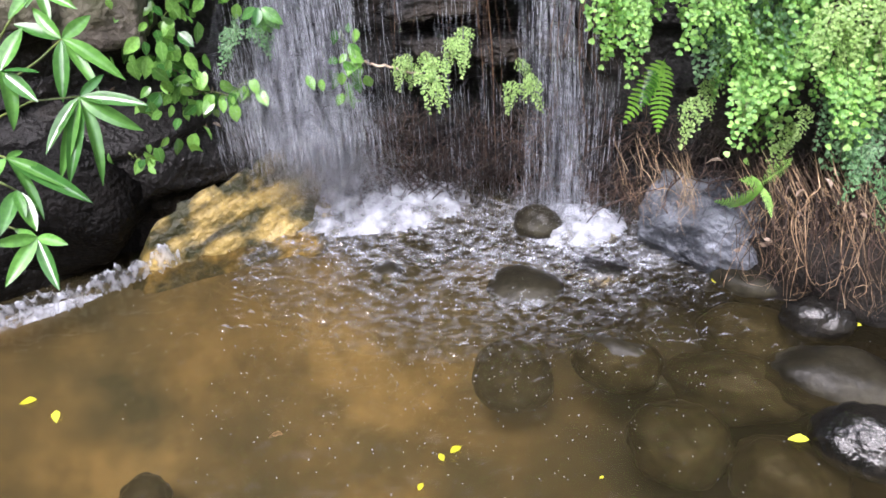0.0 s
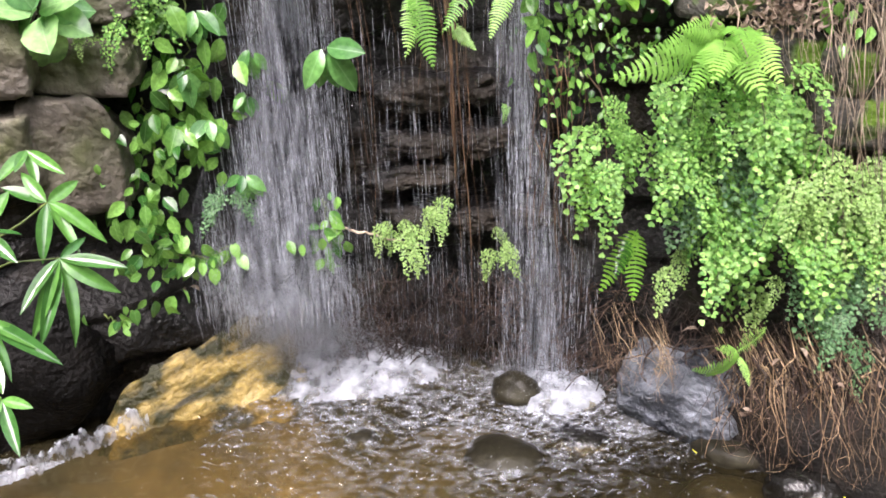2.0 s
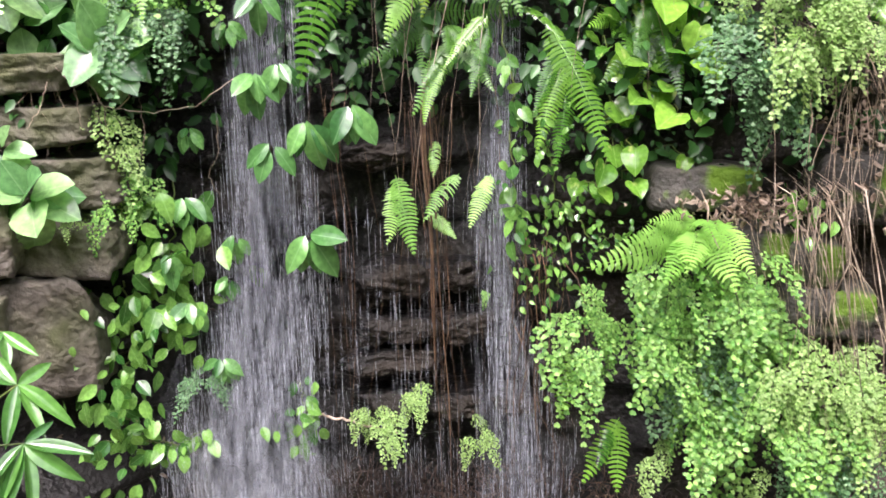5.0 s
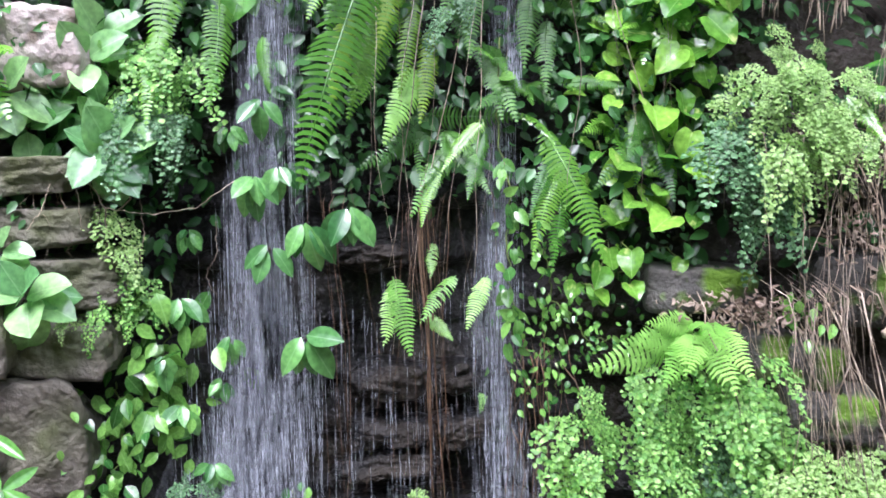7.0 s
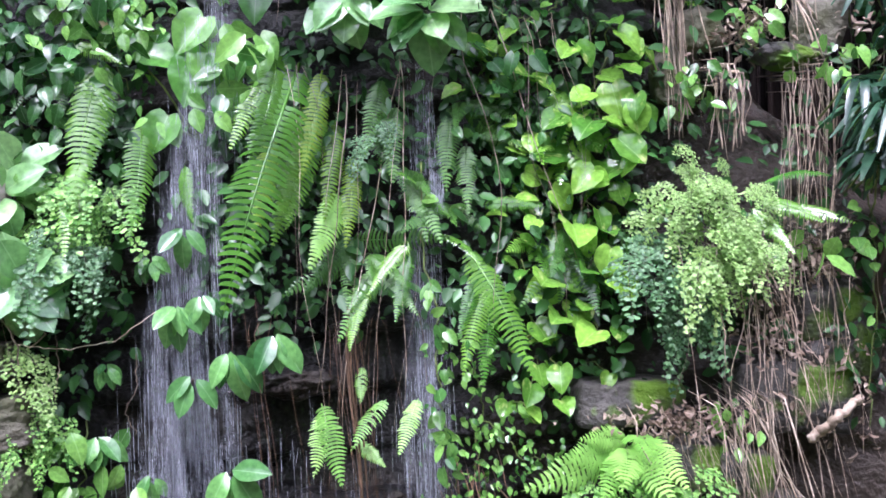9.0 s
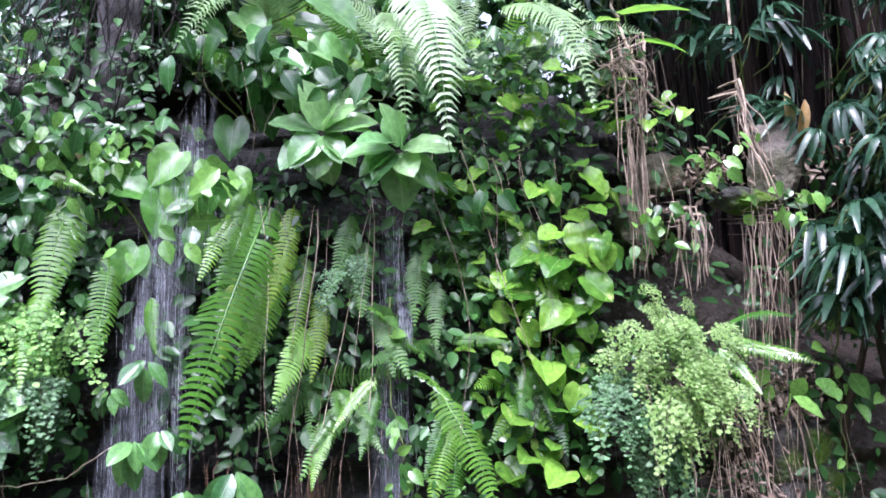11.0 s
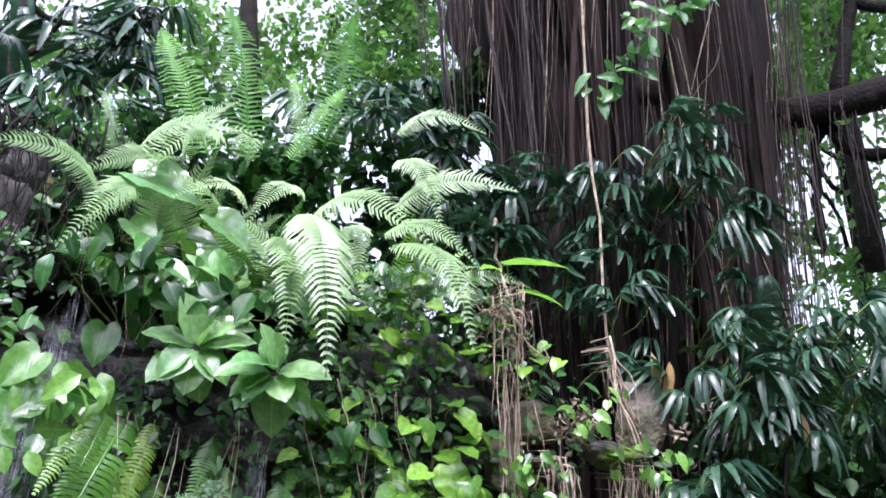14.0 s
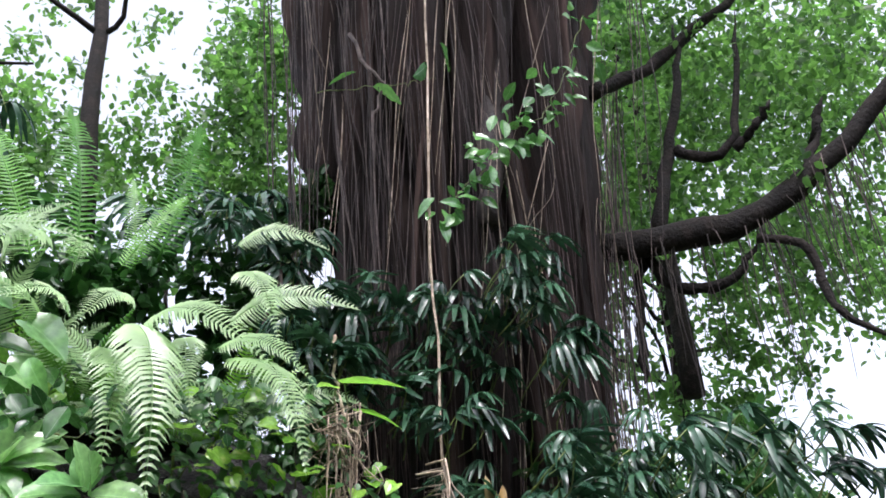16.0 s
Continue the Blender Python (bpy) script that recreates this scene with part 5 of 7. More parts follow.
fern([(-0.77, 3.13, 2.78, -0.83, 2.84, 2.22), (-0.84, 3.06, 2.43, -0.83, 2.80, 2.06), (-0.65, 3.15, 2.55, -0.68, 2.92, 2.11), (-0.76, 3.14, 2.74, -0.77, 2.92, 2.35), (-0.92, 3.12, 2.84, -0.69, 3.02, 2.72), (-0.51, 3.11, 2.39, -0.47, 2.97, 2.17)], FROND, "drooping sword fern beside the main stream", 7)
fern([(0.94, 2.82, 1.36, 0.52, 2.59, 1.30), (0.92, 2.83, 1.35, 0.62, 2.54, 1.39), (0.93, 2.80, 1.34, 0.73, 2.46, 1.26), (0.95, 2.80, 1.35, 0.78, 2.41, 1.30), (0.96, 2.82, 1.36, 0.94, 2.39, 1.24), (0.98, 2.81, 1.38, 1.00, 2.42, 1.29), (0.95, 2.82, 1.38, 0.71, 2.60, 1.44), (0.97, 2.81, 1.38, 0.89, 2.42, 1.38)], FROND_BRIGHT, "bright sword fern crowning the maidenhair mound", 8)
fern([(0.93, 2.29, 0.46, 0.73, 2.16, 0.52), (0.93, 2.30, 0.46, 0.94, 2.21, 0.40), (0.93, 2.32, 0.46, 1.06, 2.43, 0.48), (0.93, 2.30, 0.46, 0.82, 2.23, 0.54)], FROND_BRIGHT, "small bright fern growing on the boulder", 9)
fern([(0.72, 2.84, 0.66, 0.56, 2.74, 0.46), (0.72, 2.84, 0.65, 0.68, 2.69, 0.44), (0.70, 2.84, 0.64, 0.61, 2.71, 0.53), (0.55, 2.92, 0.89, 0.50, 2.81, 0.67)], FROND_SHORT, "broad dull green fern in the shade of the wall", 10)
fern([(1.45, 2.74, 2.23, 1.54, 2.49, 2.21), (1.43, 2.74, 2.17, 1.51, 2.49, 2.07), (1.41, 2.75, 2.14, 1.43, 2.54, 1.97), (1.45, 2.73, 2.15, 1.61, 2.48, 2.06)], FROND, "pale fern arching by the root curtain", 11)
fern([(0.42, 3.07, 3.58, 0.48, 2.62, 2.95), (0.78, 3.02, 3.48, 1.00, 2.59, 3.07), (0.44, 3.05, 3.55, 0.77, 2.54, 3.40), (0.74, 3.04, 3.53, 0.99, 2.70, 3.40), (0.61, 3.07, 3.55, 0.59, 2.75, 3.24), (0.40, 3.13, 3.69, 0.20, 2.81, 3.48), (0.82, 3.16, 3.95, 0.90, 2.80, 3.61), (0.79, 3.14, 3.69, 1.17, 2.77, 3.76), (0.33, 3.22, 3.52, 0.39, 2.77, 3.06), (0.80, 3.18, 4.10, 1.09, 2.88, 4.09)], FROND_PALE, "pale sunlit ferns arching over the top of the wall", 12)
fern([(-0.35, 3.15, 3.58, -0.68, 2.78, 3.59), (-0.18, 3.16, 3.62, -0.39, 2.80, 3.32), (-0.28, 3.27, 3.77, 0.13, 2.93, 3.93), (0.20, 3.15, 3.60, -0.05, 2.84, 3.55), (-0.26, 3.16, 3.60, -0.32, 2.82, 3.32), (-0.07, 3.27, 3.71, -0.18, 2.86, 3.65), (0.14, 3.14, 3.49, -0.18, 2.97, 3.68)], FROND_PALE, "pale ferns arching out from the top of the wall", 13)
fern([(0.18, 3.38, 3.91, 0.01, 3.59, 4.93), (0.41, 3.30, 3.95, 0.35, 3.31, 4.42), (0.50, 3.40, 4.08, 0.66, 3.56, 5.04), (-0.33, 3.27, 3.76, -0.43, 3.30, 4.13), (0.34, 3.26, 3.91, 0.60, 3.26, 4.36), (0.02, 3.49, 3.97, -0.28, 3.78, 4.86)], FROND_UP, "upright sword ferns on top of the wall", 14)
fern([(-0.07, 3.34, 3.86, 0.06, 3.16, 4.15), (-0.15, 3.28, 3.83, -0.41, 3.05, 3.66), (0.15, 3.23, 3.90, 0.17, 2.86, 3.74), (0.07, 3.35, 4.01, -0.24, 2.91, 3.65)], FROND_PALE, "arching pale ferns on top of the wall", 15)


def wild_ferns():
    """Ferns rooted all over the shady upper wall."""
    rng = np.random.default_rng(64)
    for k in range(24):
        x, z = rng.uniform(-1.75, 1.0), rng.uniform(1.95, 2.85)
        if in_stream(x, z, 0.25):
            continue
        base = Vector((x, wall_y(x, z) - 0.12, z))
        rows = []
        for _ in range(int(rng.integers(3, 6))):
            tip = base + Vector((rng.normal(0, 0.14), -rng.uniform(0.10, 0.24), -rng.uniform(0.02, 0.30)))
            rows.append((*base, *tip))
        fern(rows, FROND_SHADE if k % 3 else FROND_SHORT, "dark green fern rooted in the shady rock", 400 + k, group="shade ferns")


wild_ferns()


def crest_ferns():
    """Pale ferns crowded along the crest of the wall."""
    rng = np.random.default_rng(91)
    for k, x in enumerate((-0.18, -0.05, 0.12, 0.3, 0.45, 0.58, 0.85, 1.05)):
        z = 3.38 + rng.normal(0, 0.08)
        base = Vector((x, wall_y(x, z) + rng.uniform(-0.05, 0.25), z))
        rows = []
        for _ in range(7):
            a = rng.uniform(-2.6, -0.5)
            ln = rng.uniform(0.3, 0.52)
            tip = base + Vector((math.cos(a) * ln, math.sin(a) * ln * 0.7, rng.uniform(-0.12, 0.42)))
            rows.append((*base, *tip))
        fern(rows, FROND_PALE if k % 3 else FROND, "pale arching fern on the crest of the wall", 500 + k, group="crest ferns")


crest_ferns()


def maiden_mesh(name, mat, seed, width=0.30, sprays=15, leaf=0.056):
    """A hanging maidenhair frond of length 1: a thin dark rib, side ribs and many fan leaflets, tip at -z."""
    rng = np.random.default_rng(seed)
    s = Soup()
    stems = Soup()

    def rib(u):
        return np.array([0.06 * math.sin(2 * u + seed), -0.34 * math.sin(min(1, u * 1.15) * math.pi * 0.62), 0.10 * math.sin(u * 3.0) - 1.0 * u ** 1.25])

    stems.add(*tube([rib(u) for u in np.linspace(0, 1, 9)], np.linspace(0.006, 0.002, 9), 3))

    def fan(p, size):
        a = rng.normal(0, 0.6)
        dx = np.array([math.cos(a), 0.25 * rng.normal(), math.sin(a)])
        nrm = np.array([rng.normal(0, 0.35), -1, 0.55 + rng.normal(0, 0.3)])
        nrm /= np.linalg.norm(nrm)
        dx -= nrm * dx.dot(nrm)
        dx /= np.linalg.norm(dx)
        dn = np.cross(dx, nrm)
        if dn[2] > 0:
            dn = -dn
        w = size
        pts = [p, p + dx * w * 0.42 + dn * w * 0.36, p + dx * w * 0.58 + dn * w * 0.76, p + dx * w * 0.24 + dn * w * 1.04, p + dn * w * 0.84 - nrm * w * 0.12, p - dx * w * 0.24 + dn * w * 1.04, p - dx * w * 0.58 + dn * w * 0.76, p - dx * w * 0.42 + dn * w * 0.36]
        s.add(pts, [(0, 1, 2, 3, 4), (0, 4, 5, 6, 7)])

    for i in range(sprays):
        u = 0.10 + 0.88 * i / sprays
        o = rib(u)
        reach = width * (1.04 - u) ** 0.9 * min(1, u * 4 + 0.3)
        for sgn in (-1, 1):
            end = o + np.array([sgn * reach * rng.uniform(0.75, 1.1), -0.10 * rng.random(), -reach * rng.uniform(0.3, 0.75)])
            k = max(1, int(reach / (leaf * 0.76)))
            stems.add(*tube([o, (o + end) / 2 + [0, 0, 0.015], end], 0.0015, 3))
            for j in range(k + 1):
                q = o + (end - o) * ((j + 0.7) / (k + 0.7))
                fan(q + rng.normal(0, 0.014, 3), leaf * rng.uniform(0.7, 1.25))
                if rng.random() < 0.18:
                    fan(q + np.array([rng.normal(0, 0.03), rng.normal(0, 0.03), 0.035]), leaf * 0.85 * rng.uniform(0.75, 1.1))
    fan(rib(1.0), 0.08)
    nleaf = len(s.f)
    s.add(np.concatenate(stems.v), stems.f)
    me = s.mesh(name, [mat, STEM_DARK], smooth=False)
    me.polygons.foreach_set("material_index", [0] * nleaf + [1] * (len(me.polygons) - nleaf))
    return me


MAIDEN = [maiden_mesh("frond", LEAF_MAIDEN, i) for i in range(4)]
MAIDEN_PALE = [maiden_mesh("frond", LEAF_MAIDEN_PALE, i + 10, leaf=0.05, sprays=17) for i in range(3)]
MAIDEN_BLUE = [maiden_mesh("frond", LEAF_MAIDEN_BLUE, i + 20, leaf=0.05, sprays=17) for i in range(3)]


def maidenhair(at, rx, rz, count, size, kinds, seed, label):
    rng = np.random.default_rng(seed)
    at = Vector(at)
    root = thing("maidenhair_fern", at, label, "fern", "maidenhair ferns")
    for i in range(int(count * 0.66)):
        a, d = rng.uniform(0, 6.283), math.sqrt(rng.random()) * 1.2
        p = Vector((math.cos(a) * d * rx, rng.normal(0, 0.05) - 0.05 * (1 - d), math.sin(a) * d * rz * 1.2))
        p.z += size * 0.25
        m = Matrix.Translation(p) @ pose(0, 0, 0, rng.normal(-6, 8), math.degrees(p.x / max(rx, 0.05)) * -0.22 + rng.normal(0, 7), rng.normal(0, 22)) @ Matrix.Diagonal((*[size * rng.uniform(0.6, 1.2)] * 3, 1))
        put("frond", kinds[rng.integers(len(kinds))], m, root)
    return root


GREEN_MOUND = "dense bright green maidenhair fern hanging from the rock"
for i, row in enumerate((
    (0.63, 2.82, 1.05, 0.11, 0.07, 14, 0.25), (0.87, 2.73, 1.19, 0.20, 0.10, 28, 0.30), (1.04, 2.67, 1.02, 0.12, 0.10, 18, 0.28),
    (0.84, 2.72, 1.01, 0.10, 0.10, 14, 0.26), (0.92, 2.69, 0.79, 0.12, 0.08, 14, 0.26), (0.99, 2.64, 0.68, 0.05, 0.06, 7, 0.29),
    (1.16, 2.58, 0.79, 0.13, 0.08, 18, 0.26), (1.20, 2.54, 0.74, 0.06, 0.06, 8, 0.24), (0.54, 2.84, 0.89, 0.06, 0.05, 9, 0.22),
        (0.27, 2.97, 1.10, 0.03, 0.02, 3, 0.10), (-0.88, 3.00, 2.21, 0.11, 0.08, 18, 0.26), (-0.96, 2.91, 1.48, 0.07, 0.10, 12, 0.2),
)):
    maidenhair(row[:3], *row[3:5], row[5], row[6], MAIDEN, 100 + i, GREEN_MOUND)
for i, row in enumerate((
    (1.27, 2.53, 0.94, 0.17, 0.07, 22, 0.24), (1.21, 2.74, 2.15, 0.14, 0.07, 34, 0.22), (1.24, 2.69, 1.97, 0.13, 0.07, 30, 0.22),
    (1.18, 2.79, 2.30, 0.14, 0.03, 12, 0.13), (-1.00, 2.90, 1.65, 0.05, 0.08, 10, 0.22), (-1.09, 2.84, 1.38, 0.05, 0.04, 7, 0.13),
    (-0.00, 2.89, 0.78, 0.03, 0.03, 5, 0.13), (-0.09, 2.86, 0.65, 0.13, 0.03, 11, 0.16), (0.19, 2.87, 0.62, 0.06, 0.02, 5, 0.11), (0.26, 2.88, 0.60, 0.03, 0.03, 3, 0.10),
    (1.38, 2.49, 0.78, 0.08, 0.06, 10, 0.2), (0.83, 2.72, 0.56, 0.03, 0.05, 5, 0.16), (1.12, 2.57, 0.52, 0.04, 0.05, 5, 0.18),
)):
    maidenhair(row[:3], *row[3:5], row[5], row[6], MAIDEN_PALE, 200 + i, "young yellow green maidenhair fern hanging from the rock")
for i, row in enumerate((
    (1.30, 2.51, 0.65, 0.12, 0.09, 18, 0.26), (1.32, 2.47, 0.50, 0.07, 0.05, 8, 0.22), (1.05, 2.82, 1.95, 0.08, 0.07, 14, 0.26),
    (1.14, 2.77, 1.79, 0.06, 0.08, 10, 0.24), (-0.80, 2.98, 2.02, 0.07, 0.08, 12, 0.24), (0.13, 3.12, 2.46, 0.06, 0.05, 8, 0.15),
    (-0.80, 2.85, 0.84, 0.06, 0.03, 8, 0.14), (0.97, 2.75, 0.91, 0.16, 0.1, 14, 0.26), (-0.91, 2.94, 2.08, 0.1, 0.06, 12, 0.24),
)):
    maidenhair(row[:3], *row[3:5], row[5], row[6], MAIDEN_BLUE, 300 + i, "dark bluish old maidenhair fern hanging from the rock")


# ---- fan palms ----
def fan_mesh(name, mat, leaflets, seed, width, droop, arc=3.4):
    """A fan of leaflets round the end of a petiole; it points along y, drooping to -z."""
    rng = np.random.default_rng(seed)
    s = Soup()
    for i in range(leaflets):
        a = (i / (leaflets - 1) - 0.5) * arc + rng.normal(0, 0.10)
        l = rng.uniform(0.75, 1.08) * (1.0 - 0.10 * abs(a))
        d = np.array([math.sin(a), math.cos(a), 0.0])
        side = np.array([math.cos(a), -math.sin(a), 0.0])
        dz = droop * rng.uniform(0.7, 1.35)
        tw = rng.normal(0, 0.25)
        rows = 8
        v, f = [], []
        for j in range(rows):
            u = j / (rows - 1)
            w = width * min(1.0, 0.25 + 3.2 * u) * (1.0 if u < 0.6 else max(0.28, 1 - ((u - 0.6) / 0.4) ** 1.6 * 0.72))
            c = d * l * (u - 0.16 * dz * u * u) + np.array([0, 0, 0.10 * u - dz * u * u * l])
            up = np.array([0, 0, 1.0]) + d * dz * u
            up /= np.linalg.norm(up)
            sd = side * math.cos(tw * u) + up * math.sin(tw * u)
            v += [c - sd * w + up * w * 0.35, c, c + sd * w + up * w * 0.35]
        for j in range(rows - 1):
            for k in range(2):
                q = j * 3 + k
                f.append((q, q + 1, q + 4, q + 3))
        s.add(v, f)
    return s.mesh(name, mat)


FAN_DARK = [fan_mesh("fan_leaf", LEAF_PALM, n + 1, i, 0.088, dr) for i, (n, dr) in enumerate(((6, 0.8), (7, 1.2), (6, 1.0), (7, 1.4), (7, 0.7)))]


def fan_palm(base, fans, size, kinds, label, seed, out_bias=(0, -0.6, 0.15)):
    rng = np.random.default_rng(seed)
    root = thing("fan_palm", base, label, "palm", "fan palms")
    for p in fans:
        p = Vector(p)
        d = Vector((p.x - base[0], p.y - base[1], 0)) * 0.8 + Vector(out_bias) + Vector(rng.normal(0, 0.35, 3))
        d.normalize()
        up = Vector((0, 0, 1)) + Vector((rng.normal(0, 0.2), -0.55, 0))
        src = p - d * size * 0.9 + Vector((0, 0.04, -0.10))
        petiole = stalk(root, wander(src, p, 4, 0.01, rng), 0.004, 0.003, STEM_GREEN, "petiole", 3)
        put("fan_leaf", kinds[rng.integers(len(kinds))], axes(d, up, p - root.location, size * rng.uniform(0.75, 1.15)), petiole)
    for _ in range(3):
        stalk(root, wander((base[0] + rng.normal(0, 0.08), base[1] + rng.normal(0, 0.06), base[2] - 0.4), (base[0] + rng.normal(0, 0.1), base[1], base[2] + 0.3), 6, 0.02, rng), 0.013, 0.010, STEM_DARK, "cane")


def pool_palm(base, fans, label):
    """A palm of open fans: each is a petiole that ends in a hub, with broad leaflets from hub to tip."""
    rng = np.random.default_rng(3)
    kinds = [blade("leaflet", LEAF_PALM_LIT, 0.105, widest=0.42, tip=0.75, curl=c, fold=0.55, rows=9, wave=0.03, seed=i) for i, c in enumerate((0.06, 0.14, 0.22))]
    root = thing("fan_palm", base, label, "palm", "fan palms")
    for hub, tips in fans:
        hub = Vector(hub)
        petiole = stalk(root, wander(Vector(base) + Vector(rng.normal(0, 0.05, 3)), hub, 6, 0.02, rng, sag=-0.08), 0.005, 0.003, STEM_GREEN, "petiole", 4)
        for tip in tips:
            d = Vector(tip) - hub
            nrm = Vector((0.45, -0.75, 0.85)) + Vector(rng.normal(0, 0.35, 3))
            m = axes(d, nrm, hub - root.location, d.length * 1.05)
            wide = min(1.5, 0.19 / d.length) * rng.uniform(0.8, 1.1)
            put("leaflet", kinds[rng.integers(3)], m @ Matrix.Diagonal((wide, 1, 1, 1)), petiole)
    for k in range(3):
        stalk(root, wander((base[0] - 0.04 * k, base[1] + 0.05 * k, 0.1), Vector(base), 6, 0.02, rng), 0.013, 0.010, STEM_DARK, "cane")


pool_palm((-1.66, 2.12, 0.62), [
    ((-1.09, 2.21, 1.11), [(-0.94, 2.18, 1.02), (-1.0, 2.14, 0.99), (-1.09, 2.1, 0.99), (-1.03, 2.29, 1.14), (-1.2, 2.21, 1.16), (-1.16, 2.24, 1.19)]),
    ((-1.04, 2.1, 0.99), [(-0.87, 2.1, 0.96), (-0.9, 2.06, 0.9), (-0.97, 1.97, 0.81), (-1.08, 1.94, 0.85), (-1.11, 1.96, 0.92), (-0.99, 2.17, 1.02), (-1.06, 1.94, 0.83)]),
    ((-1.18, 2.02, 1.11), [(-1.14, 2.11, 1.19), (-1.08, 2.01, 1.11), (-1.09, 1.97, 1.05), (-1.13, 1.93, 1.01), (-1.21, 1.93, 1.09)]),
    ((-1.19, 1.91, 0.92), [(-1.09, 1.83, 0.8), (-1.03, 1.89, 0.84), (-1.0, 1.88, 0.8), (-1.17, 1.96, 0.91), (-1.22, 1.81, 0.89)]),
    ((-1.18, 1.88, 0.84), [(-1.12, 1.8, 0.77), (-1.19, 1.76, 0.79), (-1.14, 1.81, 0.81)]),
    ((-1.12, 1.79, 0.75), [(-1.04, 1.76, 0.75), (-1.06, 1.69, 0.66), (-1.16, 1.66, 0.71), (-1.18, 1.71, 0.79), (-1.18, 1.8, 0.77)]),
    ((-1.16, 2.31, 1.23), [(-1.06, 2.28, 1.17), (-1.21, 2.21, 1.18), (-1.12, 2.24, 1.15), (-1.17, 2.24, 1.2)]),
], "glossy green fan palm beside the pool")


def palm_thicket(label, base, boxes, size, seed, kinds=FAN_DARK):
    """A clump of fan palms: fans spread through boxes of centre, half sizes and number."""
    rng = np.random.default_rng(seed)
    fans = []
    for cx, cy, cz, hx, hy, hz, n in boxes:
        for _ in range(n):
            fans.append((cx + rng.uniform(-hx, hx), cy + rng.uniform(-hy, hy), cz + rng.uniform(-hz, hz)))
    return fan_palm(base, fans, size, kinds, label, seed)


palm_thicket("dark glossy fan palm in front of the fig trunk", (2.01, 3.46, 3.41), [(1.65, 3.31, 4.08, 0.30, 0.15, 0.16, 19), (2.08, 3.06, 4.07, 0.30, 0.15, 0.18, 18), (2.06, 3.01, 3.60, 0.28, 0.15, 0.24, 9), (1.69, 3.18, 3.63, 0.2, 0.12, 0.2, 14), (1.88, 2.95, 3.23, 0.25, 0.12, 0.2, 8), (2.10, 2.84, 4.22, 0.16, 0.10, 0.14, 11), (2.17, 2.80, 3.85, 0.18, 0.10, 0.22, 12)], 0.165, 5)
palm_thicket("dark glossy fan palm on the top of the wall", (1.20, 3.71, 4.12), [(1.07, 3.75, 4.56, 0.30, 0.15, 0.14, 24), (1.30, 3.47, 4.08, 0.22, 0.15, 0.14, 19), (1.36, 3.33, 3.67, 0.15, 0.1, 0.16, 14)], 0.18, 6)
palm_thicket("dark fan palm beside the fig trunk", (2.40, 2.95, 2.90), [(2.36, 2.85, 3.31, 0.22, 0.15, 0.22, 14), (2.45, 2.64, 3.01, 0.28, 0.15, 0.26, 25), (2.81, 2.56, 3.08, 0.3, 0.2, 0.26, 18), (2.64, 2.44, 3.19, 0.4, 0.2, 0.2, 18), (3.02, 2.14, 3.07, 0.35, 0.2, 0.2, 16), (1.97, 2.77, 2.90, 0.2, 0.12, 0.2, 8)], 0.145, 7)
palm_thicket("dark fan palm in the shade of the bank", (1.80, 2.53, 2.16), [(1.80, 2.40, 2.45, 0.16, 0.10, 0.16, 19), (2.07, 2.57, 3.00, 0.2, 0.12, 0.25, 22), (1.77, 2.55, 2.37, 0.12, 0.1, 0.15, 11)], 0.165, 8)
palm_thicket("dark fan palm at the head of the bank", (-0.52, 4.37, 4.03), [(-0.75, 4.44, 5.14, 0.40, 0.2, 0.28, 27), (-0.55, 4.67, 5.59, 0.3, 0.2, 0.2, 11), (-0.93, 4.30, 4.56, 0.55, 0.2, 0.28, 27), (-1.23, 4.23, 4.02, 0.4, 0.2, 0.35, 24)], 0.24, 9)
palm_thicket("upright fan palm behind the ferns", (0.74, 4.24, 4.66), [(0.97, 4.19, 5.05, 0.3, 0.15, 0.12, 16), (0.59, 4.26, 4.91, 0.3, 0.15, 0.12, 11)], 0.2, 10)


# ---- the fig tree ----
TREE = Vector((2.49, 4.04, 6.02))
TREE_R = 0.76


def tree_flare(z):
    """How wide the trunk is at a height over its base: the fused roots spread upwards."""
    return 0.84 + 0.05 * math.exp(-z) + 0.15 * max(0.0, z - 2.2)


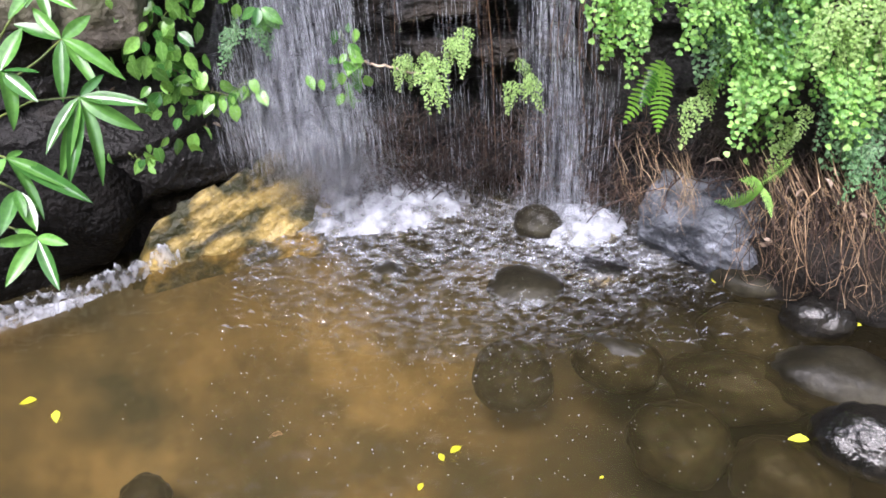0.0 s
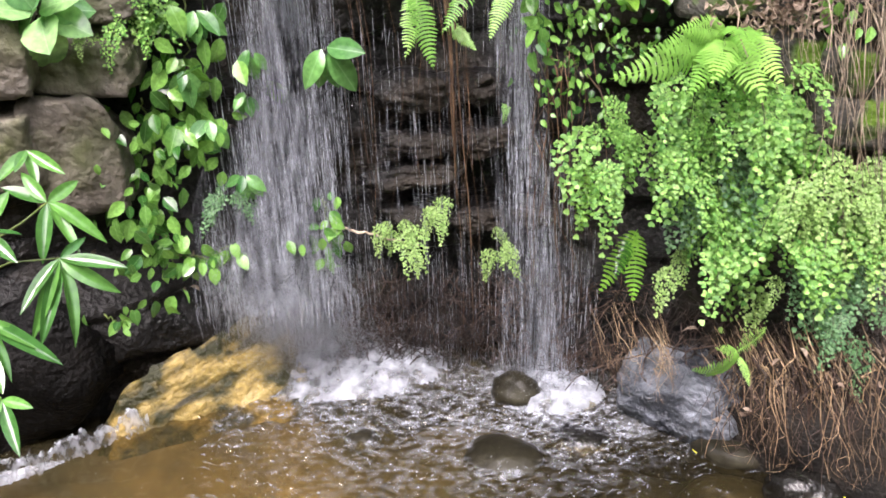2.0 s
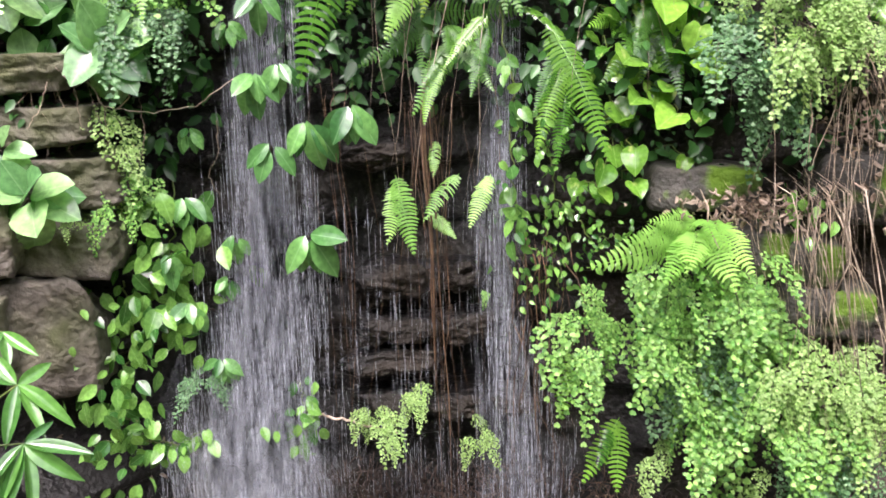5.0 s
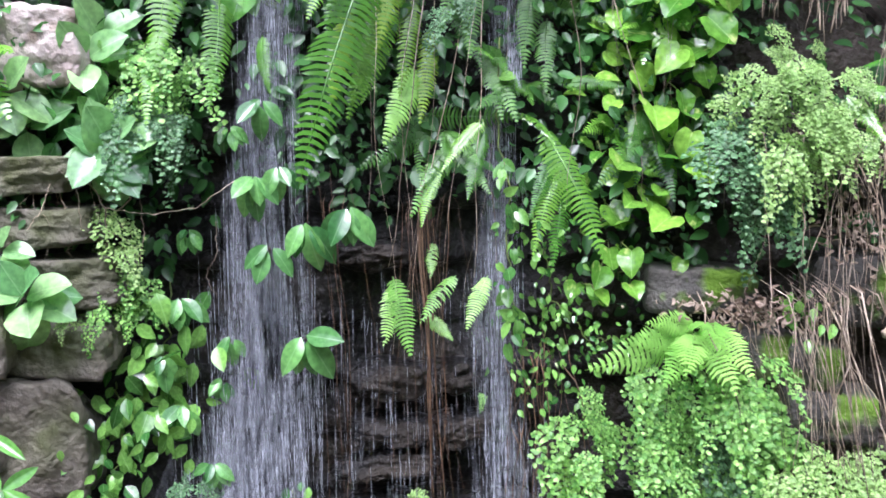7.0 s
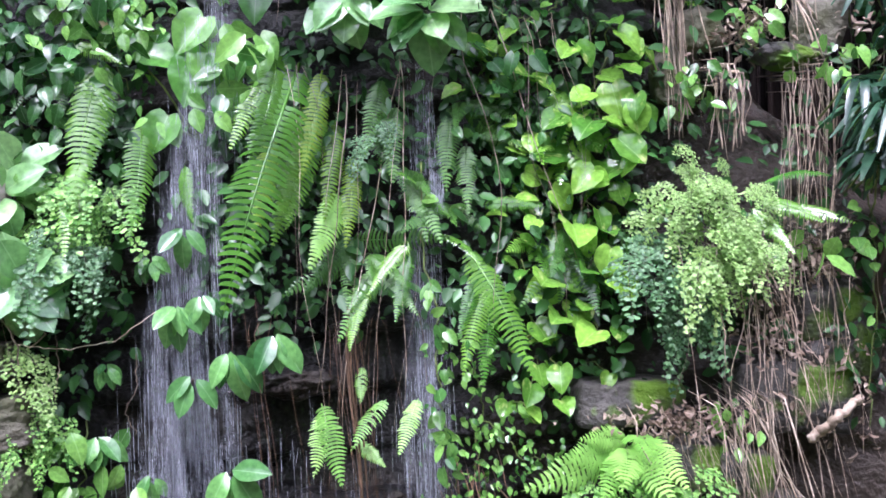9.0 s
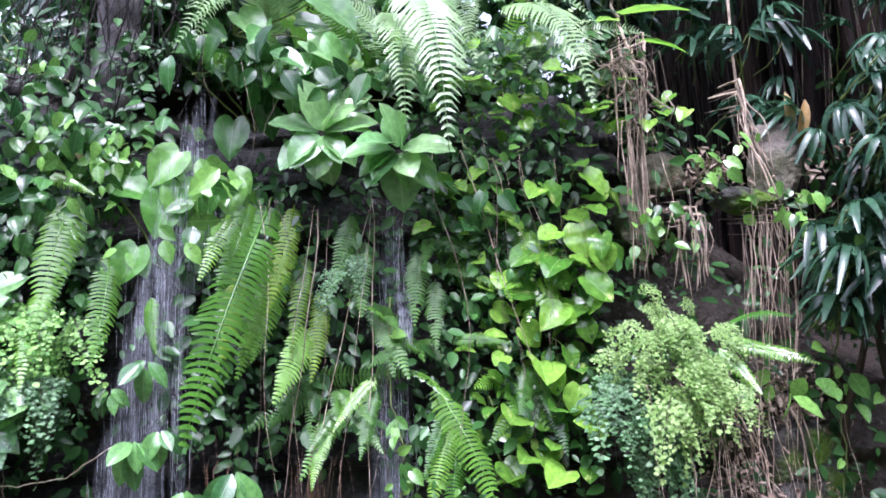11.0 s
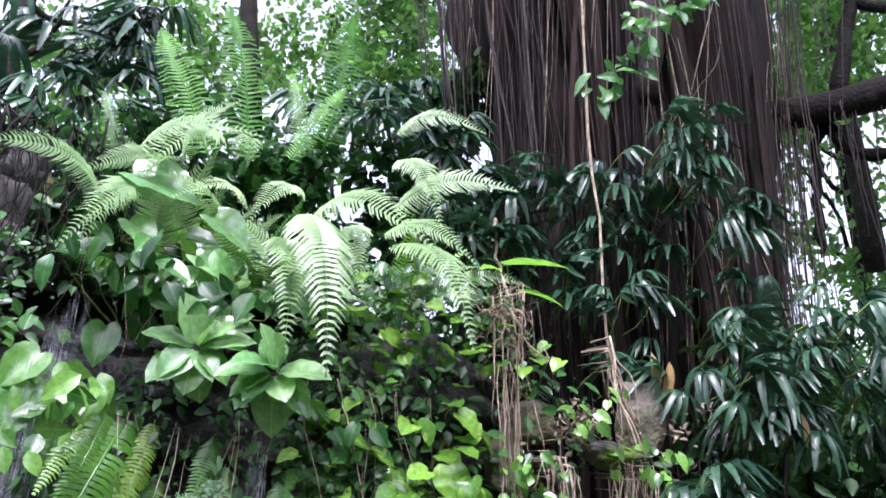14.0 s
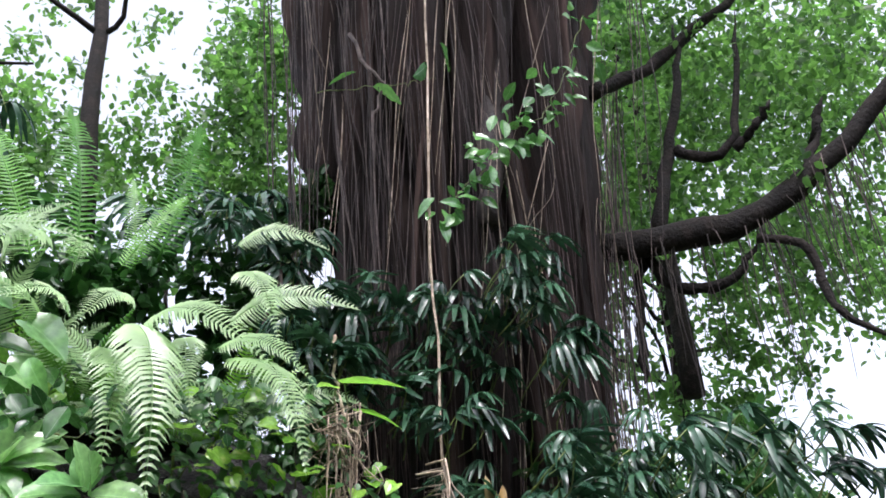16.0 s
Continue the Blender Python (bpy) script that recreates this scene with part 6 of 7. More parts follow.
def build_fig():
    rng = np.random.default_rng(5)
    base = Vector((TREE.x, TREE.y, 2.0))
    root = thing("fig_tree", base, "huge fig tree with a fluted trunk and curtains of hanging roots", "tree")
    rows, cols = 60, 480
    v = []
    for j in range(rows):
        z = 6.4 * j / (rows - 1)
        flare = tree_flare(z)
        for i in range(cols):
            a = 6.283 * i / cols
            c = Vector((math.cos(a) * 2.6, math.sin(a) * 2.6, z * 0.22))
            r = TREE_R * flare * (1 + 0.14 * noise.noise(c) + 0.30 * abs(noise.noise(c * 2.2)) + 0.18 * abs(noise.noise(c * 4.6)) + 0.03 * noise.noise(Vector((c.x * 5, c.y * 5, z * 0.8))))
            gap = noise.noise(Vector((math.cos(a) * 2.1, math.sin(a) * 2.1, z * 0.16 + 4)))
            r *= 1 - 0.34 * math.exp(-(gap / 0.07) ** 2)
            ridge = abs(noise.noise(Vector((math.cos(a) * 11, math.sin(a) * 11, z * 0.35))))
            fine = abs(noise.noise(Vector((math.cos(a) * 27, math.sin(a) * 27, z * 0.7 + 9))))
            r *= 1 - 0.10 * (0.4 - ridge) - 0.045 * (0.4 - fine)
            v.append((math.cos(a) * r, math.sin(a) * r, z - 0.3))
    f = [(j * cols + i, j * cols + (i + 1) % cols, (j + 1) * cols + (i + 1) % cols, (j + 1) * cols + i) for j in range(rows - 1) for i in range(cols)]
    trunk = put("trunk", mesh_of("trunk", v, f, BARK), None, root)

    def hang(n, a0, a1, z0, z1, r0, r1, mat, name, lo=(0.9, 2.2), near=(1.08, 1.28), bunch=6, lean=0.10):
        done = 0
        while done < n:
            mid, tilt, depth = rng.uniform(a0, a1), rng.normal(0, lean), rng.uniform(*near)
            high = rng.uniform(z0, z1)
            for _ in range(int(rng.integers(1, bunch + 1))):
                done += 1
                a = mid + rng.normal(0, 0.05)
                top = high + rng.normal(0, 0.3)
                ln = rng.uniform(*lo)
                k = TREE_R * (depth + rng.normal(0, 0.02))
                b = a + tilt + rng.normal(0, 0.03)
                low = max(0.0, top - ln)
                k0 = k * tree_flare(top) * 1.06
                k1 = k * (0.7 * tree_flare(low) + 0.3 * tree_flare(top)) * 1.06 + 0.02
                p = (math.cos(a) * k0, math.sin(a) * k0, top)
                q = (math.cos(b) * k1, math.sin(b) * k1, low)
                s = Soup()
                pts = wander(p, q, 12, rng.uniform(0.006, 0.03), rng)
                thick = np.linspace(rng.uniform(r0, r1), r0 * 0.6, 12)
                thick[:2] *= (0.1, 0.6)
                s.add(*tube(pts, thick, 4))
                put(name, s.mesh(name, mat), None, trunk)

    hang(210, 3.3, 6.2, 2.0, 5.9, 0.002, 0.006, ROOT_DUSK, "hanging_root", (1.0, 3.2), (0.95, 1.2), 9)
    hang(70, 3.3, 6.0, 2.0, 5.9, 0.002, 0.004, ROOT_GREY, "hanging_root", (1.4, 3.6), (1.05, 1.3), 5, 0.18)
    hang(40, 3.3, 6.0, 1.8, 5.6, 0.002, 0.0045, ROOT_PALE, "hanging_root", (0.8, 2.8), (1.15, 1.3), 4, 0.24)
    hang(26, 3.2, 6.2, 2.2, 6.0, 0.02, 0.07, BARK, "fused_root", (2.0, 4.5), (0.92, 1.1), 2)
    hang(60, 3.0, 3.9, 3.4, 6.0, 0.003, 0.007, ROOT_GREY, "hanging_root", (1.2, 3.0), (1.15, 1.5), 6, 0.06)
    hang(40, 5.4, 6.4, 3.2, 6.0, 0.003, 0.008, ROOT_GREY, "hanging_root", (1.2, 3.6), (1.15, 1.4), 6, 0.06)

    def limb(path, r0, r1, name="limb", mat=DARK_BARK, steps=14):
        pts = np.array(path, float).reshape(-1, 3)
        u = np.linspace(0, 1, steps)
        seg = np.linspace(0, 1, len(pts))
        line = np.stack([np.interp(u, seg, pts[:, k]) for k in range(3)], 1)
        for _ in range(2):
            line[1:-1] = (line[:-2] + 2 * line[1:-1] + line[2:]) / 4
        line[1:-1] += rng.normal(0, 0.012, (steps - 2, 3))
        s = Soup()
        thick = np.linspace(r0, r1, steps) * (1 + 0.10 * rng.normal(0, 1, steps))
        thick[-3:] *= (0.85, 0.6, 0.15)
        s.add(*tube(line - np.array(base), thick, 10))
        put(name, s.mesh(name, mat), None, root)
        return line

    main = limb([3.04, 3.58, 4.95, 3.62, 3.30, 5.04, 4.00, 2.99, 5.01, 4.35, 2.67, 5.38, 4.62, 2.39, 5.63, 4.95, 1.89, 6.24, 5.3, 1.2, 6.9], 0.098, 0.055)
    limb([3.63, 3.37, 5.14, 3.76, 3.30, 5.66, 3.90, 3.13, 6.39, 4.02, 3.14, 7.11], 0.055, 0.02)
    limb([3.82, 3.23, 5.81, 3.97, 3.03, 5.63, 4.07, 2.90, 5.79, 4.14, 2.80, 6.43, 4.20, 2.71, 6.91], 0.04, 0.015)
    limb([4.05, 2.93, 5.68, 4.11, 2.75, 5.79, 4.18, 2.65, 5.96], 0.035, 0.02)
    limb([4.34, 2.68, 5.38, 4.41, 2.57, 5.66, 4.47, 2.46, 5.95], 0.04, 0.028)
    limb([3.31, 3.47, 6.31, 3.73, 3.33, 6.60, 4.08, 3.06, 6.94, 4.46, 2.67, 7.32], 0.06, 0.04)
    limb([3.53, 3.47, 5.04, 3.66, 3.41, 4.78, 3.83, 3.22, 4.64, 3.97, 3.04, 4.75, 4.03, 2.95, 4.92], 0.04, 0.03)
    limb([4.04, 2.95, 4.96, 4.20, 2.71, 4.87, 4.20, 2.71, 4.50, 4.23, 2.66, 4.26, 4.36, 2.45, 4.08], 0.03, 0.02)
    limb([3.53, 3.47, 5.04, 3.52, 3.55, 4.57, 3.48, 3.59, 4.11], 0.035, 0.03)
    limb([2.24, 3.19, 5.86, 2.28, 3.29, 6.28, 2.30, 3.39, 6.97], 0.06, 0.05, mat=ROOT_GREY)
    limb([2.17, 3.18, 4.63, 2.20, 3.16, 5.23, 2.30, 3.15, 6.00, 2.49, 3.13, 6.78], 0.07, 0.05, mat=ROOT_GREY)
    limb([1.43, 3.47, 6.03, 1.54, 3.36, 5.65, 1.63, 3.32, 5.57, 1.53, 3.37, 5.34, 1.56, 3.35, 4.97], 0.012, 0.008, "creeping_root", ROOT_GREY)
    # thin roots that hang from the limbs
    for i in range(110):
        p = main[rng.integers(1, 12)] + rng.normal(0, 0.05, 3)
        s = Soup()
        q = p + np.array([rng.normal(0, 0.05), rng.normal(0, 0.05), -rng.uniform(0.3, 1.6)])
        s.add(*tube(wander(p, q, 7, 0.02, rng) - np.array(base), np.linspace(0.005, 0.002, 7), 3))
        put("hanging_root", s.mesh("hanging_root", ROOT_GREY), None, root)
    crown = Soup()
    leaf_cloud(crown, rng, [(4.68, 3.08, 7.25, 1.0, 0.9, 0.9, 1300), (5.17, 2.63, 6.81, 1.0, 0.9, 0.9, 1200), (5.08, 3.19, 5.42, 1.0, 0.8, 0.6, 1200), (4.48, 3.68, 7.31, 0.7, 0.6, 0.8, 900)], 0.07, 0.33)
    # unseen leaves overhead, added to shade the trunk and the wall
    leaf_cloud(crown, rng, [(TREE.x + dx, TREE.y + dy, 9.2 + dz, 1.6, 1.4, 0.8, 1500) for dx, dy, dz in ((-2.2, -1.0, 0.2), (-0.6, -2.2, 0.4), (1.0, -2.0, 0.5), (0.0, 0.3, 0.8), (2.4, -0.6, 0.6))], 0.17)
    put("crown", crown.mesh("crown", LEAF_CANOPY), Matrix.Translation(-base), root)


def small_leaf(s, p, y, x, z, l, w):
    """One small oval leaf, folded along its rib."""
    up = z * l * 0.07
    s.add([p, p + y * l * 0.22 + x * w * 0.8 + up, p + y * l * 0.55 + x * w * 0.9 + up, p + y * l * 0.85 + x * w * 0.4 + up * 0.5, p + y * l - z * l * 0.05,
           p + y * l * 0.85 - x * w * 0.4 + up * 0.5, p + y * l * 0.55 - x * w * 0.9 + up, p + y * l * 0.22 - x * w * 0.8 + up, p + y * l * 0.5],
          [(0, 1, 8), (1, 2, 8), (2, 3, 4, 8), (8, 4, 5, 6), (6, 7, 8), (7, 0, 8)])


def leaf_cloud(s, rng, blobs, size, broad=0.27):
    """Leaves scattered in uneven clumps."""
    for cx, cy, cz, rx, ry, rz, n in blobs:
        clumps = [np.array([cx, cy, cz]) + rng.normal(0, 0.5, 3) * [rx, ry, rz] for _ in range(max(6, n // 45))]
        for _ in range(n):
            p = clumps[rng.integers(len(clumps))] + rng.normal(0, 0.12, 3) * [rx, ry, rz]
            y = rng.normal(0, 1, 3)
            y[2] -= 0.6
            y /= np.linalg.norm(y)
            x = np.cross(y, rng.normal(0, 1, 3))
            x /= np.linalg.norm(x) + 1e-6
            z = np.cross(x, y)
            l = size * rng.uniform(0.6, 1.3)
            small_leaf(s, p, y, x, z, l, l * broad)


build_fig()


# the pale vine that hangs in front of the trunk, and leafy sprays on it
def rope(path, r, mat, label, name="hanging_vine", seed=1, sway=0.006):
    rng = np.random.default_rng(seed)
    pts = np.array(path, float).reshape(-1, 3)
    root = thing(name, pts[-1], label, "vine")
    u = np.linspace(0, 1, 24)
    seg = np.linspace(0, 1, len(pts))
    line = np.stack([np.interp(u, seg, pts[:, k]) for k in range(3)], 1)
    line[1:-1] += rng.normal(0, sway, (22, 3))
    stalk(root, line, r, r * 0.8, mat, "strand")
    return root


rope([1.78, 3.13, 7.20, 1.76, 3.09, 6.12, 1.72, 3.05, 4.15, 1.68, 2.96, 3.18, 1.65, 2.86, 3.01, 1.63, 2.70, 2.79], 0.0075, ROOT_PALE, "pale rope-like aerial root in front of the fig trunk")
rope([1.31, 3.24, 3.81, 1.32, 3.24, 3.56, 1.35, 3.12, 3.31], 0.008, ROOT_PALE, "pale bare twig on top of the wall")
vine([2.59, 2.64, 5.96, 2.47, 2.75, 5.49, 2.32, 2.82, 5.18, 2.14, 2.89, 5.08, 2.00, 2.99, 4.87], BROAD, 0.105, 75, 0.085, 51, "green leafy spray hanging on the fig trunk", out=0.05, hang=0.4)
vine([2.03, 2.98, 4.83, 1.90, 3.06, 4.69, 1.84, 3.09, 4.52], BROAD, 0.10, 28, 0.07, 52, "green leafy spray hanging on the fig trunk", out=0.05, hang=0.4)
vine([1.28, 3.58, 5.57, 1.66, 3.31, 5.57, 1.87, 3.19, 5.60], BROAD, 0.2, 4, 0.05, 53, "large dark leaves on the fig trunk", out=0.05, hang=0.1)


# ---- aerial roots down the wall ----
def root_bundle(label, top, bottom, count, spread_top, spread_bottom, radius, mat, seed, sway=0.02, name="aerial_roots"):
    rng = np.random.default_rng(seed)
    a, b = np.array(top, float), np.array(bottom, float)
    root = thing(name, b, label, "roots")
    for _ in range(count):
        k = rng.normal(0, 1)
        p = a + np.array([k * spread_top, rng.normal(0, 0.03), rng.normal(0, 0.04)])
        q = a + (b - a) * rng.uniform(0.55, 1.05) + np.array([k * spread_bottom * 0.8 + rng.normal(0, spread_bottom * 0.5), rng.normal(0, 0.03), 0])
        s = Soup()
        r = radius * (0.3 + 1.2 * rng.random() ** 2)
        line = np.vstack([p + [rng.normal(0, 0.02), 0.16, 0.03], wander(p, q, 12, sway * rng.uniform(0.5, 1.6), rng)])
        s.add(*tube(line - b, np.concatenate([[r * 0.6], np.linspace(r, r * 0.4, 12)]), 4))
        put("root", s.mesh("root", mat), None, root)


root_bundle("brown aerial roots hanging in front of the cave", (0.05, 3.04, 1.83), (0.09, 2.79, 0.35), 7, 0.012, 0.02, 0.0040, ROOT_BROWN, 1, 0.012)
root_bundle("thin brown roots hanging in front of the cave", (0.05, 3.06, 1.79), (0.08, 2.82, 0.40), 16, 0.09, 0.10, 0.0017, ROOT_BROWN, 2, 0.02)
root_bundle("thin brown roots by the main waterfall", (-0.33, 3.05, 1.83), (-0.29, 2.82, 0.42), 7, 0.06, 0.06, 0.0014, ROOT_BROWN, 3, 0.02)
root_bundle("thin brown roots by the narrow waterfall", (0.43, 2.96, 1.23), (0.47, 2.76, 0.28), 18, 0.06, 0.09, 0.0024, ROOT_BROWN, 4, 0.03)
root_bundle("pale roots hanging over the stone blocks", (1.15, 2.63, 1.43), (1.21, 2.52, 0.97), 34, 0.13, 0.14, 0.0017, ROOT_PALE, 5, 0.018)
root_bundle("curtain of pale roots on the stones", (1.44, 2.66, 1.99), (1.40, 2.52, 1.31), 46, 0.12, 0.15, 0.0021, ROOT_PALE, 6, 0.02)
root_bundle("curtain of pale roots on the stones", (1.37, 2.60, 1.51), (1.41, 2.38, 0.46), 42, 0.12, 0.14, 0.0021, ROOT_PALE, 7, 0.02)
root_bundle("bundle of pinkish roots over the ledge", (1.36, 2.80, 2.62), (1.33, 2.74, 2.32), 14, 0.03, 0.03, 0.0050, ROOT_PALE, 8, 0.008)
root_bundle("pale roots between pothos and stones", (1.24, 2.91, 2.99), (1.21, 2.84, 2.36), 16, 0.03, 0.05, 0.0036, ROOT_PALE, 9, 0.012)
root_bundle("grey roots falling from the slab", (1.60, 2.80, 3.04), (1.63, 2.69, 2.63), 14, 0.012, 0.03, 0.0040, ROOT_PALE, 10, 0.012)
root_bundle("grey roots in front of the rounded stone", (1.24, 2.94, 3.32), (1.22, 2.88, 2.58), 18, 0.04, 0.05, 0.0036, ROOT_PALE, 11, 0.015)
root_bundle("brown roots hanging beside the slab", (1.63, 2.72, 2.60), (1.50, 2.61, 1.82), 40, 0.06, 0.07, 0.0025, ROOT_PALE, 12, 0.015)
for cx, cy, cz, dx, dy, dz, n, seed in ((1.04, 2.34, 0.40, 1.05, 2.25, 0.10, 70, 131), (1.16, 2.31, 0.40, 1.16, 2.19, 0.10, 80, 132), (1.31, 2.26, 0.40, 1.29, 2.12, 0.10, 70, 133)):
    root_bundle("dry brown root mat hanging over the earth bank", (cx, cy, cz), (dx, dy - 0.05, dz), n // 2, 0.085, 0.12, 0.0018, ROOT_STRAW, seed, 0.03)
    root_bundle("dark root mat hanging over the earth bank", (cx, cy, cz - 0.03), (dx, dy - 0.03, dz), n // 2, 0.085, 0.12, 0.0022, ROOT_MAT, seed + 50, 0.03)
root_bundle("dry orange tuft of roots on the slate boulder", (0.75, 2.49, 0.34), (0.73, 2.40, 0.26), 34, 0.015, 0.03, 0.0009, ROOT_STRAW, 134, 0.01)
root_bundle("thin roots trailing over the slate boulder", (0.61, 2.63, 0.34), (0.63, 2.48, 0.22), 22, 0.05, 0.05, 0.0010, ROOT_STRAW, 135, 0.02)
root_bundle("thin grey roots by the dry wall", (-1.19, 2.88, 1.93), (-1.17, 2.82, 1.63), 10, 0.14, 0.15, 0.0026, ROOT_PALE, 14, 0.03)
root_bundle("thin hanging roots among the ferns", (0.14, 3.10, 2.71), (-0.01, 2.93, 1.32), 10, 0.16, 0.12, 0.0017, ROOT_PALE, 15, 0.02)
root_bundle("thin hanging roots among the pothos leaves", (0.67, 3.01, 2.87), (0.80, 2.83, 1.61), 9, 0.13, 0.16, 0.0020, ROOT_PALE, 16, 0.02)
root_bundle("pale tangle of roots in the ledge", (1.19, 2.89, 3.22), (1.26, 2.86, 3.01), 24, 0.05, 0.06, 0.0030, ROOT_PALE, 17, 0.04)
root_bundle("dark roots at the head of the main stream", (-0.73, 4.14, 4.06), (-0.74, 3.83, 3.23), 40, 0.20, 0.22, 0.007, DARK_BARK, 18, 0.05)
root_bundle("dark roots hanging over the lip of the wall", (-0.66, 3.30, 3.95), (-0.72, 3.16, 3.05), 46, 0.16, 0.17, 0.005, DARK_BARK, 118, 0.04)
root_bundle("thin pale roots hanging under the crest ferns", (-0.12, 3.08, 3.28), (-0.10, 3.04, 2.85), 9, 0.12, 0.13, 0.0018, ROOT_PALE, 119, 0.02)
root_bundle("dark roots hanging over the lip of the wall", (-0.95, 3.24, 3.75), (-1.00, 3.10, 2.95), 40, 0.14, 0.15, 0.0045, DARK_BARK, 120, 0.04)
root_bundle("pale leaning stump of fused stems above the stream", (-0.83, 4.12, 4.10), (-0.90, 3.90, 3.24), 16, 0.07, 0.08, 0.035, ROOT_GREY, 19, 0.015, "stump")


def build_root_mat():
    """Fine brown roots over the ledge at the foot of the rock face."""
    rng = np.random.default_rng(8)
    s = Soup()
    for _ in range(1500):
        x = rng.uniform(-0.45, 1.75)
        z = rng.uniform(0.10, 0.44)
        y = wall_y(x, z) + 0.02 - ledge_reach(x, z) - rng.uniform(0.06, 0.20)
        ln = rng.uniform(0.06, 0.22)
        end = (x + rng.normal(0, 0.08), y - abs(rng.normal(0.03, 0.03)), max(0.0, z - ln * rng.uniform(0.2, 1)))
        s.add(*tube(wander((x, y, z), end, 5, 0.015, rng), rng.uniform(0.0008, 0.003), 3))
    tagged(put("root_mat", s.mesh("root_mat", ROOT_MAT)), "mat of fine brown roots over the wet ledge", "roots", kind="stuff")


build_root_mat()


# ---- undergrowth that covers the upper wall ----
def build_undergrowth():
    rng = np.random.default_rng(77)
    s = Soup()
    n = 0
    while n < 9800:
        x, z = rng.uniform(-2.6, 2.4), rng.uniform(1.4, 3.5)
        dens = smooth01(1.7, 2.0, z) if -0.85 < x < 0.55 else smooth01(1.2, 2.0, z) * 0.8
        if 1.05 < x < 2.0 and z < 3.15:
            dens *= 0.4
        if x < -0.3 and z > 2.88:
            dens *= 0.7
        elif x < 0.45 and z > 2.88:
            dens *= 0.12
        if in_stream(x, z):
            dens *= 0.08
        elif -0.05 < x < 0.5 and z < 2.9:
            dens *= 0.45
        if rng.random() > dens or z > bank_top(x) + 0.12:
            continue
        n += 1
        p = np.array([x, wall_y(x, z) - rng.uniform(0.02, 0.24), z])
        y = np.array([rng.normal(0, 0.7), -0.4 + rng.normal(0, 0.3), -0.7 + rng.normal(0, 0.5)])
        y /= np.linalg.norm(y)
        nr = np.array([rng.normal(0, 0.4), -1, 0.6 + rng.normal(0, 0.3)])
        xx = np.cross(y, nr)
        xx /= np.linalg.norm(xx)
        zz = np.cross(xx, y)
        l = 0.02 + 0.065 * rng.random() ** 1.6
        w = l * 0.28
        small_leaf(s, p, y, xx, zz, l, w)
    tagged(put("undergrowth", s.mesh("undergrowth", LEAF_SMALL)), "dense dark green small-leaved creepers over the rock", "creepers", kind="stuff")
    s = Soup()
    leaf_cloud(s, rng, [(0.10, 4.10, 4.22, 0.8, 0.3, 0.3, 1500), (1.06, 4.06, 4.20, 0.5, 0.3, 0.4, 1000), (-0.48, 4.07, 3.89, 0.7, 0.3, 0.4, 1200), (0.74, 4.24, 4.01, 0.45, 0.3, 0.3, 1000), (3.02, 3.20, 3.12, 0.9, 0.5, 0.6, 2200), (-0.5, 4.6, 3.75, 0.9, 0.4, 0.3, 1500), (0.4, 4.4, 3.65, 0.9, 0.4, 0.3, 2000), (-2.6, 4.5, 3.3, 0.8, 0.4, 0.5, 700), (-1.39, 5.01, 3.92, 0.7, 0.3, 0.5, 1800), (3.11, 3.52, 2.72, 0.5, 0.3, 0.45, 1300), (-0.57, 4.97, 4.35, 0.6, 0.3, 0.3, 1400), (1.5, 4.1, 3.45, 0.35, 0.15, 0.45, 900), (1.42, 4.0, 3.95, 0.3, 0.15, 0.4, 700), (1.62, 4.7, 5.0, 0.2, 0.15, 0.5, 700), (1.55, 4.6, 4.5, 0.25, 0.15, 0.3, 500), (1.55, 4.32, 5.2, 0.16, 0.12, 0.22, 320), (1.53, 4.19, 5.38, 0.16, 0.12, 0.22, 320), (1.54, 4.42, 5.08, 0.16, 0.12, 0.22, 320)], 0.10)
    tagged(put("undergrowth", s.mesh("undergrowth", LEAF_SMALL)), "dark leafy growth on top of the bank", "shrubs", kind="stuff")


build_undergrowth()


# ---- trees behind ----
def far_tree(base, height, r, blobs, seed, label, size=0.10, head=None):
    rng = np.random.default_rng(seed)
    root = thing("tree", base, label, "tree", "trees behind the bank")
    b = np.array(base, float)
    pts = wander(b, b + [0.05, 0, height] if head is None else np.array(head, float), 10, 0.03, rng)
    stalk(root, pts, r, r * 0.4, DARK_BARK, "trunk", 8)
    for k in range(6):
        p = pts[rng.integers(4, 9)]
        stalk(root, wander(p, p + np.array([rng.normal(0, 1.0), rng.normal(0, 0.6), rng.uniform(0.2, 0.9)]), 7, 0.06, rng), r * 0.35, r * 0.1, DARK_BARK, "limb", 6)
    s = Soup()
    leaf_cloud(s, rng, blobs, size, 0.32)
    put("crown", s.mesh("crown", LEAF_CANOPY), Matrix.Translation(-Vector(base)), root)


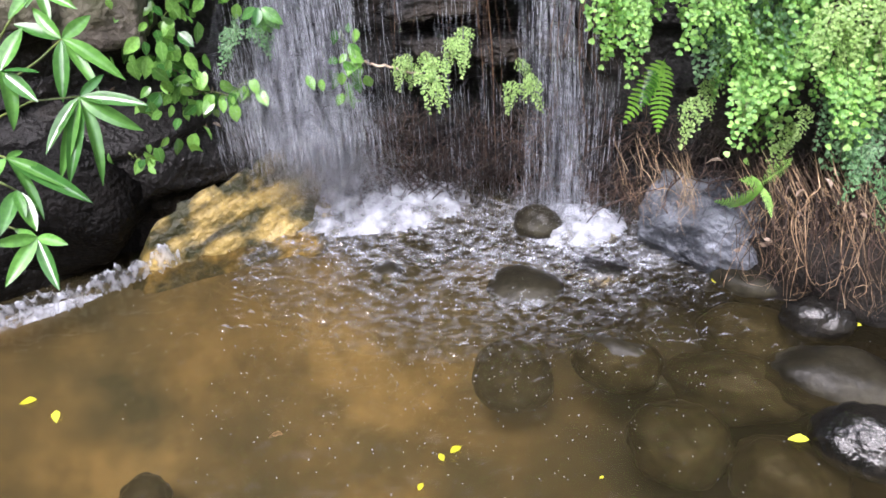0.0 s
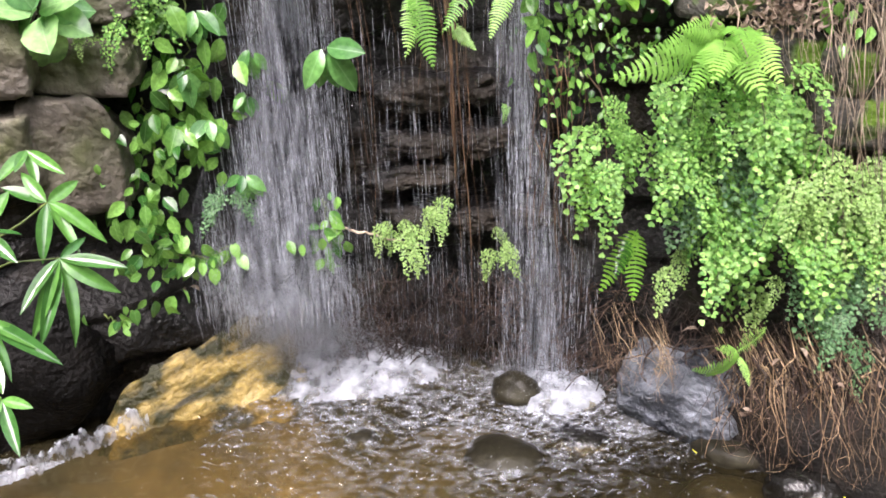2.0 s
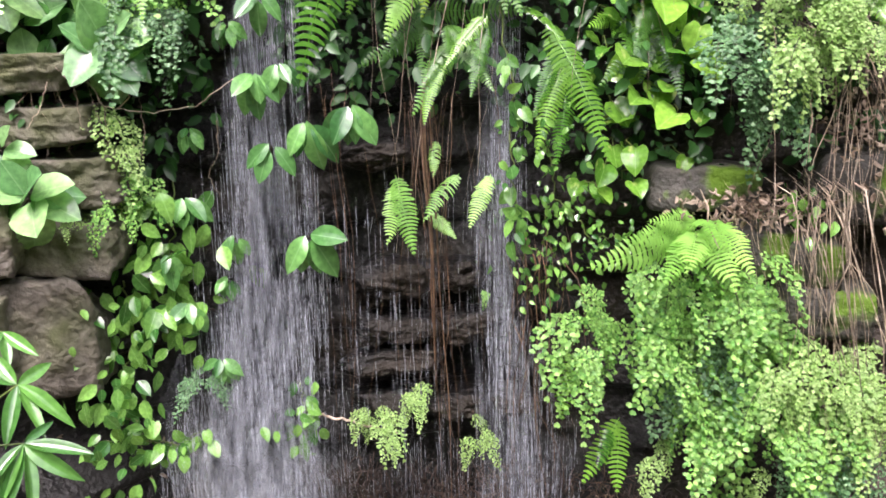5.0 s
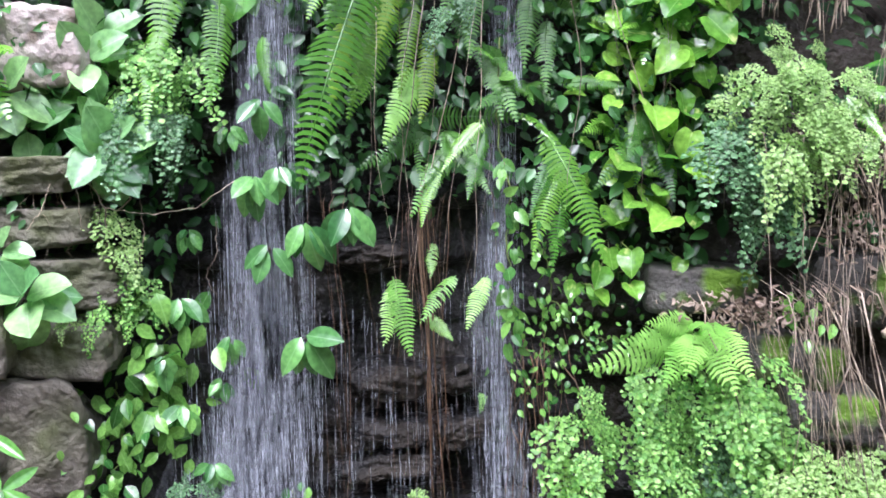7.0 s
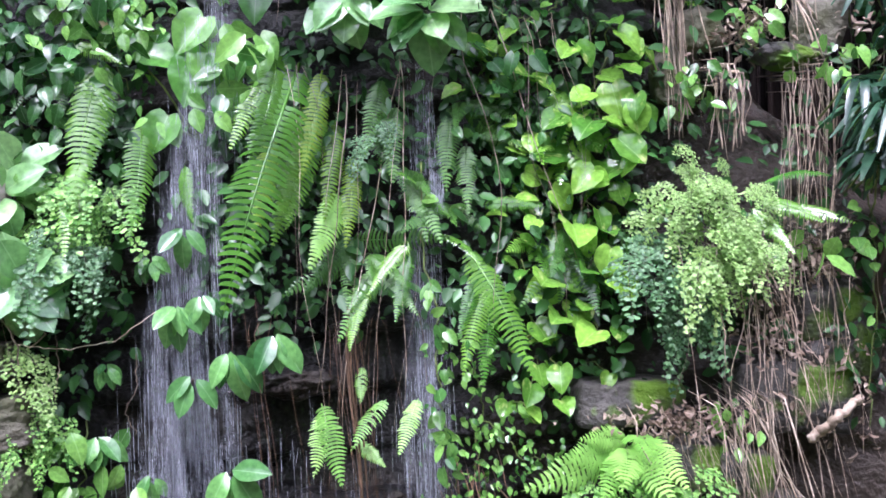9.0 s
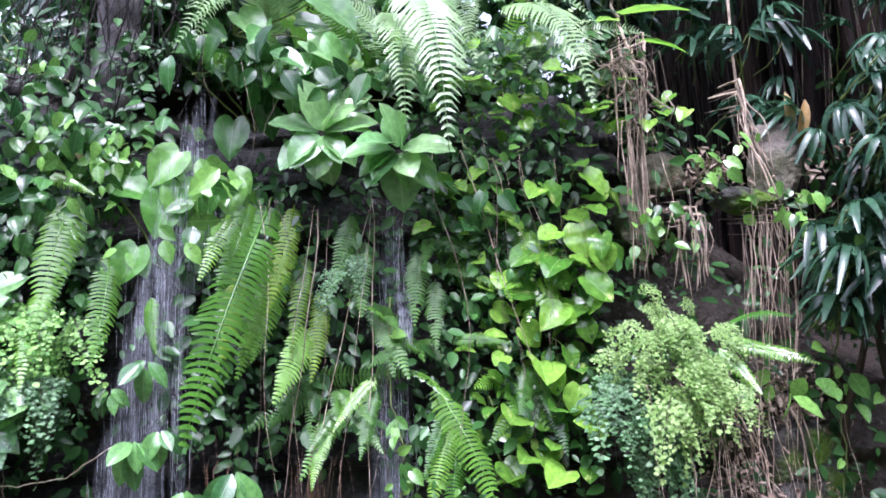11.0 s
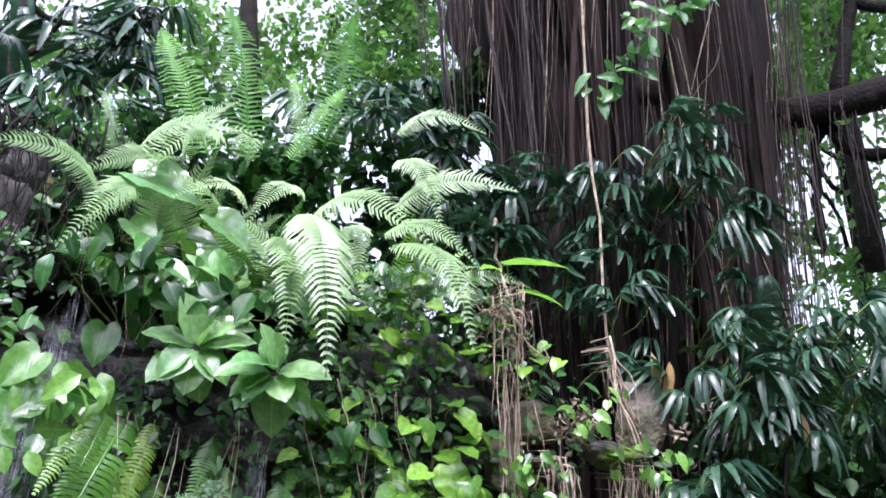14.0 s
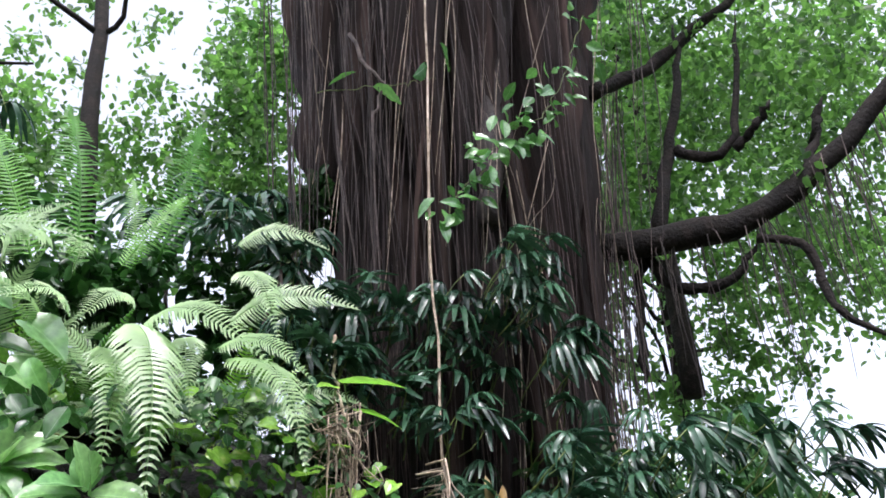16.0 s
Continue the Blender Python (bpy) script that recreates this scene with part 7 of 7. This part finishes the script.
far_tree((0.43, 7.49, 6.66), 6.0, 0.11, [(-0.34, 7.99, 8.09, 1.3, 0.8, 0.9, 1500), (1.31, 7.89, 8.39, 1.2, 0.8, 0.8, 1600), (1.71, 7.81, 10.05, 0.9, 0.8, 1.0, 900), (-0.65, 8.48, 9.83, 1.0, 0.8, 0.8, 500), (1.77, 7.80, 8.39, 0.8, 0.8, 0.8, 900), (2.03, 7.32, 9.46, 0.5, 0.6, 1.3, 2600), (1.81, 7.38, 7.65, 0.8, 0.6, 0.6, 1500)], 3, "slender tree with light green leaves against the sky", head=(-0.40, 7.49, 12.27))
far_tree((6.24, 5.77, 5.39), 6.5, 0.12, [(7.19, 5.42, 9.48, 1.8, 1.0, 1.6, 5650), (7.97, 4.17, 9.05, 1.6, 1.0, 1.6, 4900), (6.52, 6.20, 7.66, 1.2, 1.0, 1.2, 2380), (7.51, 4.95, 6.82, 1.4, 1.0, 0.8, 3150), (6.64, 6.08, 9.60, 0.8, 1.0, 1.2, 3200), (6.17, 5.84, 10.64, 0.5, 0.8, 0.9, 2050), (5.90, 6.12, 7.43, 0.4, 0.8, 0.8, 1300), (5.05, 5.13, 7.95, 0.8, 0.6, 1.5, 1700), (6.92, 5.76, 5.83, 1.0, 0.8, 0.6, 850)], 4, "tall tree with a light green crown against the sky")
far_tree((6.86, 6.57, 4.03), 4.0, 0.10, [(6.94, 6.48, 5.60, 1.6, 0.9, 0.9, 1445), (5.95, 6.75, 5.16, 0.9, 0.8, 1.0, 765), (6.66, 6.06, 4.12, 1.3, 0.8, 0.9, 1275)], 5, "small tree behind the dark palms")
far_tree((-1.62, 6.30, 3.57), 4.2, 0.12, [(-2.11, 7.72, 6.17, 1.5, 0.8, 1.0, 2200), (-0.06, 8.00, 7.00, 1.5, 0.8, 0.8, 1600), (-0.83, 7.96, 7.49, 1.4, 0.8, 0.6, 1200)], 6, "leafy tree behind the ferns")


# ---- fallen leaves ----
for x, y, z, size, turn, kind, label in (
    (-1.43, 1.93, 0.01, 0.075, 100, 0, "yellow leaf floating on the pool"), (-1.35, 1.88, 0.01, 0.065, 200, 0, "yellow leaf floating on the pool"),
    (-0.09, 1.65, 0.01, 0.055, 310, 0, "yellow leaf floating on the pool"), (-0.11, 1.62, 0.01, 0.045, 20, 0, "yellow leaf floating on the pool"),
    (0.95, 1.65, 0.01, 0.075, 80, 0, "yellow leaf floating on the pool"), (0.86, 2.37, 0.01, 0.06, 350, 0, "yellow leaf floating on the pool"),
    (-0.18, 1.52, 0.01, 0.04, 340, 0, "yellow leaf floating on the pool"), (0.33, 1.54, 0.01, 0.02, 300, 0, "small yellow leaf on the pool"),
    (1.28, 2.12, 0.01, 0.06, 70, 0, "yellow green leaf by the bank"), (-1.49, 3.34, 0.46, 0.07, 120, 1, "orange brown fallen leaf on the dark rock"),
    (-0.98, 2.86, 0.33, 0.04, 40, 0, "small yellow leaf on the black boulder"), (0.87, 2.53, 0.42, 0.07, 60, 1, "dry fallen leaf on the ledge"),
    (-0.63, 1.84, -0.10, 0.07, 80, 1, "orange leaf sunk in the pool"),
):
    ob = put("fallen_leaf", (FALLEN if kind == 0 else WILTED)[0], pose(x, y, z, 0, 0, turn) @ Matrix.Diagonal((size * 0.8, size * 0.8, size * 0.8, 1)))
    tagged(ob, label, "leaf", "fallen leaves")


def build_litter():
    """Dry leaves caught on the ledges and between the roots."""
    rng = np.random.default_rng(12)
    s = Soup()
    for cx, cy, cz, rx, rz, n in ((1.13, 2.70, 1.45, 0.24, 0.05, 320), (1.47, 2.82, 2.77, 0.10, 0.07, 200), (1.41, 2.66, 1.72, 0.09, 0.16, 160), (1.58, 2.69, 1.97, 0.12, 0.12, 260), (1.62, 2.64, 1.56, 0.12, 0.16, 220), (1.22, 2.35, 0.30, 0.25, 0.1, 150), (-1.16, 2.96, 0.52, 0.34, 0.07, 110), (1.79, 2.60, 2.74, 0.1, 0.1, 40)):
        for _ in range(n):
            p = np.array([cx + rng.normal(0, rx * 0.6), cy + rng.normal(0, 0.05), cz + rng.normal(0, rz * 0.6)])
            y, x = rng.normal(0, 1, 3), rng.normal(0, 1, 3)
            y /= np.linalg.norm(y)
            x = np.cross(y, x)
            x /= np.linalg.norm(x)
            l = rng.uniform(0.012, 0.042)
            z = np.cross(x, y)
            small_leaf(s, p, y, x, z * 2.5, l, l * 0.24)
    tagged(put("leaf_litter", s.mesh("leaf_litter", DEAD, smooth=False)), "dry brown leaf litter on the ledges", "litter", kind="stuff")


build_litter()

# ---- a few withered and odd leaves ----
GOLD = [blade("leaf", DEAD_GOLD, 0.13, widest=0.5, tip=0.6, curl=0.3, fold=0.3, rows=7, seed=i) for i in (1, 2)]
for x, y, z, size, lean, label in (
    (1.77, 2.78, 3.08, 0.17, 0.1, "yellowing palm leaflet hanging by the trunk"), (1.83, 2.75, 3.04, 0.17, -0.2, "yellowing palm leaflet hanging by the trunk"),
    (2.13, 2.52, 2.81, 0.11, 0.0, "withered straw coloured palm leaflet"), (2.18, 2.48, 2.81, 0.12, 0.1, "withered straw coloured palm leaflet"),
    (-0.80, 3.92, 4.08, 0.20, 0.1, "withered pale palm leaflet"), (-0.76, 3.93, 4.07, 0.22, -0.2, "withered pale palm leaflet"), (-0.69, 3.94, 4.05, 0.18, 0.3, "withered pale palm leaflet"),
    (-0.78, 3.07, 2.92, 0.09, 0.6, "orange red withered leaf in the creepers"),
):
    ob = put("withered_leaf", GOLD[int(size * 100) % 2], axes((lean, -0.2, -1), (0, -1, 0.3), (x, y, z), size))
    tagged(ob, label, "leaf", "withered leaves")
rope([1.46, 2.55, 1.40, 1.51, 2.49, 1.47, 1.60, 2.49, 1.53], 0.017, ROOT_PALE, "pale broken branch stub by the root curtain", "branch_stub", 5, 0.004)


# ---- an arum with long lime leaves on the ledge ----
def build_arum(at, mat, label, rows, seed, width=0.20, face=(0.05, -0.6, 0.9)):
    """Long-stalked leaves: offset, direction and length of each."""
    at = Vector(at)
    root = thing("arum", at + Vector((0, 0.08, -0.25)), label, "plant", "arums")
    rng = np.random.default_rng(seed)
    kinds = [blade("leaf", mat, width, heart=0.10, widest=0.36, tip=0.9, curl=q, fold=0.3, rows=9, wave=0.06, seed=i) for i, q in enumerate((0.18, 0.35))]
    for i, (dx, dz, lean, size) in enumerate(rows):
        top = at + Vector((dx, 0, dz))
        petiole = stalk(root, wander(root.location, top, 6, 0.01, rng), 0.005, 0.003, STEM_GREEN, "petiole")
        put("leaf", kinds[i % 2], axes(lean, face, top - root.location, size), petiole)


build_arum((1.28, 3.04, 3.46), LEAF_LIME, "arum with long lime green leaves on the ledge", ((0.0, 0.03, (1, -0.25, 0.16), 0.27), (0.06, -0.09, (1, -0.3, 0.02), 0.19), (-0.04, 0.0, (-0.7, -0.6, -0.2), 0.15)), 3)
build_arum((-0.24, 3.05, 3.63), LEAF_BROAD_PALE, "arum with large pale heart leaves among the ferns", ((0.0, 0.0, (1, -0.3, -0.35), 0.27), (0.30, -0.13, (0.9, -0.3, -0.5), 0.19), (0.27, -0.30, (0.8, -0.3, -0.5), 0.17), (0.02, -0.20, (0.6, -0.4, -0.6), 0.15)), 4, 0.46, (0.1, -1.0, 0.6))
build_arum((-0.46, 3.13, 2.74), LEAF_LIGHT, "arum with large light green leaves beside the stream", ((0.005, 0.035, (-0.3, -0.3, -1), 0.19), (0.033, 0.065, (0.15, -0.3, -1), 0.17), (0.031, 0.18, (-0.6, -0.3, -0.8), 0.17), (-0.201, 0.06, (1, -0.3, -0.2), 0.16), (-0.108, -0.17, (-0.35, -0.3, -0.9), 0.15), (-0.119, -0.191, (0.5, -0.3, -0.8), 0.1), (0.202, 0.08, (0.1, -0.3, -1), 0.15), (0.225, 0.11, (0.6, -0.3, -0.7), 0.1), (0.103, -0.091, (0.3, -0.3, -0.9), 0.12), (0.145, 0.096, (-0.5, -0.3, -0.6), 0.09)), 5, 0.44, (0.1, -1.0, 0.55))
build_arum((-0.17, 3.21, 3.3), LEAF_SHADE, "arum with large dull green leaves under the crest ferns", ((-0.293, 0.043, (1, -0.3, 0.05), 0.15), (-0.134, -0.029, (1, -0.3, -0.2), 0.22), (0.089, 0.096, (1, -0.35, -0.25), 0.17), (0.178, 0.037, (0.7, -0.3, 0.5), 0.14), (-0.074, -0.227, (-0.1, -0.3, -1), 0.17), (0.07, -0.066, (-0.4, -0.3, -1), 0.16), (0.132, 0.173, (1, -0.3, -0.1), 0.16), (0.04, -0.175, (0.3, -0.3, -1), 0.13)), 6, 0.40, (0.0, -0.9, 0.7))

# ---- bare twigs across the dry wall ----
for twig_path, thick, seed in (
    ([-1.07, 2.81, 1.97, -0.99, 2.81, 1.81, -0.99, 2.82, 1.67], 0.0028, 71),
    ([-0.99, 2.81, 1.81, -0.86, 2.87, 1.78, -0.72, 2.92, 1.80, -0.59, 2.95, 1.89], 0.0016, 72),
    ([-1.14, 2.80, 1.96, -1.07, 2.80, 1.87, -1.06, 2.79, 1.74], 0.0016, 73),
    ([-1.15, 2.79, 1.89, -1.17, 2.76, 1.81, -1.21, 2.74, 1.75], 0.0016, 74),
    ([-0.89, 2.86, 1.83, -0.88, 2.85, 1.72, -0.89, 2.83, 1.64], 0.0016, 75),
    ([-0.66, 2.92, 1.75, -0.66, 2.91, 1.64, -0.70, 2.90, 1.57, -0.67, 2.92, 1.49], 0.0016, 76),
):
    rope(twig_path, thick, ROOT_PALE, "bare pale twig hanging over the dry wall", "twig", seed, 0.0025)
rope([-0.4, 2.91, 0.69, -0.27, 2.92, 0.65, -0.09, 2.92, 0.59], 0.005, ROOT_PALE, "thin bare stick lying on the wet ledge", "stick", 77, 0.003)
rope([-0.7, 3.56, 3.94, -0.72, 3.53, 3.7, -0.74, 3.5, 3.41, -0.76, 3.47, 3.15], 0.10, LOG_GREY, "pale grey leaning trunk behind dark roots", "leaning_trunk", 81, 0.012)
